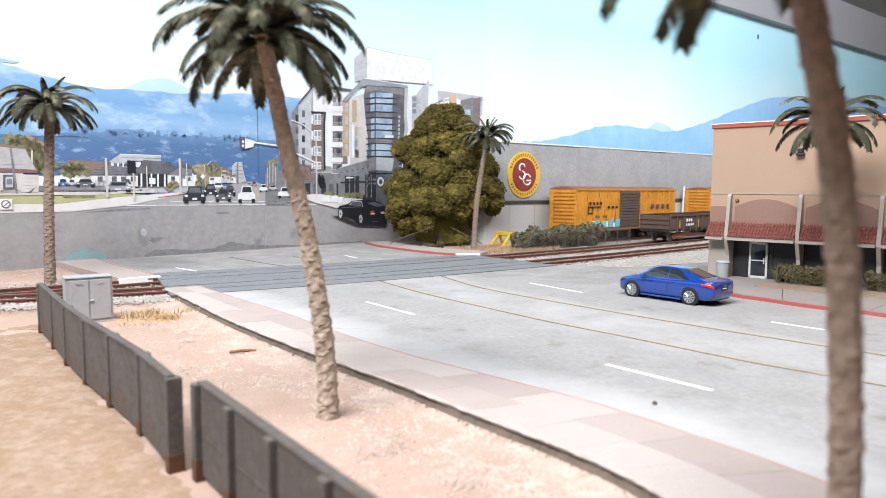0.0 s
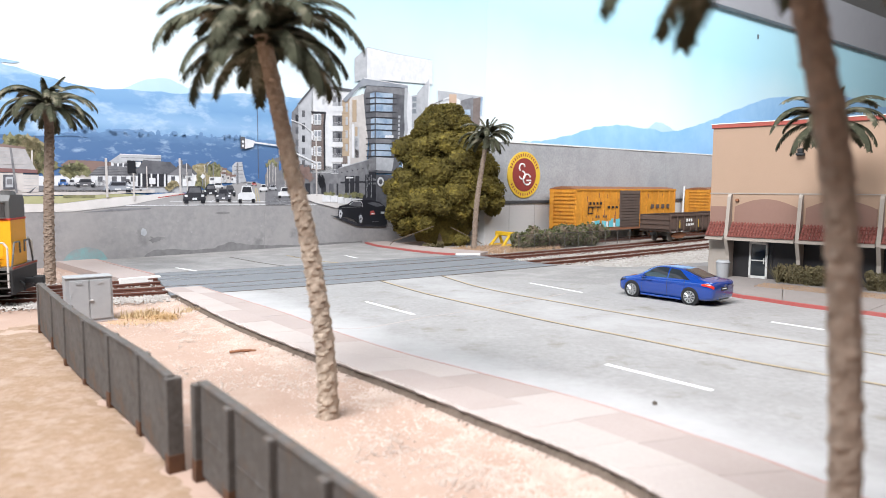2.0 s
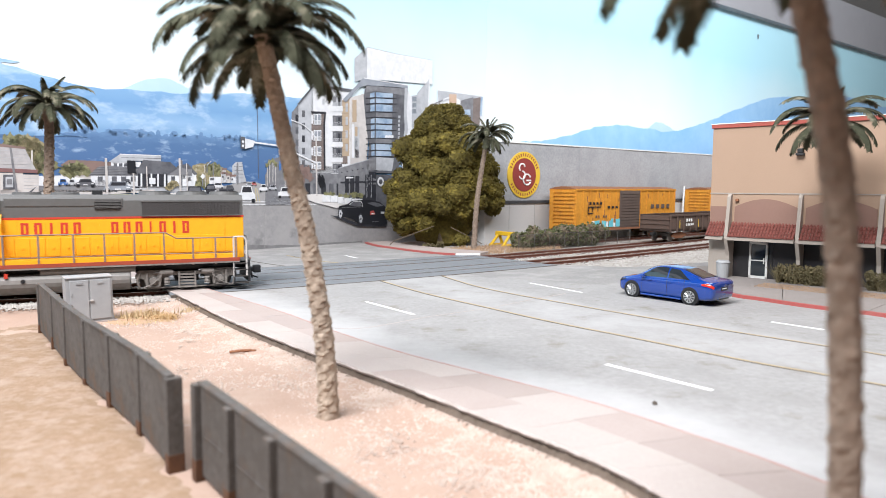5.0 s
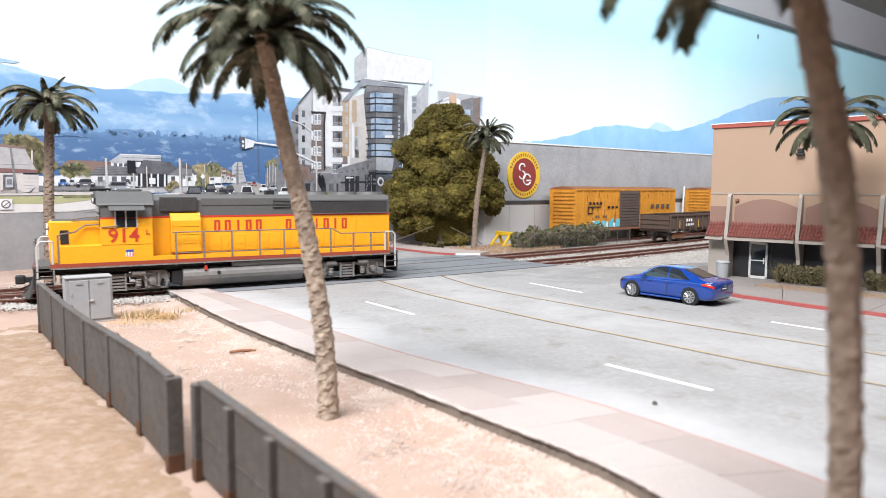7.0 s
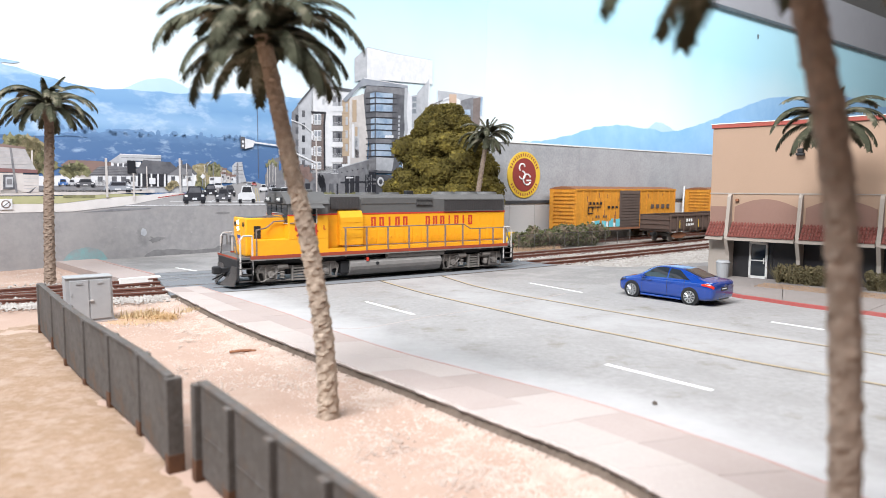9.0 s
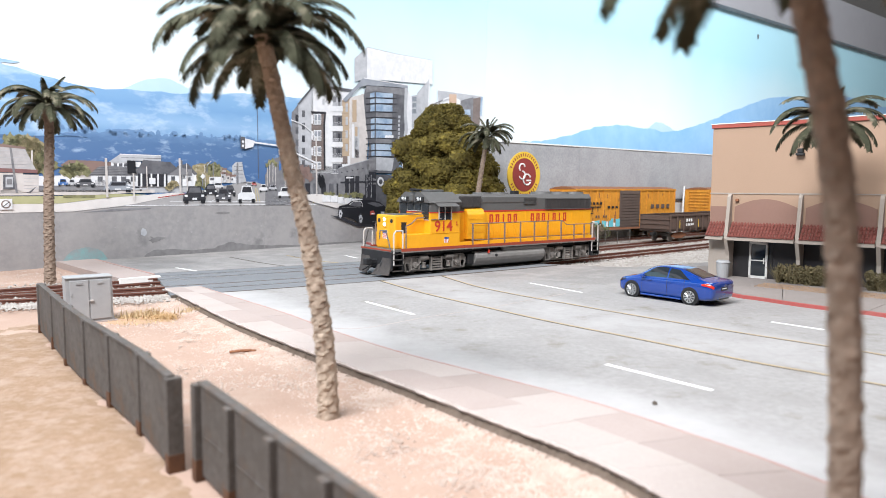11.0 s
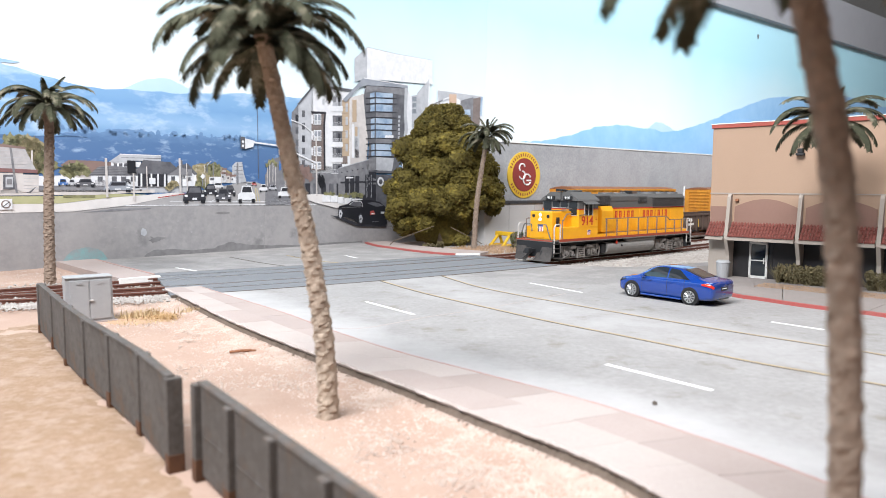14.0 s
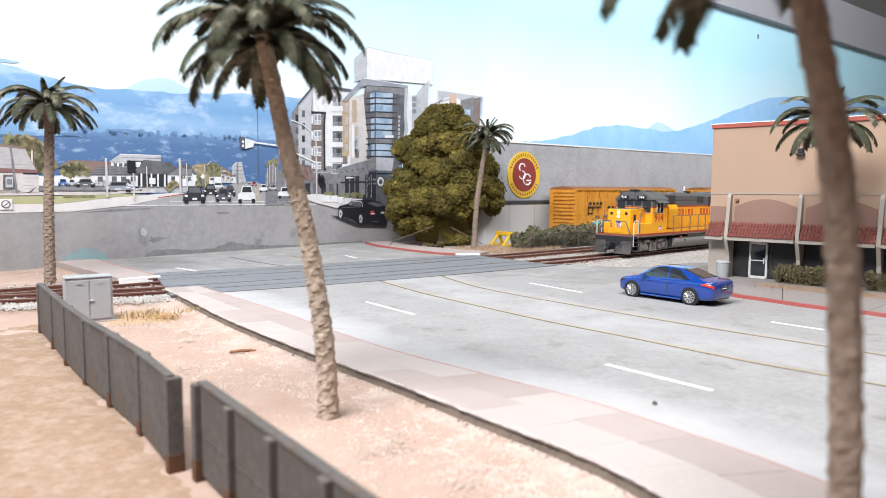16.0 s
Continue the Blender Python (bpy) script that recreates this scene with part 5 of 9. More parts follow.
    pr("printed_facade", [(7.9, 5.71), (7.97, 10.46), (8.17, 12.43), (11.91, 12.41), (11.85, 5.78)], 8, "white")
    pr("printed_shade", [(7.97, 10.41), (7.93, 10.5), (9.36, 10.56), (9.36, 10.41), (8.11, 10.31)], 12, "dark")
    pr("printed_brick", [(7.95, 5.93), (8.02, 10.33), (9.23, 10.46), (9.21, 5.96)], 9, "brick")
    line("printed_course", (8.05, 10.13), (9.23, 10.24), 0.012, 10, "mid")
    line("printed_course", (8.05, 9.88), (9.23, 9.99), 0.012, 10, "mid")
    line("printed_course", (8.04, 9.64), (9.22, 9.73), 0.012, 10, "mid")
    line("printed_course", (8.04, 9.39), (9.22, 9.48), 0.012, 10, "mid")
    line("printed_course", (8.04, 9.14), (9.22, 9.23), 0.012, 10, "mid")
    line("printed_course", (8.03, 8.89), (9.21, 8.98), 0.012, 10, "mid")
    line("printed_course", (8.03, 8.64), (9.21, 8.73), 0.012, 10, "mid")
    line("printed_course", (8.02, 8.4), (9.21, 8.47), 0.012, 10, "mid")
    line("printed_course", (8.02, 8.15), (9.2, 8.22), 0.012, 10, "mid")
    line("printed_course", (8.02, 7.9), (9.2, 7.97), 0.012, 10, "mid")
    line("printed_course", (8.01, 7.65), (9.2, 7.72), 0.012, 10, "mid")
    line("printed_course", (8.01, 7.4), (9.19, 7.46), 0.012, 10, "mid")
    line("printed_course", (8.01, 7.15), (9.19, 7.21), 0.012, 10, "mid")
    line("printed_course", (8.0, 6.9), (9.19, 6.96), 0.012, 10, "mid")
    line("printed_course", (8.0, 6.65), (9.18, 6.7), 0.012, 10, "mid")
    line("printed_course", (7.99, 6.4), (9.18, 6.45), 0.012, 10, "mid")
    line("printed_course", (7.99, 6.15), (9.18, 6.19), 0.012, 10, "mid")
    pr("printed_edge", [(9.1, 5.95), (9.11, 9.59), (9.23, 10.52), (9.36, 10.53), (9.26, 9.6), (9.25, 5.96)], 11, "dark")
    pr("printed_frame", [(8.18, 9.49), (8.89, 9.53), (8.91, 10.39), (8.19, 10.33)], 11, "white")
    pr("printed_pane", [(8.26, 9.81), (8.51, 9.83), (8.51, 10.27), (8.26, 10.25)], 12, "pane")
    pr("printed_pane", [(8.25, 9.56), (8.5, 9.58), (8.5, 9.77), (8.26, 9.75)], 12, "pale")
    pr("printed_pane", [(8.59, 9.84), (8.84, 9.85), (8.85, 10.3), (8.6, 10.28)], 12, "pane")
    pr("printed_pane", [(8.59, 9.59), (8.84, 9.6), (8.84, 9.8), (8.59, 9.78)], 12, "pale")
    pr("printed_frame", [(7.97, 9.53), (8.11, 9.54), (8.12, 10.24), (7.98, 10.23)], 12, "white")
    pr("printed_frame", [(8.16, 8.24), (8.88, 8.28), (8.89, 9.11), (8.18, 9.06)], 11, "white")
    pr("printed_pane", [(8.24, 8.57), (8.49, 8.58), (8.49, 8.99), (8.24, 8.98)], 12, "pane")
    pr("printed_pane", [(8.24, 8.32), (8.48, 8.33), (8.49, 8.52), (8.24, 8.51)], 12, "pale")
    pr("printed_pane", [(8.58, 8.59), (8.83, 8.6), (8.83, 9.01), (8.58, 9.0)], 12, "pane")
    pr("printed_pane", [(8.57, 8.34), (8.82, 8.35), (8.83, 8.54), (8.58, 8.53)], 12, "pale")
    pr("printed_frame", [(7.95, 8.29), (8.09, 8.3), (8.1, 8.97), (7.96, 8.96)], 12, "white")
    pr("printed_frame", [(8.15, 7.04), (8.86, 7.06), (8.87, 7.84), (8.16, 7.8)], 11, "white")
    pr("printed_pane", [(8.22, 7.36), (8.47, 7.37), (8.48, 7.73), (8.23, 7.72)], 12, "pane")
    pr("printed_pane", [(8.22, 7.11), (8.47, 7.12), (8.47, 7.32), (8.22, 7.31)], 12, "pale")
    pr("printed_pane", [(8.56, 7.38), (8.81, 7.39), (8.82, 7.74), (8.56, 7.73)], 12, "pane")
    pr("printed_pane", [(8.56, 7.13), (8.81, 7.14), (8.81, 7.33), (8.56, 7.32)], 12, "pale")
    pr("printed_frame", [(7.93, 7.09), (8.08, 7.09), (8.08, 7.71), (7.94, 7.7)], 12, "white")
    pr("printed_frame", [(8.13, 6.01), (8.85, 6.02), (8.85, 6.62), (8.14, 6.6)], 11, "white")
    pr("printed_pane", [(8.21, 6.33), (8.46, 6.34), (8.46, 6.52), (8.21, 6.51)], 12, "pane")
    pr("printed_pane", [(8.2, 6.08), (8.45, 6.09), (8.45, 6.28), (8.21, 6.27)], 12, "pale")
    pr("printed_pane", [(8.55, 6.34), (8.8, 6.35), (8.8, 6.53), (8.55, 6.52)], 12, "pane")
    pr("printed_pane", [(8.54, 6.09), (8.79, 6.1), (8.8, 6.29), (8.54, 6.28)], 12, "pale")
    pr("printed_frame", [(7.92, 6.06), (8.06, 6.06), (8.07, 6.51), (7.93, 6.5)], 12, "white")
    pr("printed_panel", [(8.75, 11.74), (9.36, 11.79), (9.37, 12.44), (8.75, 12.38)], 9, "grey")
    pr("printed_window", [(9.04, 11.12), (9.24, 11.14), (9.25, 11.59), (9.05, 11.57)], 10, "pale")
    pr("printed_recess", [(10.04, 11.07), (10.98, 11.16), (10.99, 12.01), (10.05, 11.92)], 9, "pale")
    pr("printed_doorway", [(10.57, 11.12), (10.79, 11.14), (10.8, 11.84), (10.57, 11.82)], 10, "dark")
    pr("printed_doorway", [(10.12, 11.35), (10.38, 11.37), (10.39, 11.87), (10.13, 11.84)], 10, "grey")
    pr("printed_parapet", [(9.85, 10.63), (11.01, 10.72), (11.02, 11.16), (9.86, 11.06)], 11, "white")
    pr("printed_rail", [(10.08, 11.08), (10.11, 11.08), (10.11, 11.38), (10.08, 11.38)], 11, "pale")
    pr("printed_rail", [(10.17, 11.09), (10.2, 11.09), (10.21, 11.39), (10.18, 11.38)], 11, "pale")
    pr("printed_rail", [(10.27, 11.09), (10.3, 11.1), (10.3, 11.39), (10.27, 11.39)], 11, "pale")
    pr("printed_rail", [(10.36, 11.1), (10.39, 11.1), (10.39, 11.4), (10.36, 11.4)], 11, "pale")
    pr("printed_rail", [(10.45, 11.11), (10.48, 11.11), (10.49, 11.41), (10.46, 11.41)], 11, "pale")
    pr("printed_rail", [(10.55, 11.12), (10.58, 11.12), (10.58, 11.42), (10.55, 11.42)], 11, "pale")
    pr("printed_rail", [(10.64, 11.13), (10.67, 11.13), (10.67, 11.43), (10.64, 11.43)], 11, "pale")
    pr("printed_rail", [(10.73, 11.13), (10.76, 11.14), (10.77, 11.44), (10.74, 11.43)], 11, "pale")
    pr("printed_rail", [(10.83, 11.14), (10.86, 11.15), (10.86, 11.45), (10.83, 11.44)], 11, "pale")
    line("printed_rail", (10.05, 11.37), (10.95, 11.45), 0.02, 12, "white")
    pr("printed_recess", [(10.03, 9.51), (10.96, 9.57), (10.97, 10.4), (10.04, 10.33)], 9, "mid")
    pr("printed_doorway", [(10.55, 9.54), (10.77, 9.56), (10.78, 10.24), (10.56, 10.22)], 10, "dark")
    pr("printed_doorway", [(10.1, 9.78), (10.36, 9.8), (10.37, 10.26), (10.11, 10.24)], 10, "grey")
    pr("printed_parapet", [(9.84, 9.08), (11.0, 9.15), (11.0, 9.57), (9.84, 9.49)], 11, "white")
    pr("printed_rail", [(10.06, 9.51), (10.09, 9.51), (10.1, 9.81), (10.07, 9.81)], 11, "pale")
    pr("printed_rail", [(10.16, 9.52), (10.19, 9.52), (10.19, 9.82), (10.16, 9.82)], 11, "pale")
    pr("printed_rail", [(10.25, 9.52), (10.28, 9.52), (10.28, 9.82), (10.25, 9.82)], 11, "pale")
    pr("printed_rail", [(10.34, 9.53), (10.37, 9.53), (10.38, 9.83), (10.35, 9.83)], 11, "pale")
    pr("printed_rail", [(10.44, 9.53), (10.47, 9.54), (10.47, 9.84), (10.44, 9.84)], 11, "pale")
    pr("printed_rail", [(10.53, 9.54), (10.56, 9.54), (10.56, 9.84), (10.53, 9.84)], 11, "pale")
    pr("printed_rail", [(10.62, 9.55), (10.65, 9.55), (10.66, 9.85), (10.63, 9.85)], 11, "pale")
    pr("printed_rail", [(10.72, 9.55), (10.75, 9.56), (10.75, 9.86), (10.72, 9.85)], 11, "pale")
    pr("printed_rail", [(10.81, 9.56), (10.84, 9.56), (10.85, 9.86), (10.81, 9.86)], 11, "pale")
    line("printed_rail", (10.03, 9.81), (10.93, 9.87), 0.02, 12, "white")
    pr("printed_recess", [(10.01, 8.23), (10.95, 8.28), (10.96, 9.12), (10.02, 9.06)], 9, "mid")
    pr("printed_doorway", [(10.53, 8.26), (10.76, 8.27), (10.77, 8.95), (10.54, 8.94)], 10, "dark")
    pr("printed_doorway", [(10.09, 8.51), (10.35, 8.52), (10.35, 8.99), (10.09, 8.97)], 10, "grey")
    pr("printed_parapet", [(9.82, 7.82), (10.98, 7.87), (10.99, 8.28), (9.83, 8.22)], 11, "white")
    pr("printed_rail", [(10.05, 8.23), (10.08, 8.24), (10.08, 8.54), (10.05, 8.54)], 11, "pale")
    pr("printed_rail", [(10.14, 8.24), (10.17, 8.24), (10.17, 8.54), (10.14, 8.54)], 11, "pale")
    pr("printed_rail", [(10.23, 8.24), (10.26, 8.25), (10.27, 8.55), (10.24, 8.55)], 11, "pale")
    pr("printed_rail", [(10.33, 8.25), (10.36, 8.25), (10.36, 8.55), (10.33, 8.55)], 11, "pale")
    pr("printed_rail", [(10.42, 8.25), (10.45, 8.26), (10.45, 8.56), (10.42, 8.56)], 11, "pale")
    pr("printed_rail", [(10.51, 8.26), (10.54, 8.26), (10.55, 8.56), (10.52, 8.56)], 11, "pale")
    pr("printed_rail", [(10.61, 8.26), (10.64, 8.26), (10.64, 8.57), (10.61, 8.57)], 11, "pale")
    pr("printed_rail", [(10.7, 8.27), (10.73, 8.27), (10.74, 8.57), (10.71, 8.57)], 11, "pale")
    pr("printed_rail", [(10.8, 8.27), (10.83, 8.27), (10.83, 8.58), (10.8, 8.58)], 11, "pale")
    line("printed_rail", (10.01, 8.53), (10.91, 8.58), 0.02, 12, "white")
    pr("printed_recess", [(10.0, 6.98), (10.94, 7.02), (10.94, 7.82), (10.0, 7.78)], 9, "mid")
    pr("printed_doorway", [(10.52, 7.0), (10.75, 7.01), (10.75, 7.66), (10.53, 7.65)], 10, "dark")
    pr("printed_doorway", [(10.07, 7.26), (10.33, 7.27), (10.34, 7.71), (10.08, 7.7)], 10, "grey")
    pr("printed_parapet", [(9.81, 6.6), (10.97, 6.64), (10.97, 7.02), (9.81, 6.98)], 11, "white")
    pr("printed_rail", [(10.03, 6.99), (10.06, 6.99), (10.07, 7.29), (10.04, 7.29)], 11, "pale")
    pr("printed_rail", [(10.13, 6.99), (10.16, 6.99), (10.16, 7.29), (10.13, 7.29)], 11, "pale")
    pr("printed_rail", [(10.22, 6.99), (10.25, 6.99), (10.25, 7.3), (10.22, 7.29)], 11, "pale")
    pr("printed_rail", [(10.31, 7.0), (10.34, 7.0), (10.35, 7.3), (10.32, 7.3)], 11, "pale")
    pr("printed_rail", [(10.41, 7.0), (10.44, 7.0), (10.44, 7.3), (10.41, 7.3)], 11, "pale")
    pr("printed_rail", [(10.5, 7.0), (10.53, 7.0), (10.53, 7.31), (10.5, 7.31)], 11, "pale")
    pr("printed_rail", [(10.59, 7.01), (10.63, 7.01), (10.63, 7.31), (10.6, 7.31)], 11, "pale")
    pr("printed_rail", [(10.69, 7.01), (10.72, 7.01), (10.72, 7.31), (10.69, 7.31)], 11, "pale")
    pr("printed_rail", [(10.78, 7.01), (10.81, 7.01), (10.82, 7.32), (10.79, 7.32)], 11, "pale")
    line("printed_rail", (10.0, 7.29), (10.9, 7.32), 0.02, 12, "white")
    pr("printed_recess", [(9.98, 5.75), (10.92, 5.76), (10.93, 6.53), (9.99, 6.5)], 9, "mid")
    pr("printed_doorway", [(10.51, 5.76), (10.73, 5.76), (10.74, 6.37), (10.51, 6.36)], 10, "dark")
    pr("printed_doorway", [(10.06, 6.02), (10.32, 6.03), (10.32, 6.42), (10.06, 6.41)], 10, "grey")
    pr("printed_parapet", [(9.79, 5.7), (10.96, 5.72), (10.96, 5.76), (9.79, 5.74)], 11, "white")
    pr("printed_rail", [(10.02, 5.75), (10.05, 5.75), (10.05, 6.05), (10.02, 6.05)], 11, "pale")
    pr("printed_rail", [(10.11, 5.75), (10.14, 5.75), (10.14, 6.05), (10.11, 6.05)], 11, "pale")
    pr("printed_rail", [(10.2, 5.75), (10.23, 5.75), (10.24, 6.05), (10.21, 6.05)], 11, "pale")
    pr("printed_rail", [(10.3, 5.75), (10.33, 5.75), (10.33, 6.06), (10.3, 6.06)], 11, "pale")
    pr("printed_rail", [(10.39, 5.75), (10.42, 5.75), (10.43, 6.06), (10.4, 6.06)], 11, "pale")
    pr("printed_rail", [(10.49, 5.76), (10.52, 5.76), (10.52, 6.06), (10.49, 6.06)], 11, "pale")
    pr("printed_rail", [(10.58, 5.76), (10.61, 5.76), (10.61, 6.06), (10.58, 6.06)], 11, "pale")
    pr("printed_rail", [(10.68, 5.76), (10.71, 5.76), (10.71, 6.07), (10.68, 6.06)], 11, "pale")
    pr("printed_rail", [(10.77, 5.76), (10.8, 5.76), (10.8, 6.07), (10.77, 6.07)], 11, "pale")
    line("printed_rail", (9.98, 6.05), (10.89, 6.07), 0.02, 12, "white")
    pr("printed_panel", [(10.94, 7.14), (10.98, 11.61), (11.75, 12.21), (11.67, 7.17)], 9, "ochre")
    pr("printed_window", [(11.32, 10.73), (11.55, 10.75), (11.55, 11.43), (11.32, 11.41)], 10, "pale")
    pr("printed_window", [(11.31, 9.67), (11.54, 9.68), (11.54, 10.34), (11.31, 10.32)], 10, "pale")
    pr("printed_window", [(11.3, 8.6), (11.53, 8.62), (11.53, 9.24), (11.3, 9.23)], 10, "pale")
    pr("printed_window", [(11.29, 7.53), (11.52, 7.54), (11.52, 8.14), (11.29, 8.13)], 10, "pale")
    pr("printed_panel", [(10.85, 6.53), (11.47, 6.54), (11.47, 7.16), (10.86, 7.14)], 10, "brick")
    line("printed_course", (10.91, 11.53), (11.67, 11.63), 0.012, 10, "brick")
    line("printed_course", (10.9, 11.04), (11.67, 11.14), 0.012, 10, "brick")
    line("printed_course", (10.9, 10.56), (11.66, 10.65), 0.012, 10, "brick")
    line("printed_course", (10.89, 10.08), (11.66, 10.17), 0.012, 10, "brick")
    line("printed_course", (10.89, 9.59), (11.65, 9.68), 0.012, 10, "brick")
    line("printed_course", (10.88, 9.11), (11.65, 9.19), 0.012, 10, "brick")
    line("printed_course", (10.88, 8.63), (11.64, 8.7), 0.012, 10, "brick")
    line("printed_course", (10.87, 8.14), (11.64, 8.21), 0.012, 10, "brick")
    line("printed_course", (10.87, 7.65), (11.63, 7.72), 0.012, 10, "brick")
    pr("printed_roof", [(6.68, 10.92), (8.23, 12.61), (11.99, 12.6), (11.95, 12.35), (8.24, 12.42), (6.91, 10.94)], 12, "mid")
    line("printed_roof_edge", (8.23, 12.61), (11.99, 12.6), 0.04, 13, "pale")
    # tower
    pr("printed_slab", [(12.27, 13.25), (12.28, 15.12), (13.6, 16.22), (13.58, 13.63)], 9, "pale")
    pr("printed_slab", [(13.58, 13.63), (13.6, 16.22), (16.85, 16.12), (21.24, 16.13), (21.25, 14.0)], 9, "white")
    line("printed_edge", (13.6, 16.22), (16.85, 16.12), 0.04, 10, "pale")
    line("printed_edge", (16.85, 16.12), (21.24, 16.18), 0.04, 10, "pale")
    pr("printed_facade", [(11.76, 6.47), (11.81, 11.91), (13.29, 12.39), (13.48, 10.83), (13.62, 8.34), (13.45, 6.52)], 10, "cream")
    pr("printed_panel", [(11.99, 9.94), (12.42, 9.98), (12.43, 11.79), (12.0, 11.75)], 12, "ochre")
    pr("printed_panel", [(12.04, 9.95), (12.24, 9.96), (12.25, 11.65), (12.06, 11.63)], 11, "pane")
    pr("printed_panel", [(12.19, 7.03), (12.69, 7.05), (12.71, 9.61), (12.22, 9.58)], 11, "pale")
    pr("printed_panel", [(12.23, 8.81), (12.5, 8.82), (12.51, 9.6), (12.24, 9.58)], 12, "ochre")
    pr("printed_panel", [(12.22, 7.96), (12.5, 7.97), (12.5, 8.72), (12.23, 8.7)], 11, "pane")
    pr("printed_panel", [(12.21, 7.06), (12.65, 7.08), (12.66, 7.82), (12.22, 7.8)], 11, "brick")
    pr("printed_panel", [(11.9, 7.02), (12.15, 7.03), (12.18, 9.8), (11.93, 9.79)], 11, "white")
    pr("printed_facade", [(13.44, 5.81), (13.76, 8.03), (13.53, 9.27), (13.32, 10.82), (13.19, 12.2), (13.49, 13.08), (17.84, 13.34), (17.73, 11.01), (17.79, 9.7), (17.39, 8.03), (17.01, 5.88)], 11, "mid")
    pr("printed_rim", [(17.39, 7.87), (17.79, 9.7), (17.7, 11.01), (17.79, 13.38), (18.17, 13.5), (18.04, 11.03), (18.17, 9.72), (17.72, 7.88)], 12, "pale")
    pr("printed_soffit", [(13.39, 12.45), (13.49, 13.06), (15.56, 13.16), (17.73, 13.26), (17.73, 12.64), (16.63, 12.69), (14.51, 12.77)], 12, "grey")
    pr("printed_canopy", [(10.99, 11.65), (13.18, 13.68), (14.72, 13.63), (16.63, 13.66), (18.15, 13.6), (18.13, 13.33), (15.56, 13.22), (13.59, 13.09), (12.7, 12.84), (11.33, 11.49)], 14, "steel")
    line("printed_edge", (13.18, 13.64), (18.15, 13.58), 0.07, 15, "white")
    pr("printed_pane", [(14.51, 12.17), (16.38, 12.35), (16.38, 12.7), (14.51, 12.61)], 13, "glass")
    pr("printed_pane", [(13.87, 12.06), (14.34, 12.15), (14.34, 12.58), (13.87, 12.45)], 13, "glass")
    pr("printed_ledge", [(13.41, 11.96), (14.26, 12.11), (16.8, 12.29), (16.8, 12.36), (14.26, 12.18), (13.41, 12.03)], 14, "dark")
    pr("printed_pane", [(14.5, 11.7), (16.36, 11.87), (16.36, 12.19), (14.51, 12.11)], 13, "glass")
    pr("printed_pane", [(13.88, 11.6), (14.34, 11.68), (14.34, 12.08), (13.88, 11.95)], 13, "glass")
    pr("printed_ledge", [(13.4, 11.49), (14.26, 11.64), (16.8, 11.81), (16.8, 11.87), (14.26, 11.71), (13.4, 11.57)], 14, "dark")
    pr("printed_pane", [(14.5, 11.01), (16.34, 11.16), (16.34, 11.69), (14.5, 11.62)], 13, "glass")
    pr("printed_pane", [(13.89, 10.91), (14.34, 10.99), (14.34, 11.59), (13.9, 11.47)], 13, "glass")
    pr("printed_ledge", [(13.4, 10.81), (14.25, 10.95), (16.8, 11.1), (16.8, 11.16), (14.25, 11.02), (13.4, 10.88)], 14, "dark")
    pr("printed_pane", [(14.5, 10.53), (16.32, 10.67), (16.32, 10.99), (14.5, 10.94)], 13, "grey")
    pr("printed_pane", [(13.91, 10.44), (14.33, 10.52), (14.33, 10.91), (13.91, 10.8)], 13, "mid")
    pr("printed_ledge", [(13.39, 10.34), (14.25, 10.48), (16.8, 10.61), (16.8, 10.67), (14.25, 10.55), (13.39, 10.42)], 14, "dark")
    pr("printed_pane", [(14.49, 10.0), (16.3, 10.12), (16.3, 10.51), (14.5, 10.47)], 13, "glass")
    pr("printed_pane", [(13.92, 9.91), (14.33, 9.98), (14.33, 10.44), (13.92, 10.33)], 13, "glass")
    pr("printed_ledge", [(13.39, 9.81), (14.25, 9.95), (16.79, 10.06), (16.79, 10.12), (14.25, 10.01), (13.39, 9.89)], 14, "dark")
    pr("printed_pane", [(14.49, 9.49), (16.28, 9.6), (16.28, 9.96), (14.49, 9.93)], 13, "glass")
    pr("printed_pane", [(13.93, 9.41), (14.33, 9.48), (14.33, 9.91), (13.93, 9.8)], 13, "glass")
    pr("printed_ledge", [(13.39, 9.31), (14.24, 9.44), (16.79, 9.54), (16.79, 9.6), (14.24, 9.51), (13.39, 9.39)], 14, "dark")
    pr("printed_pane", [(14.49, 8.79), (16.26, 8.89), (16.26, 9.44), (14.49, 9.43)], 13, "glass")
    pr("printed_pane", [(13.94, 8.72), (14.32, 8.78), (14.33, 9.4), (13.94, 9.3)], 13, "glass")
    pr("printed_ledge", [(13.38, 8.62), (14.24, 8.75), (16.79, 8.82), (16.79, 8.89), (14.24, 8.81), (13.38, 8.7)], 14, "dark")
    pr("printed_pane", [(14.49, 8.35), (16.24, 8.43), (16.24, 8.76), (14.49, 8.76)], 13, "grey")
    pr("printed_pane", [(13.96, 8.28), (14.32, 8.34), (14.32, 8.74), (13.96, 8.64)], 13, "mid")
    pr("printed_ledge", [(13.38, 8.18), (14.24, 8.3), (16.79, 8.36), (16.79, 8.43), (14.24, 8.37), (13.38, 8.26)], 14, "dark")
    pr("printed_pane", [(14.48, 7.78), (16.22, 7.85), (16.22, 8.3), (14.49, 8.32)], 13, "glass")
    pr("printed_pane", [(13.97, 7.71), (14.32, 7.77), (14.32, 8.29), (13.97, 8.2)], 13, "glass")
    pr("printed_ledge", [(13.37, 7.62), (14.23, 7.73), (16.79, 7.78), (16.79, 7.84), (14.23, 7.8), (13.38, 7.7)], 14, "dark")
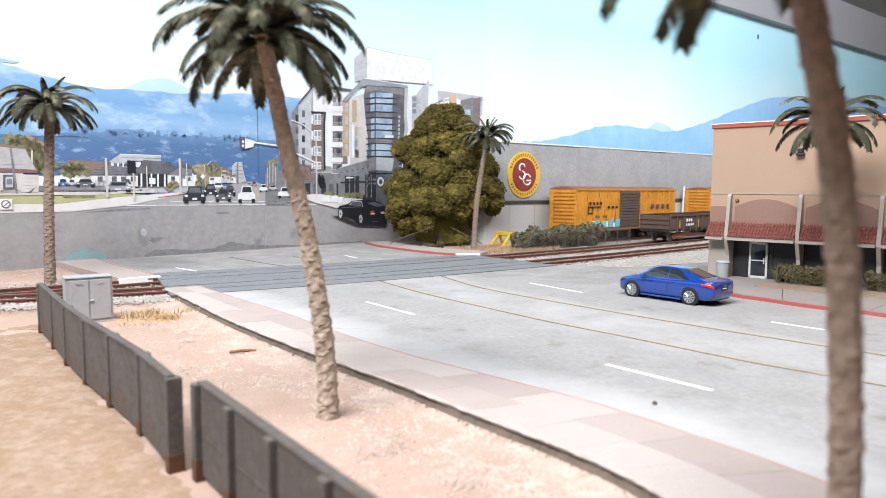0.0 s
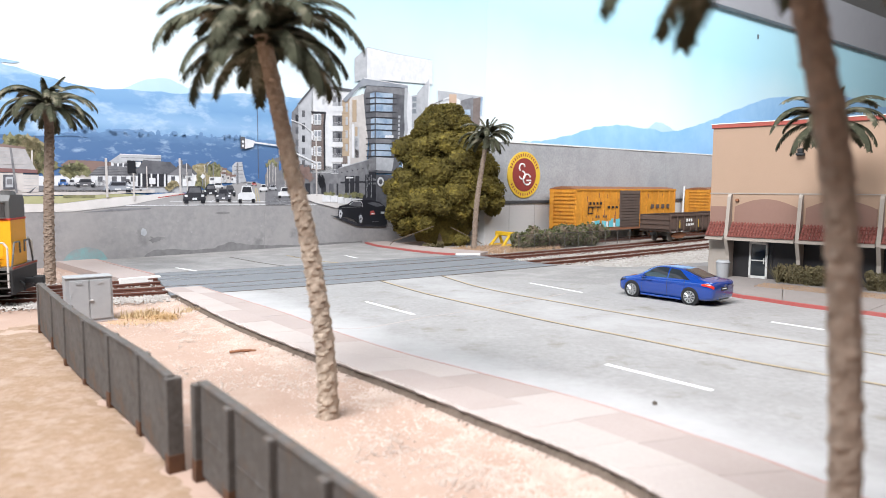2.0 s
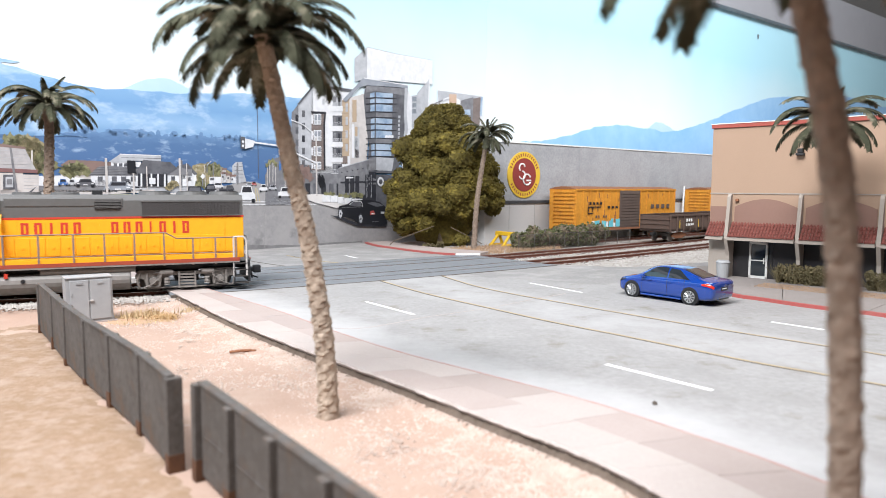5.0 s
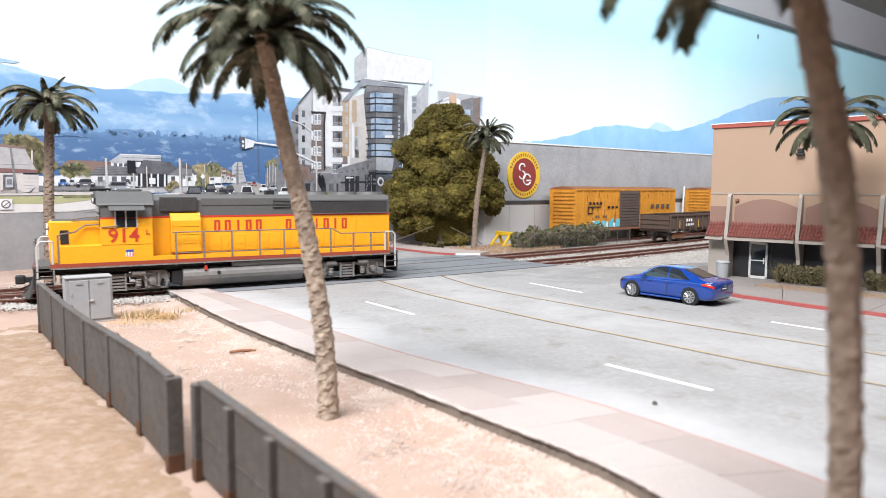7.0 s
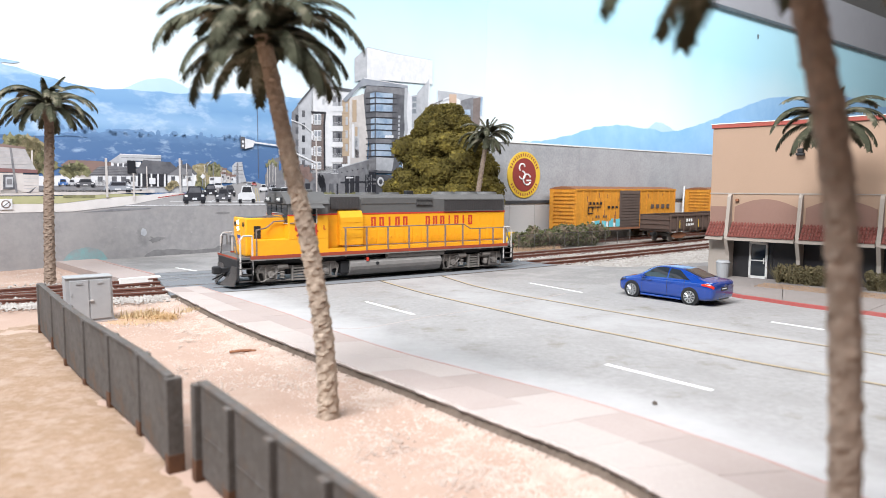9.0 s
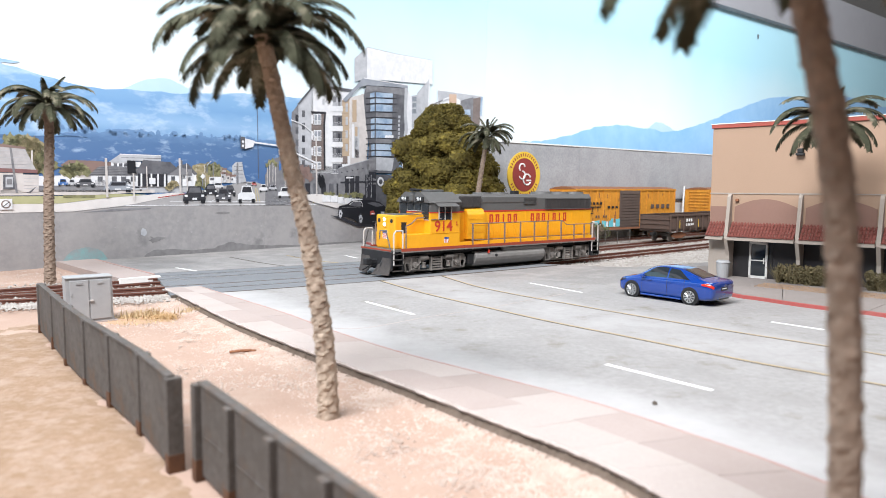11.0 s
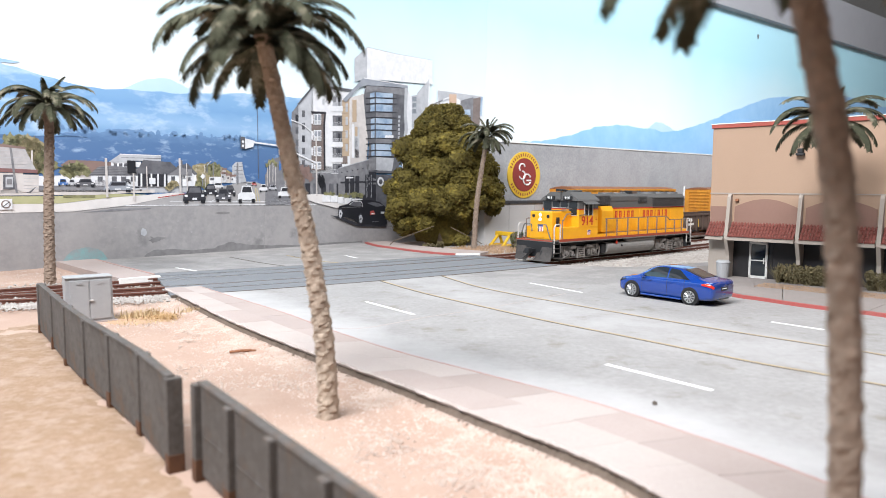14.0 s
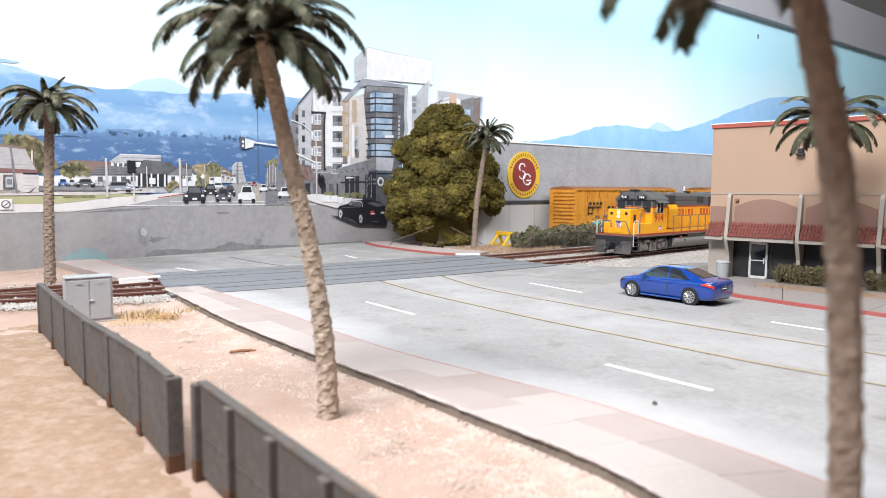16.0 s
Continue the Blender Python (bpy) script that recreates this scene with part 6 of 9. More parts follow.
    pr("printed_pane", [(14.48, 7.27), (16.2, 7.33), (16.2, 7.7), (14.48, 7.73)], 13, "glass")
    pr("printed_pane", [(13.98, 7.2), (14.31, 7.26), (14.32, 7.71), (13.98, 7.61)], 13, "glass")
    pr("printed_ledge", [(13.37, 7.12), (14.23, 7.23), (16.79, 7.25), (16.79, 7.32), (14.23, 7.29), (13.37, 7.2)], 14, "dark")
    pr("printed_blind", [(15.5, 8.85), (16.44, 8.9), (16.44, 9.13), (15.5, 9.07)], 14, "white")
    pr("printed_concrete", [(14.47, 6.07), (14.52, 7.2), (16.5, 7.14), (16.28, 6.03)], 13, "pale")
    pr("printed_concrete", [(13.45, 6.05), (13.7, 7.08), (14.48, 7.2), (14.47, 6.07)], 13, "grey")
    pr("printed_bar", [(17.02, 10.63), (17.24, 10.64), (17.24, 10.89), (17.02, 10.87)], 14, "pale")
    pr("printed_bar", [(17.0, 10.27), (17.22, 10.28), (17.22, 10.53), (17.0, 10.51)], 14, "pale")
    pr("printed_bar", [(16.99, 9.91), (17.21, 9.92), (17.21, 10.17), (16.99, 10.15)], 14, "pale")
    pr("printed_bar", [(16.98, 9.55), (17.2, 9.56), (17.2, 9.81), (16.98, 9.79)], 14, "pale")
    pr("printed_bar", [(16.97, 9.19), (17.19, 9.2), (17.19, 9.45), (16.97, 9.43)], 14, "pale")
    pr("printed_bar", [(16.96, 8.83), (17.18, 8.84), (17.18, 9.09), (16.96, 9.07)], 14, "pale")
    # ground floor
    rect("printed_shopfront", 12.6, 2.9, 19.0, 5.7, 8, "mid")
    pr("printed_shopfront", [(12.32, 3.44), (14.46, 3.42), (14.47, 5.96), (12.34, 5.91)], 12, "dark")
    pr("printed_facade", [(10.49, 4.0), (10.51, 6.14), (13.65, 6.95), (13.65, 5.5), (14.47, 5.32), (14.47, 4.87), (13.64, 4.86), (13.64, 3.99)], 13, "grey")
    line("printed_edge", (10.51, 6.14), (13.65, 6.95), 0.05, 14, "pale")
    pr("printed_window", [(11.16, 4.15), (11.54, 4.15), (11.56, 5.54), (11.17, 5.54)], 14, "dark")
    pr("printed_window", [(11.68, 4.15), (12.11, 4.15), (12.12, 5.55), (11.69, 5.55)], 14, "dark")
    pr("printed_window", [(12.23, 4.15), (12.63, 4.15), (12.64, 5.56), (12.24, 5.55)], 14, "dark")
    pr("printed_window", [(13.27, 3.75), (13.63, 3.75), (13.65, 5.69), (13.28, 5.68)], 14, "dark")
    line("printed_mullion", (13.46, 5.68), (13.45, 3.75), 0.03, 15, "pale")
    pr("printed_window", [(13.76, 3.75), (14.09, 3.75), (14.1, 5.7), (13.77, 5.69)], 14, "dark")
    line("printed_mullion", (13.93, 5.69), (13.92, 3.75), 0.03, 15, "pale")
    pr("printed_awning", [(10.69, 5.06), (14.47, 5.19), (14.47, 5.03), (10.69, 4.93)], 15, "dark")
    pr("printed_bars", [(11.26, 5.34), (12.0, 5.35), (12.0, 5.47), (11.26, 5.46)], 15, "white")
    pr("printed_lamp", [(10.79, 5.76), (10.88, 5.76), (10.89, 5.89), (10.79, 5.88)], 15, "dark")
    pr("printed_lamp", [(11.33, 5.85), (11.42, 5.85), (11.42, 5.97), (11.33, 5.97)], 15, "dark")
    pr("printed_lamp", [(11.87, 5.94), (11.97, 5.94), (11.97, 6.06), (11.87, 6.06)], 15, "dark")
    pr("printed_lamp", [(12.42, 6.03), (12.52, 6.03), (12.52, 6.15), (12.42, 6.15)], 15, "dark")
    pr("printed_lamp", [(12.98, 6.12), (13.08, 6.12), (13.08, 6.24), (12.98, 6.24)], 15, "dark")
    blob("printed_disc", 14.95, 5.1, 0.36, 0.4, 16, "white", 18, 0.03)
    blob("printed_disc", 14.95, 5.1, 0.2, 0.22, 17, "mid", 14, 0.03)
    pr("printed_pavement", [(6.36, 3.94), (8.28, 4.08), (10.67, 3.92), (12.62, 3.21), (10.28, 2.93), (8.18, 3.41)], 12, "kerb")
    pr("printed_planter", [(8.9, 3.44), (9.67, 3.43), (9.68, 3.96), (8.91, 3.96)], 15, "white")
    line("printed_edge", (9.68, 3.96), (9.67, 3.43), 0.03, 16, "pale")
    pr("printed_planter", [(9.69, 3.4), (10.38, 3.39), (10.39, 3.92), (9.7, 3.93)], 15, "white")
    line("printed_edge", (10.39, 3.92), (10.38, 3.39), 0.03, 16, "pale")
    pr("printed_planter", [(10.44, 3.28), (11.03, 3.27), (11.04, 3.83), (10.45, 3.83)], 15, "white")
    line("printed_edge", (11.04, 3.83), (11.03, 3.27), 0.03, 16, "pale")
    pr("printed_planter", [(10.95, 3.24), (11.81, 3.23), (11.81, 3.73), (10.96, 3.74)], 15, "white")
    line("printed_edge", (11.81, 3.73), (11.81, 3.23), 0.03, 16, "pale")
    pr("printed_planter", [(11.73, 3.17), (12.96, 3.15), (12.96, 3.66), (11.73, 3.67)], 15, "white")
    line("printed_edge", (12.96, 3.66), (12.96, 3.15), 0.03, 16, "pale")
    blob("printed_shrub", 9.28, 4.05, 0.3, 0.2, 14, "tree", 18, 0.5)
    blob("printed_shrub", 9.83, 4.03, 0.3, 0.2, 14, "tree", 18, 0.5)
    blob("printed_shrub", 10.67, 3.92, 0.25, 0.2, 14, "tree", 18, 0.5)
    blob("printed_shrub", 11.35, 3.89, 0.3, 0.2, 14, "tree", 18, 0.5)
    blob("printed_shrub", 12.13, 3.99, 0.5, 0.2, 14, "tree", 18, 0.5)
    blob("printed_shrub", 12.72, 3.91, 0.4, 0.2, 14, "tree", 18, 0.5)
    blob("printed_tree", 8.83, 4.83, 0.28, 0.35, 14, "black", 16, 0.4)
    blob("printed_tree", 8.66, 5.25, 0.2, 0.35, 14, "black", 16, 0.4)
    blob("printed_tree", 8.93, 5.2, 0.2, 0.35, 14, "black", 16, 0.4)
    blob("printed_tree", 7.08, 5.91, 0.3, 0.3, 12, "roof", 20, 0.6)
    blob("printed_tree", 7.51, 5.99, 0.3, 0.3, 12, "roof", 20, 0.6)
    blob("printed_tree", 7.33, 5.55, 0.3, 0.3, 12, "roof", 20, 0.6)
    blob("printed_tree", 7.77, 5.41, 0.3, 0.3, 12, "roof", 20, 0.6)
    blob("printed_tree", 7.07, 5.25, 0.3, 0.3, 12, "roof", 20, 0.6)
    # white wing behind the tree
    pr("printed_facade", [(17.16, 4.06), (17.9, 9.21), (17.99, 13.48), (18.67, 12.57), (18.68, 4.05)], 8, "white")
    pr("printed_facade", [(18.68, 4.05), (18.67, 12.73), (19.32, 12.88), (19.57, 4.05)], 8, "pale")
    pr("printed_window", [(18.74, 12.24), (19.22, 12.29), (19.22, 12.69), (18.74, 12.64)], 9, "pane")
    pr("printed_window", [(18.74, 11.72), (19.23, 11.76), (19.22, 12.16), (18.74, 12.11)], 9, "pane")
    pr("printed_window", [(18.74, 11.19), (19.23, 11.22), (19.23, 11.62), (18.74, 11.58)], 9, "pane")
    pr("printed_fin", [(19.2, 10.37), (19.32, 13.05), (20.79, 14.39), (20.61, 11.74), (19.55, 10.65)], 10, "pale")
    pr("printed_fin", [(20.61, 11.57), (20.79, 14.39), (20.89, 14.4), (20.78, 11.59)], 11, "white")
    pr("printed_block", [(20.8, 5.43), (20.78, 12.26), (21.94, 12.54), (21.93, 13.6), (28.24, 13.63), (28.22, 5.53)], 8, "white")
    pr("printed_soffit", [(22.04, 12.38), (21.98, 13.54), (28.16, 13.57), (26.86, 13.24), (24.99, 12.96), (23.69, 13.26)], 9, "pale")
    pr("printed_column", [(23.44, 12.15), (24.45, 12.24), (24.43, 13.44), (23.43, 13.34)], 10, "tan")
    pr("printed_wall", [(24.96, 10.86), (24.99, 12.91), (26.8, 13.38), (26.75, 10.99)], 10, "grey")
    pr("printed_brick", [(26.7, 10.71), (26.81, 13.26), (27.88, 13.49), (27.78, 10.79)], 10, "brick")
    pr("printed_pane", [(27.77, 11.61), (27.88, 13.49), (28.16, 13.55), (28.05, 11.73)], 11, "glass")
    pr("printed_pane", [(25.32, 11.57), (26.39, 11.65), (26.38, 12.17), (25.31, 12.08)], 11, "glass")
    line("printed_arm", (19.09, 10.28), (19.79, 11.08), 0.06, 15, "grey")
    line("printed_arm", (19.79, 11.08), (20.49, 11.73), 0.06, 15, "grey")
    line("printed_arm", (20.49, 11.73), (21.26, 12.22), 0.06, 15, "grey")
    line("printed_arm", (21.26, 12.22), (21.94, 12.5), 0.06, 15, "grey")
    line("printed_arm", (21.94, 12.5), (22.68, 12.75), 0.06, 15, "grey")
    pr("printed_lamp", [(22.56, 12.66), (22.56, 12.8), (23.31, 13.08), (23.39, 12.95)], 16, "white")


photo_apartments()


def photo_black_car():
    pr("printed_car", [(10.44, 2.85), (10.51, 3.08), (11.34, 3.22), (11.83, 3.48), (12.82, 3.58), (13.84, 3.54), (14.77, 3.39), (15.41, 3.0), (15.62, 2.59), (15.62, 1.41), (14.66, 1.31), (13.62, 1.48), (12.5, 1.52), (12.01, 1.96), (11.04, 2.19), (10.66, 2.15)], 17, "black")
    pr("printed_window", [(11.53, 3.14), (11.93, 3.4), (12.68, 3.44), (12.86, 3.04), (12.26, 3.02)], 18, "mid")
    pr("printed_window", [(13.47, 3.27), (13.94, 3.38), (14.77, 3.26), (15.2, 3.04), (14.46, 2.97)], 18, "mid")
    line("printed_edge", (11.55, 3.19), (11.95, 3.43), 0.04, 19, "white")
    line("printed_edge", (11.95, 3.43), (12.72, 3.47), 0.04, 19, "white")
    line("printed_edge", (12.72, 3.47), (12.9, 3.28), 0.04, 19, "white")
    line("printed_edge", (12.9, 3.28), (12.9, 3.0), 0.04, 19, "white")
    line("printed_edge", (10.76, 2.97), (12.62, 2.97), 0.03, 19, "grey")
    blob("printed_wheel", 10.62, 2.46, 0.24, 0.46, 19, "dark", 18, 0.02)
    blob("printed_rim", 10.62, 2.46, 0.17, 0.35, 20, "pale", 18, 0.25)
    blob("printed_hub", 10.62, 2.46, 0.06, 0.1, 21, "dark", 10, 0.1)
    blob("printed_wheel", 12.73, 1.97, 0.24, 0.46, 19, "dark", 18, 0.02)
    blob("printed_rim", 12.73, 1.97, 0.17, 0.35, 20, "pale", 18, 0.25)
    blob("printed_hub", 12.73, 1.97, 0.06, 0.1, 21, "dark", 10, 0.1)
    pr("printed_tail_light", [(13.75, 2.28), (13.79, 2.63), (14.14, 2.65), (14.33, 2.3)], 19, "red")
    pr("printed_light", [(13.87, 2.34), (14.2, 2.33), (14.2, 2.43), (13.87, 2.43)], 20, "white")
    pr("printed_plate", [(14.94, 2.35), (15.3, 2.34), (15.3, 2.53), (14.94, 2.54)], 19, "pale")
    line("printed_edge", (13.93, 1.69), (14.66, 1.69), 0.03, 19, "grey")
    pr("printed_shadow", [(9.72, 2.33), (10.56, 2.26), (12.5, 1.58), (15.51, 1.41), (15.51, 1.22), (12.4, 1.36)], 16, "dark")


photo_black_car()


# ---- tracks ----
def track(points, label, skip=None):
    root = thing("railway_track", 0, 0, 0, 0, label, "railway track", "tracks over the crossing")
    for d in (0.7175, -0.7175):
        bm = bmesh.new()
        ribbon(bm, points, d + 0.075, d - 0.075, -0.20, -0.17)
        ribbon(bm, points, d + 0.012, d - 0.012, -0.17, -0.05)
        ribbon(bm, points, d + 0.042, d - 0.042, -0.05, 0.008)
        rail = part("rail", bm, M["rail"], root, "rust-brown steel rail")
        part("rail_head", ribbon(bmesh.new(), points, d + 0.034, d - 0.034, 0.006, 0.024), M["rail_top"], rail, "shiny worn rail head")
    me = None
    travelled, last = 0.0, points[0]
    for i in range(1, len(points)):
        p = points[i]
        step = (p - last).length
        travelled += step
        if travelled >= 0.58 and not (skip and skip[0] < p.x < skip[1]):
            d = (p - last).normalized()
            if me is None:
                tie = part("tie", boxm(-0.12, 0.12, -1.3, 1.3, -0.30, -0.165), M["tie"], root)
                me = tie.data
            else:
                tie = new("tie", me)
                tie.parent = root
            place(tie, p.x, p.y, random.uniform(-0.015, 0.01), math.degrees(math.atan2(d.y, d.x)) + random.uniform(-1.2, 1.2))
            travelled = 0.0
        last = p
    return root


def fine(points, step=0.2):
    out = []
    for a, b in zip(points, points[1:]):
        n = max(1, int((b - a).length / step))
        out += [a.lerp(b, k / n) for k in range(n)]
    return out + [points[-1]]


track(fine(LINE[20:330]), "rusty main track through the level crossing", (-12.6, 5.6))
track(fine(SIDING[42:330]), "rusty second track beside the main line", (-13.6, 3.0))
track(fine(SPUR), "rusty spur track beside the warehouse wall")


# ---- locomotive ----
def handrail(parent, points, r=0.035, m="rust_rail", label=""):
    return part("handrail", tube(bmesh.new(), points, r), M[m], parent, label)


def letter_bars(parent, text, x0, x1, z0, z1, y, material, name="letter_bar", side=1):
    """Plain bars, one for each letter of a brand's name."""
    n = len(text)
    step = (x1 - x0) / n
    depth = sorted((y, y + 0.012 * side))
    for k, ch in enumerate(text):
        a, b = sorted((x0 + step * (k + 0.20), x0 + step * (k + 0.78)))
        bm = bmesh.new()
        if ch == "i":
            box(bm, (a + b) / 2 - 0.05, (a + b) / 2 + 0.05, *depth, z0, z1)
        elif ch == "o":
            for u in (a, b - 0.10):
                box(bm, u, u + 0.10, *depth, z0, z1)
            for z in (z0, z1 - 0.08):
                box(bm, a + 0.10, b - 0.10, *depth, z, z + 0.08)
        elif ch != " ":
            box(bm, a, b, *depth, z0, z1)
        if bm.verts:
            part(name, bm, material, parent)
        else:
            bm.free()


def words(name, text, size, parent, material, loc, rx, rz, label=""):
    """Raised lettering turned into a mesh."""
    cu = bpy.data.curves.new(name, "FONT")
    cu.body, cu.size, cu.extrude, cu.align_x, cu.align_y = text, size * S, 0.008 * S, "CENTER", "CENTER"
    cu.offset = 0.012 * size * S
    ob = new(name, cu)
    me = bpy.data.meshes.new_from_object(ob.evaluated_get(bpy.context.evaluated_depsgraph_get()))
    bpy.data.objects.remove(ob)
    me.materials.clear()
    me.materials.append(material)
    o = new(name, me)
    o.parent = parent
    o.matrix_basis = pose(loc[0] * S, loc[1] * S, loc[2] * S, rx, 0, rz)
    if label:
        o["label"] = label
    return o


WHEELS = []


def bogie(root, x):
    b = part("truck_bolster", boxm(x - 0.5, x + 0.5, -0.9, 0.9, 0.45, 0.95, bevel=0.05), M["black"], root, "dusty grey truck")
    arm = [(2.08, 0.80), (1.92, 0.99), (0.78, 0.99), (0.62, 0.90)]
    leg = [(2.08, 0.64), (1.74, 0.62), (1.66, 0.33), (1.08, 0.33), (1.02, 0.62), (0.76, 0.68), (0.62, 0.76)]
    for y in (-1.12, 1.12):
        s = 1 if y > 0 else -1
        rim = [(x - u, z) for u, z in arm] + [(x + u, z) for u, z in arm[::-1]] + [(x + u, z) for u, z in leg] + [(x - u, z) for u, z in leg[::-1]]
        frame_ = part("side_frame", prismm(rim, "y", *sorted((y - 0.06 * s, y + 0.08 * s))), M["truck"], b, "dusty cast side frame")
        for dx in (-1.37, 1.37):
            bm = rod(bmesh.new(), (x + dx, y, 0.53), (x + dx, y + 0.22 * s, 0.53), 0.20, 0.15, 14)
            rod(bm, (x + dx, y + 0.21 * s, 0.53), (x + dx, y + 0.25 * s, 0.53), 0.07, 0.06, 8)
            for u in (-0.25, 0.25):
                box(bm, x + dx + u - 0.045, x + dx + u + 0.045, *sorted((y, y + .17 * s)), 0.30, 0.92, bevel=0.015)
            box(bm, x + dx - 0.28, x + dx + 0.28, *sorted((y, y + .14 * s)), 0.26, 0.335)
            part("journal_box", bm, M["truck"], frame_)
            bm = bmesh.new()
            for k in range(5):
                rod(bm, (x + dx * 0.60, y + 0.12 * s, 0.36 + 0.065 * k), (x + dx * 0.60, y + 0.12 * s, 0.40 + 0.065 * k), 0.13, 0.11, 10)
            part("spring", bm, M["truck"], frame_)
            part("brake_cylinder", rod(rod(bmesh.new(), (x + dx * 0.42, y + .15 * s, 0.90), (x + dx * 0.80, y + .15 * s, 0.90), 0.12, 0.12, 12), (x + dx * 0.80, y + .15 * s, 0.90), (x + dx * 1.0, y + .15 * s, 0.86), 0.04, 0.03, 6), M["truck"], frame_, "round brake cylinder")
            part("brake_hanger", tube(bmesh.new(), [(x + dx * 1.36, y + .08 * s, 0.92), (x + dx * 1.46, y + .10 * s, 0.55), (x + dx * 1.40, y + .08 * s, 0.26)], 0.05, 6), M["truck"], frame_)
            part("sand_pipe", tube(bmesh.new(), [(x + dx * 0.72, y + .2 * s, 1.0), (x + dx * 0.78, y + .24 * s, 0.7), (x + dx * 1.02, y + .24 * s, 0.42), (x + dx * 1.34, y + .2 * s, 0.24)], 0.022, 5), M["truck"], frame_)
        bm = bmesh.new()
        for u in (-0.36, 0.30):
            box(bm, x + u, x + u + 0.07, *sorted((y, y + .22 * s)), 0.18, 0.92, bevel=0.012)
        for k in range(5):
            box(bm, x - 0.32, x + 0.32, *sorted((y, y + .18 * s)), 0.20 + 0.135 * k, 0.275 + 0.135 * k)
        part("leaf_spring", bm, M["truck"], frame_, "stacked leaf spring between hangers")
        part("brake_rod", tube(bmesh.new(), [(x - 2.0, y + .05 * s, 0.22), (x + 2.0, y + .05 * s, 0.22)], 0.03, 5), M["truck"], frame_)
    for dx in (-1.37, 1.37):
        for y in (-0.74, 0.74):
            s = 1 if y > 0 else -1
            bm = rod(bmesh.new(), (0, -0.06 * s, 0), (0, 0.06 * s, 0), 0.505, 0.50, 24)
            rod(bm, (0, -0.09 * s, 0), (0, -0.05 * s, 0), 0.54, 0.54, 24)
            rod(bm, (0, 0.05 * s, 0), (0, 0.10 * s, 0), 0.16, 0.12, 12)
            for k in range(4):
                rod(bm, (0.3 * math.cos(k * math.tau / 4), 0.05 * s, 0.3 * math.sin(k * math.tau / 4)), (0.3 * math.cos(k * math.tau / 4), 0.07 * s, 0.3 * math.sin(k * math.tau / 4)), 0.07, 0.06, 8)
            WHEELS.append((place(part("wheel", bm, M["wheel_dark"], b, "dark dusty steel wheel"), x + dx, y, 0.53), x + dx, y))


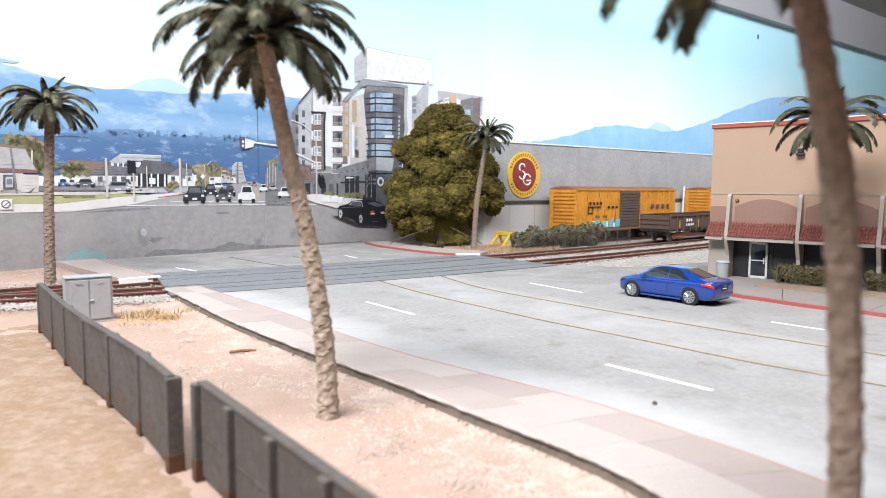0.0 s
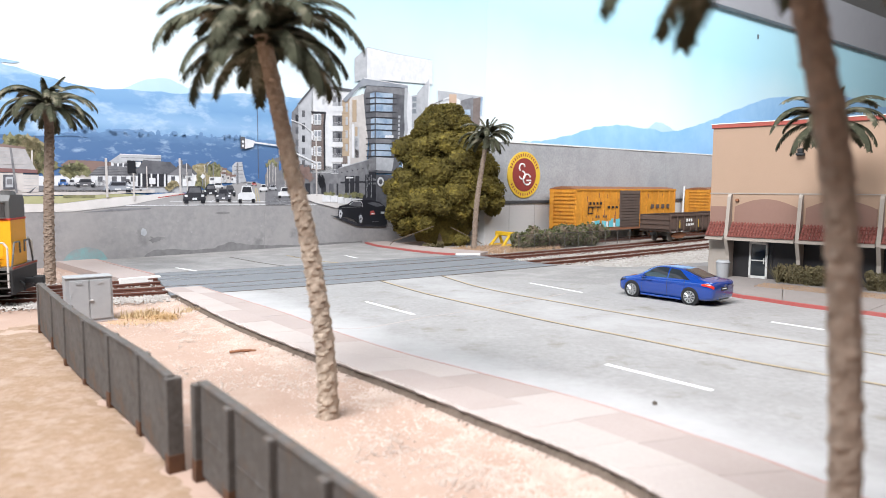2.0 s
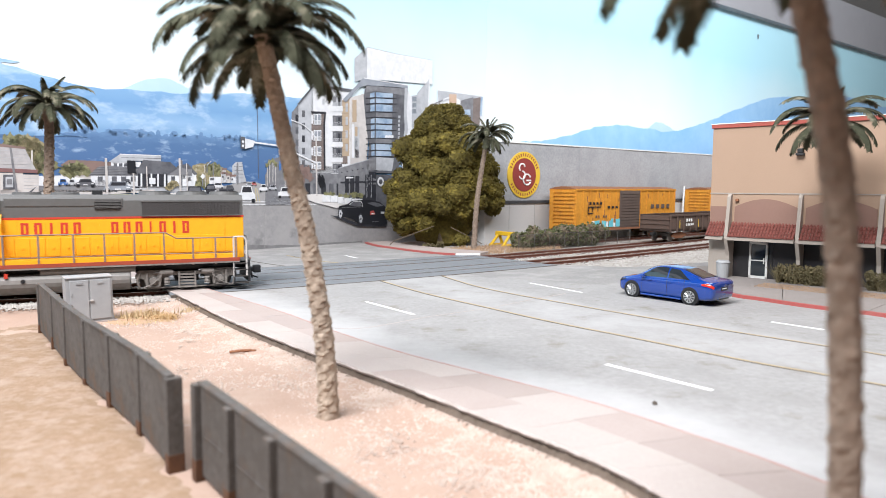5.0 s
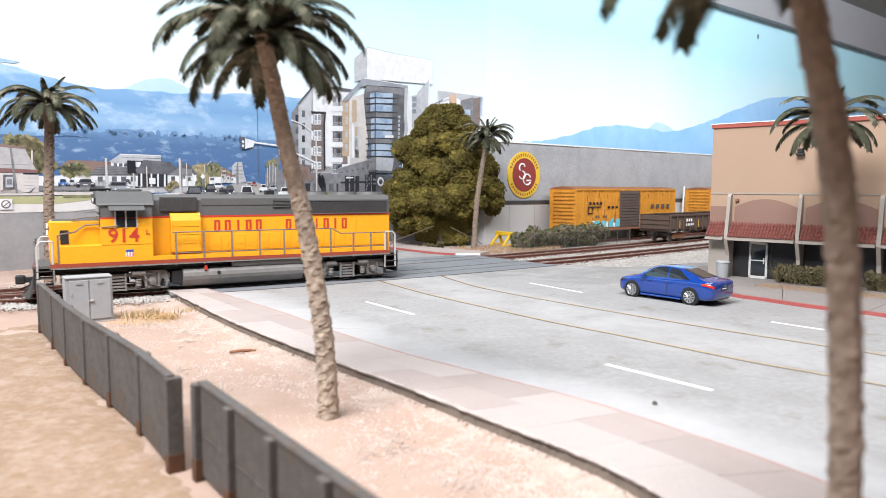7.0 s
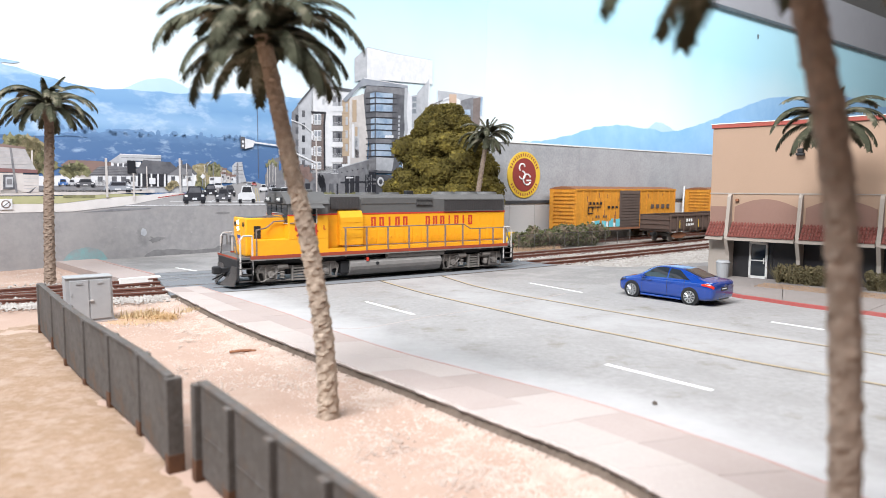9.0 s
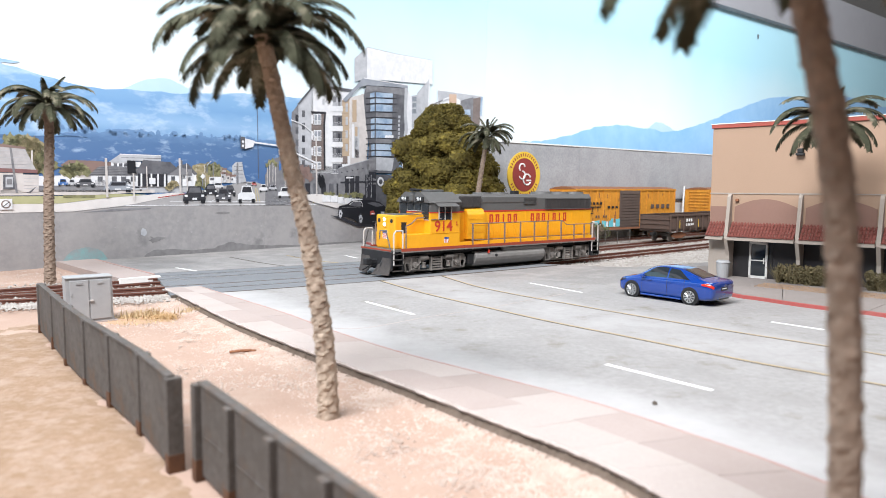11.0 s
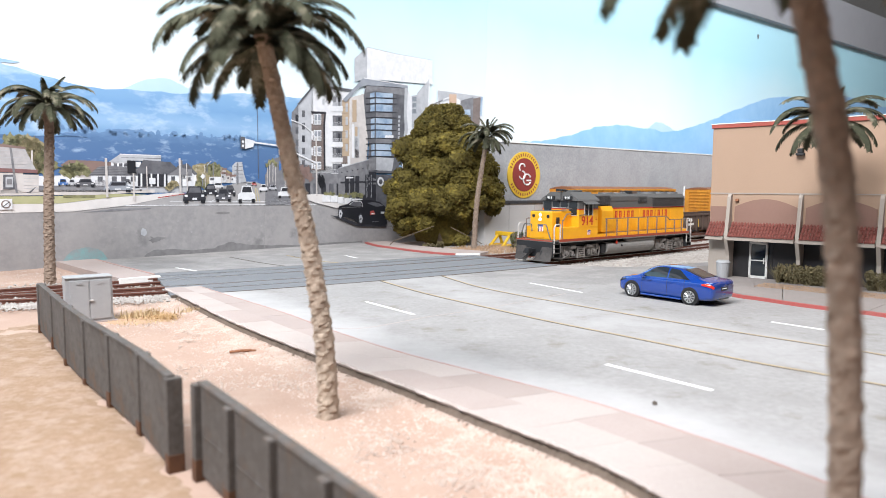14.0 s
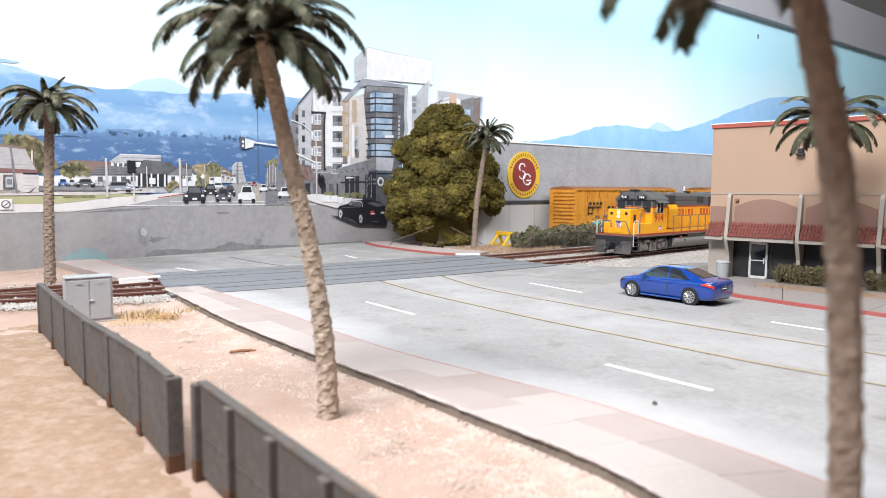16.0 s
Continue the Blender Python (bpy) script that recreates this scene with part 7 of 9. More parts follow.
def locomotive():
    root = tagged(new("locomotive"), "yellow and grey four-axle diesel locomotive on the main track", "locomotive")
    # frame
    f = part("frame", boxm(-7.7, 8.0, -1.0, 1.0, 0.95, 1.3, bevel=0.03), M["black"], root, "black underframe")
    for y0, y1 in ((-1.55, -1.47), (1.47, 1.55)):
        part("side_sill", boxm(-7.35, 7.5, y0, y1, 1.24, 1.36), M["truck"], f, "dusty brown side sill")
        part("sill_stripe", boxm(-7.35, 7.5, y0 - 0.006, y1 + 0.006, 1.31, 1.46), M["sill_red"], f, "red-brown sill stripe")
    part("walkway", boxm(-7.35, 8.0, -1.52, 1.52, 1.30, 1.39), M["loco_grey"], f)
    for y in (-1.12, 1.12):
        part("stringer", boxm(-7.3, 3.7, min(y, y * 1.33), max(y, y * 1.33), 1.42, 1.62), M["orange"], f)
    # long hood
    hood = part("long_hood", boxm(-7.62, 3.7, -0.9, 0.9, 1.39, 3.24, bevel=0.03), M["orange"], root, "yellow long hood with door panels")
    part("hood_stripe", boxm(-7.635, 3.7, -0.912, 0.912, 3.22, 3.30), M["red"], hood, "thin red stripe")
    bm = prismm([(-0.9, 3.28), (0.9, 3.28), (0.9, 3.98), (0.72, 4.22), (-0.72, 4.22), (-0.9, 3.98)], "x", -7.6, 3.7)
    part("hood_roof", bm, M["loco_grey"], hood, "grey hood roof")
    for s in (-1, 1):
        y = 0.9 * s
        for k in range(17):
            x = 1.55 - 0.54 * k
            part("door_panel", boxm(x - 0.245, x + 0.245, *sorted((y, y + 0.022 * s)), 1.70, 2.46, bevel=0.008), M["orange"], hood)
            part("latch", boxm(x - 0.03, x + 0.03, *sorted((y + .02 * s, y + 0.05 * s)), 2.02, 2.10), M["orange"], hood)
        for k in range(9):
            x = 1.2 - 1.0 * k
            part("seam_strip", boxm(x - 0.012, x + 0.012, *sorted((y, y + 0.014 * s)), 2.5, 3.2), M["orange"], hood)
        g = part("radiator_grille", boxm(-7.43, -3.43, *sorted((y, y + 0.05 * s)), 3.34, 3.92), M["grille"], hood, "dark radiator grille")
        for k in range(28):
            x = -7.36 + 0.142 * k
            part("grille_bar", boxm(x, x + 0.03, *sorted((y + .05 * s, y + 0.07 * s)), 3.36, 3.9), M["grille"], g)
        part("grille_frame", boxm(-7.47, -3.39, *sorted((y, y + 0.075 * s)), 3.30, 3.34), M["loco_grey"], g)
        part("grille_frame", boxm(-7.47, -3.39, *sorted((y, y + 0.075 * s)), 3.92, 3.96), M["loco_grey"], g)
        v = part("roof_vent", boxm(-2.62, -1.62, *sorted((y - .06 * s, y + 0.05 * s)), 3.62, 3.98), M["grille"], hood, "dark slatted vent")
        for k in range(5):
            part("slat", boxm(-2.6, -1.64, *sorted((y, y + 0.08 * s)), 3.66 + .065 * k, 3.69 + .065 * k), M["loco_grey"], v)
        part("dynamic_brake", boxm(-2.7, 1.6, *sorted((y - .1 * s, y + 0.03 * s)), 3.72, 4.10, bevel=0.05), M["loco_grey"], hood)
        g = part("intake_grille", boxm(1.77, 3.32, *sorted((y, y + 0.12 * s)), 3.50, 4.12, bevel=0.02), M["grille"], hood, "dark air intake grille")
        for k in range(8):
            part("grille_bar", boxm(1.85 + .18 * k, 1.9 + .18 * k, *sorted((y + .1 * s, y + 0.14 * s)), 3.55, 4.05), M["grille"], g)
        duct = bmesh.new()
        prism(duct, [(0.85 * s, 1.75), (1.22 * s, 1.75), (1.22 * s, 3.1), (1.08 * s, 3.4), (0.85 * s, 3.45)], "x", 1.68, 2.92)
        d = part("blower_duct", duct, M["orange"], hood, "yellow bulging blower duct")
        for z in (2.1, 2.5, 2.85):
            part("duct_seam", boxm(1.7, 2.9, *sorted((1.2 * s, 1.235 * s)), z, z + 0.02), M["orange"], d)
        letter_bars(hood, "ooioo  oooioio", 1.15, -5.4, 2.56, 3.08, y, M["red"], side=s)
    for x in (-3.95, -5.5, -6.9):
        bm = rod(bmesh.new(), (x, 0, 4.2), (x, 0, 4.36), 0.68, 0.62, 24)
        fan = part("radiator_fan", bm, M["loco_grey"], hood, "round roof fan")
        part("fan_grille", rod(bmesh.new(), (x, 0, 4.36), (x, 0, 4.375), 0.56, 0.56, 20), M["grille"], fan)
    for x in (0.9, -0.5):
        part("brake_fan", rod(bmesh.new(), (x, 0, 4.2), (x, 0, 4.32), 0.55, 0.52, 20), M["loco_grey"], hood)
    part("exhaust_stack", boxm(-1.9, -1.5, -0.2, 0.2, 4.2, 4.42, bevel=0.03), M["black"], hood)
    # sub-base box ahead of the hood
    for s in (-1, 1):
        part("battery_box", boxm(3.68, 7.16, *sorted((0.9 * s, 1.5 * s)), 1.41, 2.17, bevel=0.02), M["orange"], f, "long yellow equipment box under the cab")
        b = part("shield", boxm(4.45, 4.75, *sorted((1.5 * s, 1.512 * s)), 1.65, 1.95, bevel=0.0), M["white"], f, "small red, white and blue shield")
        part("shield_band", boxm(4.45, 4.75, *sorted((1.512 * s, 1.518 * s)), 1.85, 1.95), M["navy"], b)
        for k in range(3):
            part("shield_stripe", boxm(4.47 + .1 * k, 4.51 + .1 * k, *sorted((1.512 * s, 1.518 * s)), 1.66, 1.84), M["red"], b)
    # cab
    cab = part("cab", boxm(3.68, 5.66, -1.5, 1.5, 2.16, 3.28, bevel=0.02), M["orange"], root, "yellow cab with red numbers")
    part("cab_upper", boxm(3.69, 5.65, -1.49, 1.49, 3.26, 3.82), M["loco_grey"], cab, "grey upper cab")
    bm = prismm([(-1.56, 3.80), (1.56, 3.80), (1.5, 3.9), (0.75, 4.36), (-0.75, 4.36), (-1.5, 3.9)], "x", 3.62, 5.78)
    part("cab_roof", bm, M["loco_grey"], cab, "sloped grey cab roof")
    part("cab_stripe", boxm(3.66, 5.67, -1.51, 1.51, 3.24, 3.30), M["red"], cab)
    for s in (-1, 1):
        w = part("side_window", boxm(4.28, 5.1, *sorted((1.46 * s, 1.51 * s)), 2.88, 3.56), M["glass"], cab, "dark cab side window")
        for x in (4.26, 4.68, 5.08):
            part("window_frame", boxm(x, x + .05, *sorted((1.5 * s, 1.54 * s)), 2.86, 3.58), M["steel"], w)
        part("sun_shade", prismm([(1.5 * s, 3.74), (1.86 * s, 3.58), (1.86 * s, 3.61), (1.5 * s, 3.80)], "x", 4.0, 5.35), M["loco_grey"], cab, "grey sun shade")
        part("number_plate_edge", boxm(3.72, 5.62, *sorted((1.5 * s, 1.515 * s)), 2.17, 2.20), M["orange"], cab)
        words("cab_number", "914", 0.80, cab, M["red"], (4.80, 1.515 * s, 2.52), 90, 180 if s > 0 else 0, "red cab number 914")
        words("cab_letter", "L", 0.30, cab, M["red"], (3.88, 1.515 * s, 2.66), 90, 180 if s > 0 else 0, "small red letter L")
        part("grab_iron", tube(bmesh.new(), [(5.62, 1.53 * s, 2.9), (5.0, 1.56 * s, 2.95)], 0.025), M["rust_rail"], cab)
    for y0, y1 in ((-1.35, -0.75), (-0.6, -0.08), (0.08, 0.6), (0.75, 1.35)):
        w = part("windscreen", boxm(5.63, 5.69, y0, y1, 3.36 if abs(y0 + y1) < 1 else 2.9, 3.74), M["glass"], cab, "dark front window")
        part("window_frame", boxm(5.64, 5.70, y0 - .03, y1 + .03, 3.33 if abs(y0 + y1) < 1 else 2.86, 3.36 if abs(y0 + y1) < 1 else 2.9), M["steel"], w)
    for y in (-0.72, 0.72):
        n = part("number_board", boxm(5.68, 5.86, y - 0.36, y + 0.36, 3.84, 4.10, bevel=0.02), M["black"], cab, "black number board 914")
        words("board_number", "914", 0.27, n, M["white"], (5.87, y, 3.97), 90, 90)
    part("headlight_housing", boxm(5.68, 5.9, -0.18, 0.18, 3.86, 4.24, bevel=0.03), M["loco_grey"], cab)
    bm = bmesh.new()
    for k in range(3):
        rod(bm, (5.1 + .1 * k, -0.25 + .25 * k, 4.46), (5.75 + .1 * k, -0.25 + .25 * k, 4.46), 0.04, 0.09)
        rod(bm, (5.3 + .1 * k, -0.25 + .25 * k, 4.34), (5.3 + .1 * k, -0.25 + .25 * k, 4.46), 0.03)
    part("air_horn", bm, M["black"], cab, "black three-chime horn")
    part("roof_box", boxm(4.0, 4.9, -0.45, 0.45, 4.34, 4.48, bevel=0.04), M["loco_grey"], cab)
    # short hood
    nose = part("short_hood", boxm(5.6, 7.5, -0.92, 0.92, 1.39, 3.16, bevel=0.07), M["orange"], root, "low yellow nose")
    part("nose_top", boxm(5.66, 7.4, -0.85, 0.85, 3.15, 3.18), M["loco_grey"], nose, "grey anti-glare panel")
    part("nose_door", boxm(7.49, 7.52, -0.35, 0.35, 1.5, 2.95, bevel=0.01), M["orange"], nose)
    part("nose_light_housing", boxm(7.49, 7.56, -0.16, 0.16, 2.50, 3.08, bevel=0.03), M["orange"], nose)
    for z in (2.65, 2.93):
        part("headlight", rod(bmesh.new(), (7.55, 0, z), (7.59, 0, z), 0.11, 0.10, 14), LIT, nose, "lit white headlight")
    b = part("nose_shield", boxm(7.51, 7.535, -0.22, 0.22, 1.9, 2.35), M["white"], nose, "red, white and blue shield")
    part("shield_band", boxm(7.535, 7.542, -0.22, 0.22, 2.2, 2.35), M["navy"], b)
    for k in range(3):
        part("shield_stripe", boxm(7.535, 7.542, -0.18 + .13 * k, -0.12 + .13 * k, 1.92, 2.19), M["red"], b)
    for s in (-1, 1):
        part("nose_louvre", boxm(6.80, 7.12, *sorted((0.9 * s, 0.93 * s)), 2.2, 2.78), M["black"], nose)
        part("sand_hatch", rod(bmesh.new(), (7.3, 0.6 * s, 2.85), (7.53, 0.6 * s, 2.85), 0.11, 0.11, 12), M["black"], nose)
    part("nose_rail", tube(bmesh.new(), [(6.7, 0.95, 3.22), (6.1, 0.97, 3.3), (5.7, 1.0, 3.3)], 0.025), M["rust_rail"], nose)
    # ends, steps and couplers
    for e in (1, -1):
        x0 = 8.0 if e > 0 else -7.7
        name = "pilot"
        p = part(name, boxm(*sorted((x0, x0 + 0.1 * e)), -1.5, 1.5, 0.35, 1.36, bevel=0.02), M["black"], root, "black end sheet")
        part("end_platform", boxm(*sorted((x0 - .5 * e, x0 + .12 * e)), -1.5, 1.5, 1.30, 1.40), M["loco_grey"], p)
        part("end_stripe", boxm(*sorted((x0 + .1 * e, x0 + .125 * e)), -1.5, 1.5, 1.34, 1.42), M["sill_red"], p)
        for s in (-1, 1):
            for k in range(4):
                z = 0.30 + 0.29 * k
                st = part("step", boxm(*sorted((x0 - .55 * e, x0 - 0.0 * e)), *sorted((1.12 * s, 1.54 * s)), z, z + 0.04), M["plough"], p, "dark grey step")
            part("step_side", boxm(*sorted((x0 - .6 * e, x0 - .56 * e)), *sorted((1.1 * s, 1.54 * s)), 0.3, 1.3), M["black"], p)
            handrail(p, [(x0 - .05 * e, 1.5 * s, 0.6), (x0 - .05 * e, 1.5 * s, 2.2), (x0 - .18 * e, 1.5 * s, 2.38), (x0 - .35 * e, 1.5 * s, 2.38)], 0.04, "steel", "pale grab rail")
            handrail(p, [(x0 - .6 * e, 1.5 * s, 0.6), (x0 - .6 * e, 1.5 * s, 2.38), (x0 - .35 * e, 1.5 * s, 2.38)], 0.04, "steel", "pale grab rail")
            handrail(p, [(x0 + .02 * e, 1.3 * s, 1.4), (x0 + .02 * e, 0.9 * s, 2.35), (x0 + .02 * e, 0.3 * s, 2.35), (x0 + .02 * e, 0.25 * s, 1.9)], 0.035, "loco_grey", "grey end rail")
            part("m_u_hose", tube(bmesh.new(), [(x0 + .12 * e, 0.7 * s, 0.8), (x0 + .25 * e, 0.72 * s, 0.65), (x0 + .28 * e, 0.74 * s, 0.4)], 0.04), M["black"], p)
        c = part("coupler", boxm(*sorted((x0, x0 + 0.5 * e)), -0.12, 0.12, 0.62, 0.84, bevel=0.03), M["black"], p, "black knuckle coupler")
        part("knuckle", boxm(*sorted((x0 + .42 * e, x0 + 0.78 * e)), -0.2, 0.16, 0.56, 0.92, bevel=0.06), M["black"], c)
        part("air_hose", tube(bmesh.new(), [(x0 + .1 * e, -0.4, 0.62), (x0 + .35 * e, -0.4, 0.42), (x0 + .7 * e, -0.35, 0.28)], 0.035), M["black"], p)
    for side in (-1, 1):
        bm, grid = bmesh.new(), []
        for k in range(7):
            y = (0.28 + 1.2 * k / 6) * side
            sweep = 0.30 * (1 - k / 6) ** 0.8
            top = 0.62 if k < 2 else 0.98
            grid.append([bm.verts.new((8.12 + sweep * (1 - t) + 0.16 * (1 - t) ** 2 + dx, y, 0.13 + (top - 0.13) * t)) for dx in (0.0, -0.05) for t in ((0, 0.3, 0.65, 1) if dx == 0.0 else (1, 0.65, 0.3, 0))])
        for a, b in zip(grid, grid[1:]):
            for q in range(8):
                bm.faces.new((a[q], a[(q + 1) % 8], b[(q + 1) % 8], b[q]))
        bm.faces.new(grid[0])
        bm.faces.new(grid[-1][::-1])
        part("snow_plough", bm, M["plough"], root, "dark curved snow plough blade")
    # tank and underside
    bm = prismm([(-0.9, 0.18), (0.9, 0.18), (1.12, 0.24), (1.30, 0.36), (1.42, 0.52), (1.47, 0.68), (1.46, 0.84), (1.38, 0.96), (1.22, 1.03), (-1.22, 1.03), (-1.38, 0.96), (-1.46, 0.84), (-1.47, 0.68), (-1.42, 0.52), (-1.30, 0.36), (-1.12, 0.24)], "x", -2.88, 2.5)
    t = part("fuel_tank", bm, M["tank"], root, "grey rounded fuel tank")
    for s in (-1, 1):
        part("air_reservoir", rod(bmesh.new(), (-3.1, 1.28 * s, 1.12), (0.4, 1.28 * s, 1.12), 0.14, 0.14, 12), M["tank"], t, "grey air reservoir")
        part("filler_cap", rod(bmesh.new(), (1.0, 1.42 * s, 0.78), (1.0, 1.5 * s, 0.78), 0.09, 0.08, 12), M["black"], t)
        part("fuel_sight", boxm(1.5, 1.62, *sorted((1.42 * s, 1.5 * s)), 0.92, 1.12), M["red"], t)
        part("tank_end", boxm(2.5, 2.95, *sorted((0.5 * s, 1.30 * s)), 0.35, 0.95, bevel=0.05), M["black"], t)
    bogie(root, 5.1)
    bogie(root, -5.15)
    # side handrails
    for s in (-1, 1):
        y = 1.5 * s
        xs = [2.77, 1.62, 0.41, -0.83, -1.96, -3.09, -4.24, -5.40, -6.33, -7.2]
        rail = handrail(root, [(7.2, y, 1.4), (7.2, y, 2.62), (7.05, y, 2.66), (6.6, 1.1 * s, 2.7), (6.2, 1.02 * s, 2.98), (5.7, 1.05 * s, 3.0)], 0.035, "rust_rail")
        handrail(root, [(2.9, y, 2.62), (-4.3, y, 2.62), (-4.75, y, 2.36), (-7.25, y, 2.36)], 0.03)
        handrail(root, [(2.9, y, 1.72), (-7.25, y, 1.70)], 0.022)
        for x in xs:
            part("handrail_post", boxm(x - 0.035, x + 0.035, y - 0.03, y + 0.03, 1.2, 2.62 if x > -4.5 else 2.36), M["rust_rail"], root)
    return root


LIT = bpy.data.materials.new("lit_headlight")
LIT.use_nodes = True
LIT.node_tree.nodes["Principled BSDF"].inputs["Base Color"].default_value = (0.9, 0.88, 0.8, 1)
LIT.node_tree.nodes["Principled BSDF"].inputs["Emission Color"].default_value = (1.0, 0.93, 0.8, 1)
LIT.node_tree.nodes["Principled BSDF"].inputs["Emission Strength"].default_value = 2.2
LOCO = locomotive()


# ---- blue car ----
def shell(bm, stations):
    """Skin a closed body through cross-sections: each is x and a list of (y, z) for one side, bottom to top."""
    rings = []
    for x, prof in stations:
        right = [bm.verts.new((x, -y, z)) for y, z in prof]
        left = [bm.verts.new((x, y, z)) for y, z in prof][::-1]
        rings.append(right + left)
    n = len(rings[0])
    for a, b in zip(rings, rings[1:]):
        for k in range(n):
            bm.faces.new((a[k], a[(k + 1) % n], b[(k + 1) % n], b[k]))
    bm.faces.new(rings[0][::-1])
    bm.faces.new(rings[-1])
    return bm


def blue_car():
    root = thing("car", 9.66, 28.5, 0.0, 129.5, "glossy blue four-door sedan parked on the road", "car")
    # stations along the length: x, half width, sill, belt, roof, roof half width
    rows = [(-2.31, 0.68, 0.42, 0.76, 0.90, 0.58), (-2.24, 0.82, 0.28, 0.85, 0.985, 0.70), (-2.02, 0.885, 0.22, 0.92, 1.03, 0.72), (-1.7, 0.90, 0.20, 0.94, 1.085, 0.66), (-1.3, 0.905, 0.19, 0.94, 1.215, 0.62),
            (-0.8, 0.905, 0.19, 0.94, 1.36, 0.60), (-0.3, 0.905, 0.19, 0.925, 1.415, 0.59), (0.1, 0.905, 0.19, 0.915, 1.42, 0.59), (0.5, 0.90, 0.19, 0.905, 1.355, 0.585), (0.9, 0.90, 0.19, 0.89, 1.17, 0.60),
            (1.2, 0.895, 0.195, 0.87, 1.0, 0.66), (1.5, 0.88, 0.20, 0.83, 0.92, 0.70), (1.85, 0.845, 0.21, 0.76, 0.845, 0.66), (2.06, 0.76, 0.23, 0.67, 0.75, 0.56), (2.14, 0.62, 0.32, 0.58, 0.66, 0.46)]
    flow = smooth_curve(rows, 6)

    def section(x):
        """Side outline at a station, one (y, z) for each eighth of a step from sill to roof."""
        i = max(k for k in range(len(flow) - 1) if flow[k][0] <= x + 1e-6)
        f = (x - flow[i][0]) / (flow[i + 1][0] - flow[i][0])
        _, w, sill, belt, roof, top = flow[i].lerp(flow[i + 1], f)
        return smooth_curve([(w * 0.84, sill), (w * 0.97, sill + 0.10), (w, sill + 0.55 * (belt - sill)), (w * 0.985, belt - 0.07), (w * 0.93, belt), (w * 0.40 + top * 0.60, belt * 0.42 + roof * 0.58), (top * 0.94, roof - 0.035), (top * 0.55, roof)], 8)

    def skin(name, x0, x1, low, high, material, label, side=1, lift=0.012, steps=14):
        """A panel that follows the body's side between two levels of its outline."""
        bm, grid = bmesh.new(), []
        for i in range(steps + 1):
            x = x0 + (x1 - x0) * i / steps
            outline = section(x)
            u0, u1 = low(x), max(high(x), low(x) + 0.02)
            col = []
            for j in range(7):
                u = (u0 + (u1 - u0) * j / 6) * 8
                k = min(int(u), len(outline) - 2)
                q = outline[k].lerp(outline[k + 1], u - k)
                t = (outline[k + 1] - outline[k]).normalized()
                col.append(bm.verts.new((x, (q.x + t.y * lift) * side, q.y - t.x * lift)))
            grid.append(col)
        for a, b in zip(grid, grid[1:]):
            for j in range(6):
                bm.faces.new((a[j], b[j], b[j + 1], a[j + 1]))
        return part(name, bm, material, body, label, smooth=True)

    bm = shell(bmesh.new(), [(p[0], [tuple(q) for q in section(p[0])]) for p in flow])
    body = part("body", bm, M["car_blue"], root, "glossy blue body", smooth=True)
    for s in (-1, 1):
        skin("side_window", -1.28, -0.33, lambda x: 4.22, lambda x: 5.80 - 1.5 * max(0, (-x - 0.72) / 0.56), M["glass"], "dark tinted window", s)
        skin("side_window", -0.27, 1.02, lambda x: 4.22, lambda x: 5.80 - 1.5 * max(0, (x - 0.35) / 0.67), M["glass"], "dark tinted window", s)
        skin("tail_light", -2.29, -1.84, lambda x: 2.75, lambda x: 3.98 - 0.9 * max(0, (x + 2.1) / 0.26), M["tail_red"], "red wrap-round tail light", s)
        skin("headlight", 1.72, 2.08, lambda x: 2.9, lambda x: 3.7, M["glass"], "clear headlight", s)
        skin("door_seam", -0.315, -0.300, lambda x: 0.9, lambda x: 4.1, M["black"], "", s, 0.006, 2)
        skin("door_seam", 0.86, 0.872, lambda x: 0.9, lambda x: 3.9, M["black"], "", s, 0.006, 2)
        skin("door_seam", -1.10, -1.088, lambda x: 1.6, lambda x: 4.1, M["black"], "", s, 0.006, 2)
        part("door_mirror", boxm(0.68, 0.86, *sorted((0.9 * s, 1.08 * s)), 0.92, 1.05, bevel=0.04), M["car_blue"], body)
        for x in (-0.42, 0.5):
            part("door_handle", boxm(x - .1, x + .1, *sorted((0.9 * s, 0.93 * s)), 0.80, 0.835), M["car_blue"], body)
        part("bumper_vent", boxm(-2.235, -2.12, *sorted((0.48 * s, 0.76 * s)), 0.34, 0.46, bevel=0.02), M["black"], body)
        part("side_skirt", boxm(-0.95, 0.95, *sorted((0.80 * s, 0.90 * s)), 0.15, 0.22, bevel=0.02), M["car_blue"], body)
        for x in (-1.35, 1.35):
            arch = part("wheel_arch", rod(bmesh.new(), (x, 0.70 * s, 0.335), (x, 0.915 * s, 0.335), 0.375, 0.375, 24), M["black"], body)
            tyre = part("wheel", rod(bmesh.new(), (x, 0.72 * s, 0.325), (x, 0.93 * s, 0.325), 0.325, 0.315, 28), M["tyre"], root, "black tyre")
            part("rim", rod(bmesh.new(), (x, 0.90 * s, 0.325), (x, 0.936 * s, 0.325), 0.225, 0.225, 20), M["black"], tyre)
            for k in range(10):
                a = k * math.tau / 10
                part("spoke", rod(bmesh.new(), (x + .04 * math.cos(a), 0.94 * s, 0.325 + .04 * math.sin(a)), (x + .23 * math.cos(a), 0.942 * s, 0.325 + .23 * math.sin(a)), 0.022, 0.028, 5), M["chrome"], tyre, "silver alloy spoke")
            bm = bmesh.new()
            pts = [(x + .23 * math.cos(k * math.tau / 20), 0.938 * s, 0.325 + .23 * math.sin(k * math.tau / 20)) for k in range(21)]
            part("rim_ring", tube(bm, pts, 0.014, 5), M["chrome"], tyre)
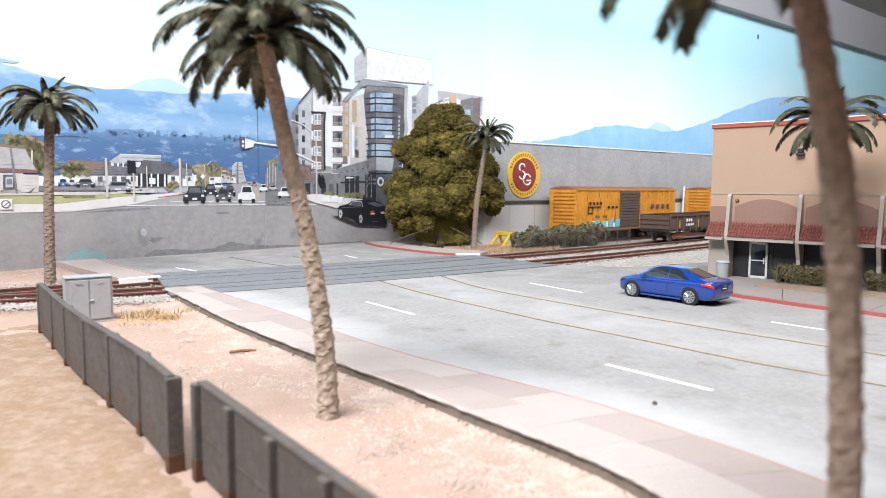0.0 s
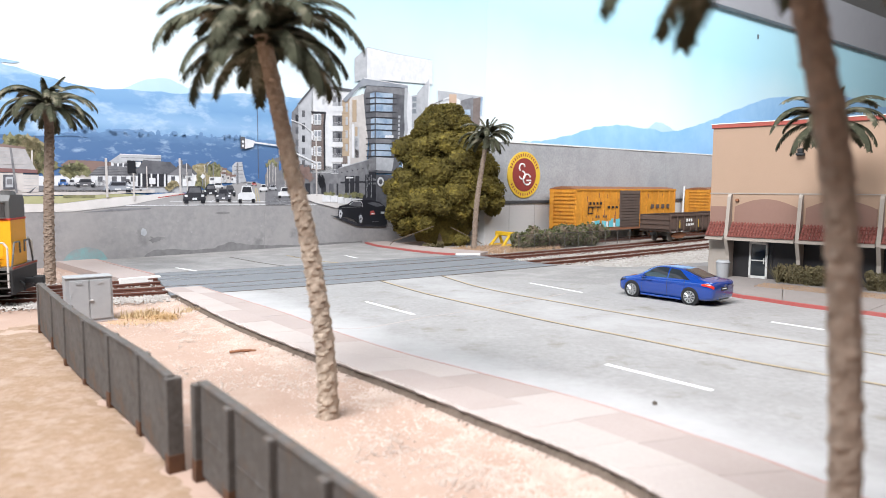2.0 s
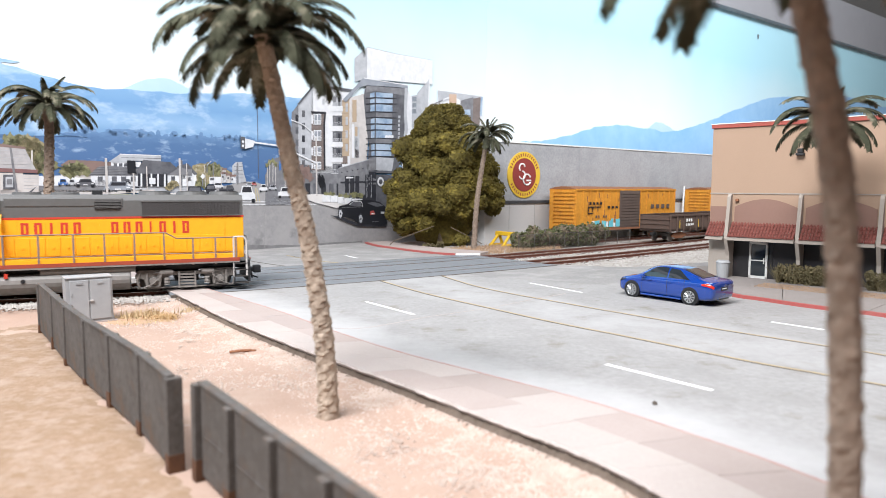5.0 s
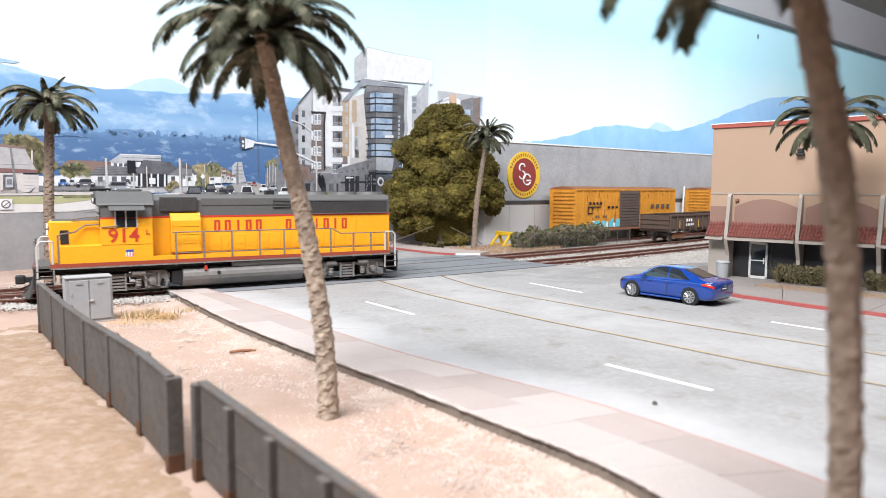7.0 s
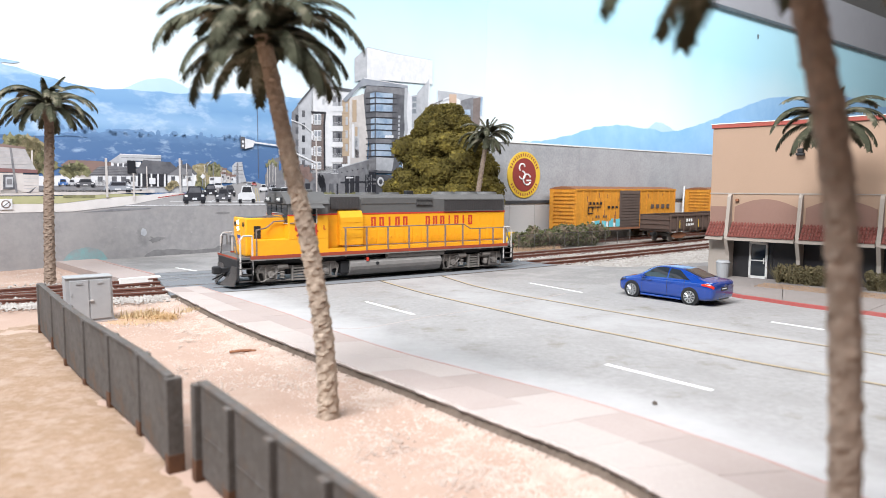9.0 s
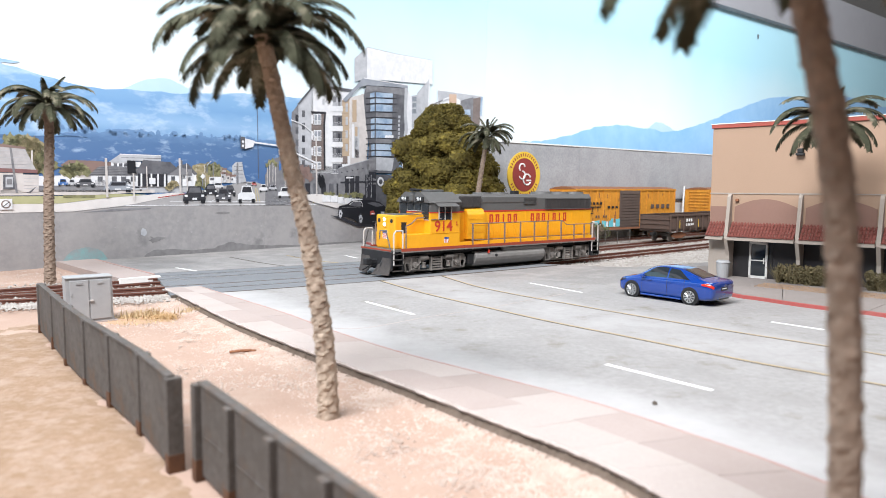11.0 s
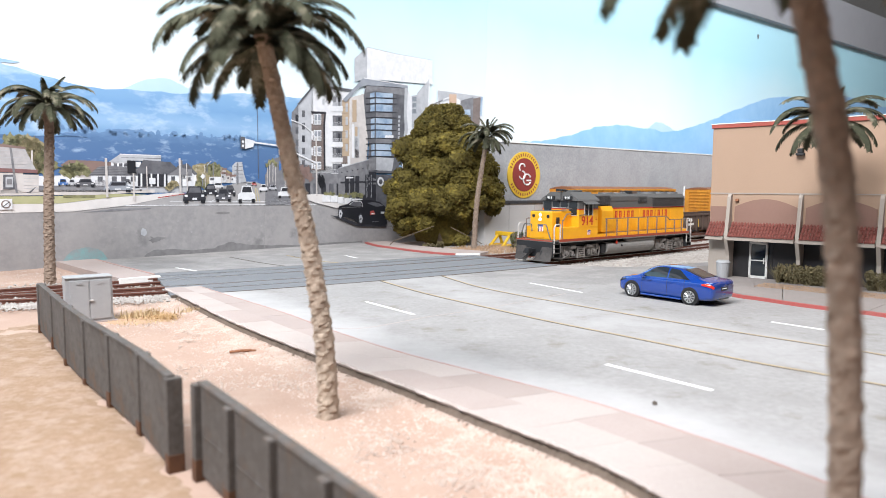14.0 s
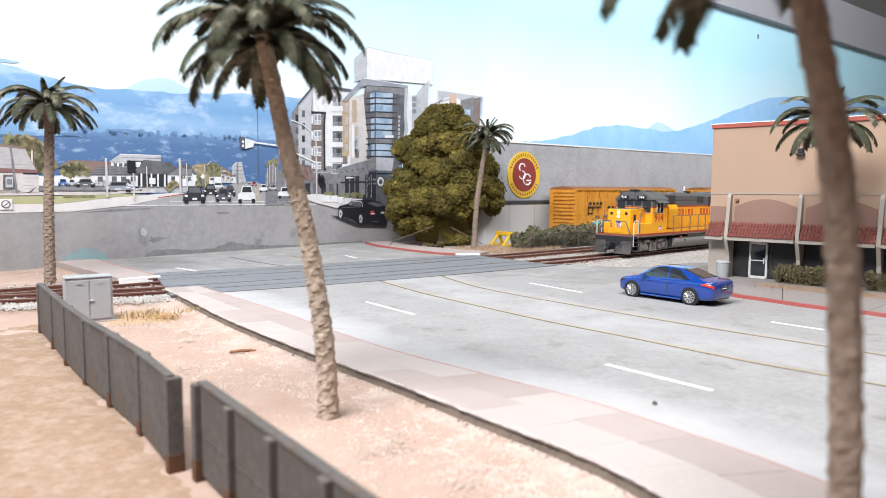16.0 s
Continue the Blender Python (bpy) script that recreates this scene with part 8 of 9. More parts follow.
    for side in (-1, 1):
        skin("rear_window", -1.72, -0.88, lambda x: 6.35, lambda x: 6.98, M["glass"], "dark rear window", side)
        skin("windscreen", 0.52, 1.12, lambda x: 6.1, lambda x: 6.98, M["glass"], "dark windscreen", side)
    for name, x0, x1 in (("rear_window", -1.72, -0.88), ("windscreen", 0.52, 1.12)):
        bm, grid = bmesh.new(), []
        for i in range(9):
            x = x0 + (x1 - x0) * i / 8
            q = section(x)[-1]
            grid.append([bm.verts.new((x, q.x * e, q.y + 0.012)) for e in (-1, 0, 1)])
        for a, b in zip(grid, grid[1:]):
            for j in range(2):
                bm.faces.new((a[j], b[j], b[j + 1], a[j + 1]))
        part(name, bm, M["glass"], body, "dark tinted glass")
    part("number_plate", boxm(-2.315, -2.28, -0.24, 0.24, 0.62, 0.76), M["black"], body, "dark number plate with a plain bar")
    part("plate_bar", boxm(-2.32, -2.31, -0.16, 0.16, 0.67, 0.71), M["white"], body)
    part("badge", rod(bmesh.new(), (-2.30, 0, 0.86), (-2.26, 0, 0.86), 0.05, 0.05, 10), M["chrome"], body)
    part("rear_diffuser", boxm(-2.20, -2.05, -0.6, 0.6, 0.22, 0.32, bevel=0.02), M["black"], body)


blue_car()


# ---- freight cars ----
def freight_truck(root, x):
    b = part("truck_bolster", boxm(x - 0.25, x + 0.25, -1.1, 1.1, 0.45, 0.75, bevel=0.03), M["truck"], root, "dusty freight truck")
    for y in (-1.08, 1.08):
        part("side_frame", prismm([(x - 1.2, 0.5), (x - 0.5, 0.3), (x + 0.5, 0.3), (x + 1.2, 0.5), (x + 1.2, 0.66), (x + 0.5, 0.82), (x - 0.5, 0.82), (x - 1.2, 0.66)], "y", y - 0.07, y + 0.07), M["rust_brown"], b)
        for dx in (-0.85, 0.85):
            s = 1 if y > 0 else -1
            bm = rod(bmesh.new(), (x + dx, 0.68 * s, 0.44), (x + dx, 0.80 * s, 0.44), 0.43, 0.42, 20)
            part("wheel", bm, M["truck"], b, "steel wheel with bright face")


def boxcar(s_mid, label):
    x, y = by_wall(s_mid, 2.0)
    root = thing("boxcar", x, y, 0, 39, label, "boxcar", "freight cars by the warehouse")
    L, W = 7.5, 1.45
    body = part("body", boxm(-L, L, -W, W, 1.02, 4.58), M["box_orange"], root, "weathered orange-yellow ribbed body")
    bm = prismm([(-W - .06, 4.56), (W + .06, 4.56), (W * .5, 4.74), (0, 4.79), (-W * .5, 4.74)], "x", -L - .05, L + .05)
    part("roof", bm, M["rust_brown"], root, "rusty brown roof")
    for sgn in (-1, 1):
        for k in range(17):
            xr = -L + 0.12 + k * (2 * L - .24) / 16
            if abs(xr - 0.08) > 1.5:
                part("rib", boxm(xr - .07, xr + .07, *sorted((W * sgn, (W + .06) * sgn)), 1.15, 4.5, bevel=0.012), M["box_orange"], body)
        part("side_sill", boxm(-L, L, *sorted((W * sgn, (W + .07) * sgn)), 0.92, 1.15), M["rust_brown"], body)
        part("top_chord", boxm(-L, L, *sorted((W * sgn, (W + .08) * sgn)), 4.44, 4.58), M["box_orange"], body)
        d = part("door", boxm(-1.4, 1.55, *sorted((W * sgn, (W + .09) * sgn)), 1.12, 4.44), M["door_dark"], root, "dark grey corrugated sliding door")
        for k in range(12):
            part("corrugation", boxm(-1.35, 1.5, *sorted(((W + .09) * sgn, (W + .13) * sgn)), 1.25 + .26 * k, 1.37 + .26 * k), M["door_dark"], d)
    for e in (-1, 1):
        for k in range(10):
            part("end_rib", boxm(*sorted((L * e, (L + .10) * e)), -W + .1, W - .1, 1.35 + .32 * k, 1.52 + .32 * k, bevel=0.03), M["box_orange"], body)
        part("ladder", boxm(*sorted(((L + .1) * e, (L + .13) * e)), W - .55, W - .1, 1.1, 4.4), M["box_orange"], body)
    y = -W - .062
    part("mark", boxm(-5.9, -4.1, y - .012, y, 2.95, 3.05), M["black"], body, "plain black emblem bars")
    for a in ((-5.9, -5.8, 2.4, 3.0), (-5.3, -5.2, 2.6, 3.0), (-4.6, -4.5, 2.6, 3.0), (-5.9, -5.2, 2.4, 2.5)):
        part("mark", boxm(a[0], a[1], y - .012, y, a[2], a[3]), M["black"], body)
    letter_bars(body, "xxxx", -5.8, -3.9, 3.2, 3.42, y, M["black"], "lettering_bar", -1)
    letter_bars(body, "xxx", -3.3, -1.6, 2.85, 3.05, y, M["black"], "lettering_bar", -1)
    letter_bars(body, "xx xx", -4.9, -3.2, 2.05, 2.25, y, M["door_dark"], "lettering_bar", -1)
    letter_bars(body, "xxxx", 3.2, 6.6, 2.75, 3.15, y, M["door_dark"], "lettering_bar", -1)
    for q in range(12):
        a = -5.3 + .33 * q
        part("graffiti", boxm(a, a + random.uniform(.2, .42), y - .02, y - .004, 1.2, random.uniform(1.5, 1.95)), M["graffiti"] if q % 3 else M["white"], body, "pale blue and white graffiti")
    rng = random.Random(int(s_mid))
    for q in range(34):
        a, top = rng.uniform(-L + .2, L - .2), rng.uniform(1.5, 4.3)
        if -1.5 < a < 1.65:
            continue
        run = rng.uniform(0.15, 0.9)
        part("rust_run", prismm([(a - .02, top - run), (a + .02, top - run), (a + rng.uniform(.03, .09), top), (a - rng.uniform(.03, .09), top)], "y", -W - 0.006, -W + 0.01), M["rust_brown"], body, "brown rust run")
    freight_truck(root, -5.2)
    freight_truck(root, 5.2)
    for e in (-1, 1):
        part("coupler", boxm(*sorted((L * e, (L + .6) * e)), -.14, .14, 0.6, 0.85, bevel=.03), M["black"], root)
    return root


boxcar(14.75, "weathered orange-yellow boxcar with dark door and graffiti")
boxcar(36.2, "second orange-yellow boxcar coupled on the spur")


def gondola():
    near = Vector((19.3, 58.1))
    c = near + Vector((0.7373, 0.6756)) * 8.0 - Vector((0.6756, -0.7373)) * 1.38
    root = thing("gondola", c.x, c.y, 0, 42.5, "low dark brown gondola wagon on the siding", "gondola", "freight cars by the warehouse")
    L, W = 8.0, 1.38
    body = part("floor", boxm(-L, L, -W, W, 0.95, 1.15), M["gondola"], root)
    for s in (-1, 1):
        side = part("side", boxm(-L, L, *sorted((W * s, (W - .08) * s)), 0.95, 2.32), M["gondola"], root, "dark brown ribbed side")
        for k in range(15):
            x = -L + .1 + k * (2 * L - .2) / 14
            part("rib", boxm(x - .08, x + .08, *sorted((W * s, (W + .1) * s)), 0.9, 2.28, bevel=.02), M["gondola"], side)
        part("top_chord", boxm(-L, L, *sorted(((W - .08) * s, (W + .1) * s)), 2.25, 2.40), M["gondola"], side)
        for k, x in enumerate((-6.5, -3.2, 1.2, 5.4)):
            part("reflector", boxm(x, x + .1, *sorted(((W + .10) * s, (W + .115) * s)), 1.2, 1.9), M["gold"], side, "yellow reflector strip")
        letter_bars(side, "xxx", -5.4, -4.2, 1.75, 2.0, (W + .1) * s, M["white"], "lettering_bar", s)
        letter_bars(side, "xxxxx", -5.4, -4.0, 1.4, 1.6, (W + .1) * s, M["white"], "lettering_bar", s)
    for e in (-1, 1):
        end = part("end", boxm(*sorted((L * e, (L - .1) * e)), -W, W, 0.95, 2.32), M["gondola"], root)
        for k in range(3):
            part("end_rib", boxm(*sorted((L * e, (L + .1) * e)), -W, W, 1.15 + .4 * k, 1.3 + .4 * k), M["gondola"], end)
        part("coupler", boxm(*sorted((L * e, (L + .6) * e)), -.14, .14, 0.6, 0.85, bevel=.03), M["black"], root)
    freight_truck(root, -5.9)
    freight_truck(root, 5.9)


gondola()


def buffer_stop():
    x, y = by_wall(0.15, 2.0)
    root = thing("buffer_stop", x, y, 0, 39, "yellow steel buffer stop at the end of the spur", "buffer stop")
    for s in (-0.72, 0.72):
        bm = bmesh.new()
        rod(bm, (-0.65, s, 0.0), (0.25, s * .9, 0.95), 0.12, 0.12)
        rod(bm, (0.7, s, 0.0), (0.25, s * .9, 0.95), 0.12, 0.12)
        rod(bm, (-0.75, s, 0.06), (0.8, s, 0.06), 0.11, 0.11)
        part("side_brace", bm, M["yellow"], root, "yellow A-shaped brace")
    part("cross_beam", boxm(0.05, 0.45, -0.95, 0.95, 0.80, 1.12, bevel=0.05), M["yellow"], root, "thick yellow cross beam")
    part("pad", boxm(0.45, 0.62, -0.3, 0.3, 0.8, 1.1, bevel=0.04), M["black"], root)


buffer_stop()


# ---- warehouse ----
def warehouse():
    root = thing("warehouse", 3.4, 56.1, 0, 39, "long grey warehouse with a dark band and round sign", "warehouse")
    part("lower_wall", boxm(0, 60, 0, 5.2, -0.3, 3.3, bevel=0.02), M["wall_low"], root, "smooth pale grey lower wall")
    part("band", boxm(-0.06, 60, -0.10, 5.2, 3.3, 3.55), M["wall_band"], root, "thin dark band")
    part("upper_wall", boxm(0.02, 60, 0.05, 5.2, 3.55, 8.42), M["wall_print"], root, "speckled grey concrete upper wall")
    part("coping", boxm(0.0, 60, -0.02, 5.25, 8.42, 8.52), M["white"], root, "pale roof edge")
    for k, (a, b) in enumerate(((11.8, 18.9), (25.8, 33.0))):
        part("wall_panel", boxm(a, b, 0.02, 0.06, 3.6, 8.40), M["wall_print"], root, "slightly proud wall panel")
    for x in (2.8, 5.9):
        part("joint", boxm(x, x + .04, -0.02, 0.01, -0.2, 3.3), M["cream_joint"], root)
    # round sign: plain shapes in its colours
    sign = part("sign_disc", ellipse(4.55, 5.75, 1.98, 1.98, -0.02, 0.05), M["gold"], root, "round yellow sign")
    part("sign_centre", ellipse(4.55, 5.75, 1.42, 1.42, -0.05, -0.01), M["maroon"], sign, "dark red centre disc")
    for k in range(16):
        a = math.pi * (0.12 + 0.76 * k / 15)
        part("letter_bar", boxm(-0.05, 0.05, -0.035, -0.015, -0.12, 0.12, turn=Matrix.Translation((4.55 + 1.7 * math.cos(a), 0, 5.75 + 1.7 * math.sin(a))) @ Matrix.Rotation(math.pi / 2 - a, 4, "Y")), M["maroon"], sign)
    for k in range(14):
        a = -math.pi * (0.16 + 0.68 * k / 13)
        part("letter_bar", boxm(-0.05, 0.05, -0.035, -0.015, -0.11, 0.11, turn=Matrix.Translation((4.55 + 1.7 * math.cos(a), 0, 5.75 + 1.7 * math.sin(a))) @ Matrix.Rotation(math.pi / 2 - a, 4, "Y")), M["maroon"], sign)
    for cx, cz, r, a0, a1 in ((4.25, 6.35, 0.34, 0.1, 1.25), (4.25, 5.72, 0.34, -0.9, 0.5), (4.85, 5.35, 0.46, 0.15, 1.85)):
        pts = [(cx + r * math.cos(math.pi * (a0 + (a1 - a0) * k / 14)), -0.06, cz + r * math.sin(math.pi * (a0 + (a1 - a0) * k / 14))) for k in range(15)]
        part("emblem_stroke", tube(bmesh.new(), pts, 0.07, 6), M["white"], sign, "white curved emblem stroke")
    part("emblem_stroke", boxm(4.8, 5.35, -0.09, -0.04, 5.22, 5.34), M["white"], sign)


def ellipse(cx, cz, rx, rz, y0, y1, n=40):
    return prismm([(cx + rx * math.cos(k * math.tau / n), cz + rz * math.sin(k * math.tau / n)) for k in range(n)], "y", y0, y1)


M["cream_joint"] = mat("wall_joint", (0.40, 0.39, 0.38), bump=0)
warehouse()


# ---- tan building ----
def tan_building():
    root = thing("building", 14.0, 35.8, 0, -42.4, "tan stucco building with arches and a clay tile awning", "building")
    END, TOP = 17.0, 7.72
    # local: x along the front, y into the building, z up
    part("front_wall", boxm(0, END, 0, 0.35, 2.1, TOP), M["stucco"], root, "tan stucco front wall")
    part("side_wall", boxm(0.0, 0.35, 0.35, 11, -0.3, TOP), M["stucco"], root, "tan stucco side wall")
    part("back_wall", boxm(0.35, END, 10.7, 11, -0.3, TOP), M["stucco"], root)
    part("roof", boxm(0.2, END, 0.2, 10.9, 7.2, 7.35), M["wall_low"], root)
    part("coping", boxm(-0.06, END, -0.08, 0.45, TOP, 7.92, bevel=0.02), M["trim_red"], root, "red roof coping")
    part("coping", boxm(-0.06, 0.4, 0.45, 11, TOP, 7.92, bevel=0.02), M["trim_red"], root)
    part("coping_cap", boxm(-0.08, END, -0.10, 0.47, 7.92, 7.96), M["white"], root, "pale coping cap")
    part("string_course", boxm(-0.02, END, -0.03, 0, 4.36, 4.42), M["pilaster"], root, "thin pale string course")
    part("lower_wall", boxm(0.9, END, 0.45, 0.7, 0.0, 2.2), M["storefront"], root, "recessed storefront wall, dark paint deepened with awning shade")
    part("end_wall", boxm(0, 0.9, 0.0, 0.6, -0.2, 2.12), M["pilaster"], root, "cream end wall")
    part("left_panel", boxm(0.02, 0.95, -0.02, 0.0, 2.9, 3.72), M["arch"], root, "rose stucco panel")
    for k in range(5):
        a = 1.25 + 3.32 * k
        n = 18
        top = [(a + 2.95 * i / n, 3.70 + 0.64 * math.sin(math.pi * (0.12 + 0.76 * i / n)) - 0.22) for i in range(n + 1)]
        part("arch_panel", prismm([(a, 2.85)] + top + [(a + 2.95, 2.85)], "y", -0.03, 0.01), M["arch"], root, "rose stucco arch panel")
    part("sill_course", boxm(0.02, END, -0.06, 0.0, 2.84, 2.92), M["arch"], root)
    # fins
    for k in range(6):
        x = 0.92 + 3.34 * k
        f = part("fin", prismm([(0.0, 4.36), (-0.12, 4.36), (-0.24, 4.22), (-0.56, 2.08), (-0.16, 1.2), (-0.14, 0.0), (0.42, 0.0), (0.42, 2.1), (0.0, 2.1)], "x", x + 0.03, x + 0.20), M["pilaster"], root, "cream tapering buttress fin")
    # awning with tiles
    for k in range(6):
        x0, x1 = (0.02, 0.92) if k == 0 else (1.14 + 3.34 * (k - 1), 0.92 + 3.34 * k)
        aw = part("awning", prismm([(0.0, 2.88), (-0.62, 2.18), (-0.62, 2.06), (0.45, 2.06), (0.45, 2.2), (0.0, 2.2)], "x", x0, x1), M["pilaster"], root, "cream awning base")
        n = max(3, int((x1 - x0) / 0.142))
        w = (x1 - x0) / n
        me = None
        for i in range(n):
            for j in range(4):
                if me is None:
                    bm = bmesh.new()
                    ring = []
                    for yy, zz, r in ((0.0, 0.0, 0.064), (-0.185, -0.172, 0.078)):
                        ring.append([bm.verts.new((r * math.cos(t), yy, zz + r * 0.85 * math.sin(t))) for t in (0, 0.63, 1.26, 1.88, 2.51, 3.14)])
                    for q in range(5):
                        bm.faces.new((ring[0][q], ring[0][q + 1], ring[1][q + 1], ring[1][q]))
                    bm.faces.new(ring[1][::-1])
                    tile = part("roof_tile", bm, M["roof_tile"], aw, smooth=False)
                    me = tile.data
                else:
                    tile = new("roof_tile", me)
                    tile.parent = aw
                place(tile, x0 + w * (i + .5), -0.02 - 0.152 * j, 2.90 - 0.172 * j + random.uniform(-.008, .008), random.uniform(-1.5, 1.5))
        part("fascia", boxm(x0, x1, -0.68, -0.63, 2.03, 2.13), M["pilaster"], aw, "pale awning fascia")
    # door
    d = part("door", boxm(1.98, 2.80, 0.38, 0.46, 0.10, 1.88), M["glass"], root, "glazed door in a pale metal frame")
    for a in ((1.94, 2.04, 0.08, 1.92), (2.74, 2.84, 0.08, 1.92), (1.94, 2.84, 1.82, 1.94), (1.94, 2.84, 0.06, 0.22), (1.94, 2.84, 0.98, 1.03)):
        part("door_frame", boxm(a[0], a[1], 0.32, 0.44, a[2], a[3]), M["frame"], d, "pale metal door frame")
    part("door_handle", boxm(2.66, 2.70, 0.26, 0.32, 0.85, 1.15), M["frame"], d)
    for x in (3.0, 5.4, 6.6, 8.8, 10.2):
        part("window_mullion", boxm(x, x + .05, 0.42, 0.46, 0.1, 2.1), M["storefront"], root)
    # wall lamp
    l = part("wall_lamp", boxm(4.05, 4.42, -0.28, 0.0, 6.22, 6.34, bevel=0.03), M["black"], root, "black wall lamp")
    part("lamp_hood", boxm(4.1, 4.37, -0.22, -0.02, 6.34, 6.56, bevel=0.05), M["black"], l)
    part("vent_cover", boxm(1.28, 1.46, -0.14, 0.0, 3.98, 4.12, bevel=0.03), M["rust_brown"], root, "small rusty vent cover")
    part("inner_floor", boxm(0.4, END, 0.7, 10.7, -0.2, 0.05), M["storefront"], root)


tan_building()


def rubbish_bin():
    root = thing("rubbish_bin", 14.35, 34.75, 0.10, 0, "grey round rubbish bin beside the building", "rubbish bin")
    part("barrel", rod(bmesh.new(), (0, 0, 0), (0, 0, 0.78), 0.27, 0.33, 18), M["cabinet"], root)
    part("lid", rod(bmesh.new(), (0, 0, 0.78), (0, 0, 0.88), 0.36, 0.28, 18), M["cabinet"], root, "rounded grey lid")


rubbish_bin()


def white_post():
    x, y = by_wall(23.6, 3.4)
    root = thing("marker_post", x, y, 0, 0, "thin white post between freight cars", "post")
    part("shaft", rod(bmesh.new(), (0, 0, -0.15), (0.15, 0, 4.9), 0.09, 0.08, 8), M["white"], root)


white_post()


# ---- signal cabinet and fence ----
def signal_cabinet():
    root = thing("signal_cabinet", -12.85, 24.45, SAND_Z - 0.05, 35, "light grey metal signal cabinet beside the track", "cabinet")
    body = part("body", boxm(-0.76, 0.76, -0.38, 0.38, 0, 1.60, bevel=0.02), M["cabinet"], root)
    part("roof", boxm(-0.77, 0.77, -0.41, 0.40, 1.60, 1.655, bevel=0.015), M["cabinet"], root, "thin flat cabinet roof")
    for x0, x1 in ((-0.62, -0.02), (0.02, 0.70)):
        d = part("door", boxm(x0, x1, -0.42, -0.38, 0.12, 1.54, bevel=0.012), M["cabinet"], root, "flat cabinet door")
        part("vent", boxm((x0 + x1) / 2 - .1, (x0 + x1) / 2 + .1, -0.445, -0.42, 1.40, 1.48), M["cabinet"], d)
        for z in (0.35, 1.0):
            part("hinge", boxm(x0 + .02 if x0 < 0 else x1 - .06, x0 + .06 if x0 < 0 else x1 - .02, -0.445, -0.42, z, z + .1), M["cabinet"], d)
    part("handle", boxm(-0.02, 0.12, -0.48, -0.42, 0.78, 0.83), M["steel"], root, "small door handle")
    part("plinth", boxm(-0.9, 0.9, -0.5, 0.5, -0.05, 0.03), M["walkway"], root)


signal_cabinet()


def fence_run(points, label, height=1.68):
    """Upright panels between posts; each panel and post is a part."""
    root = tagged(new("fence"), label, "fence", "fences on the sand")
    base = SAND_Z - 0.06
    for i, (a, b) in enumerate(zip(points, points[1:])):
        a, b = Vector(a), Vector(b)
        d = b - a
        ang = math.degrees(math.atan2(d.y, d.x))
        L = d.length
        p = place(part("panel", boxm(0.03, L - 0.03, -0.06, 0.06, 0.10, height - 0.06, bevel=0.012), M["fence"], root, "dark grey weathered panel"), a.x, a.y, base, ang)
        part("cap", boxm(0.0, L, -0.08, 0.08, height - 0.06, height + 0.01, bevel=0.015), M["fence"], p, "lighter worn cap rail")
        part("rail", boxm(0.05, L - .05, -0.075, -0.055, 0.80, 0.83), M["fence"], p)
    for i, a in enumerate(points):
        a = Vector(a)
        j = min(i, len(points) - 2)
        d = Vector(points[j + 1]) - Vector(points[j])
        post = place(part("post", boxm(-0.10, 0.10, -0.17, 0.10, -0.1, height - 0.03, bevel=0.02), M["fence"], root, "fence post with rusty foot"), a.x, a.y, base, math.degrees(math.atan2(d.y, d.x)))
        part("post_foot", boxm(-0.108, 0.108, -0.178, 0.108, -0.1, 0.30 + random.uniform(-.08, .12), bevel=0.02), M["rust_foot"], post, "rust-brown post foot")
    return root


fence_run([(-4.62, 11.35), (-5.88, 13.05), (-7.30, 14.75), (-8.68, 16.35), (-10.2, 18.25), (-11.6, 20.1), (-13.35, 22.4)], "dark grey panel fence with rusty post feet")
fence_run([(-3.98, 11.05), (-3.06, 9.84), (-2.14, 8.63), (-1.22, 7.42), (-0.30, 6.21), (0.62, 5.0)], "dark grey panel fence near a gap")


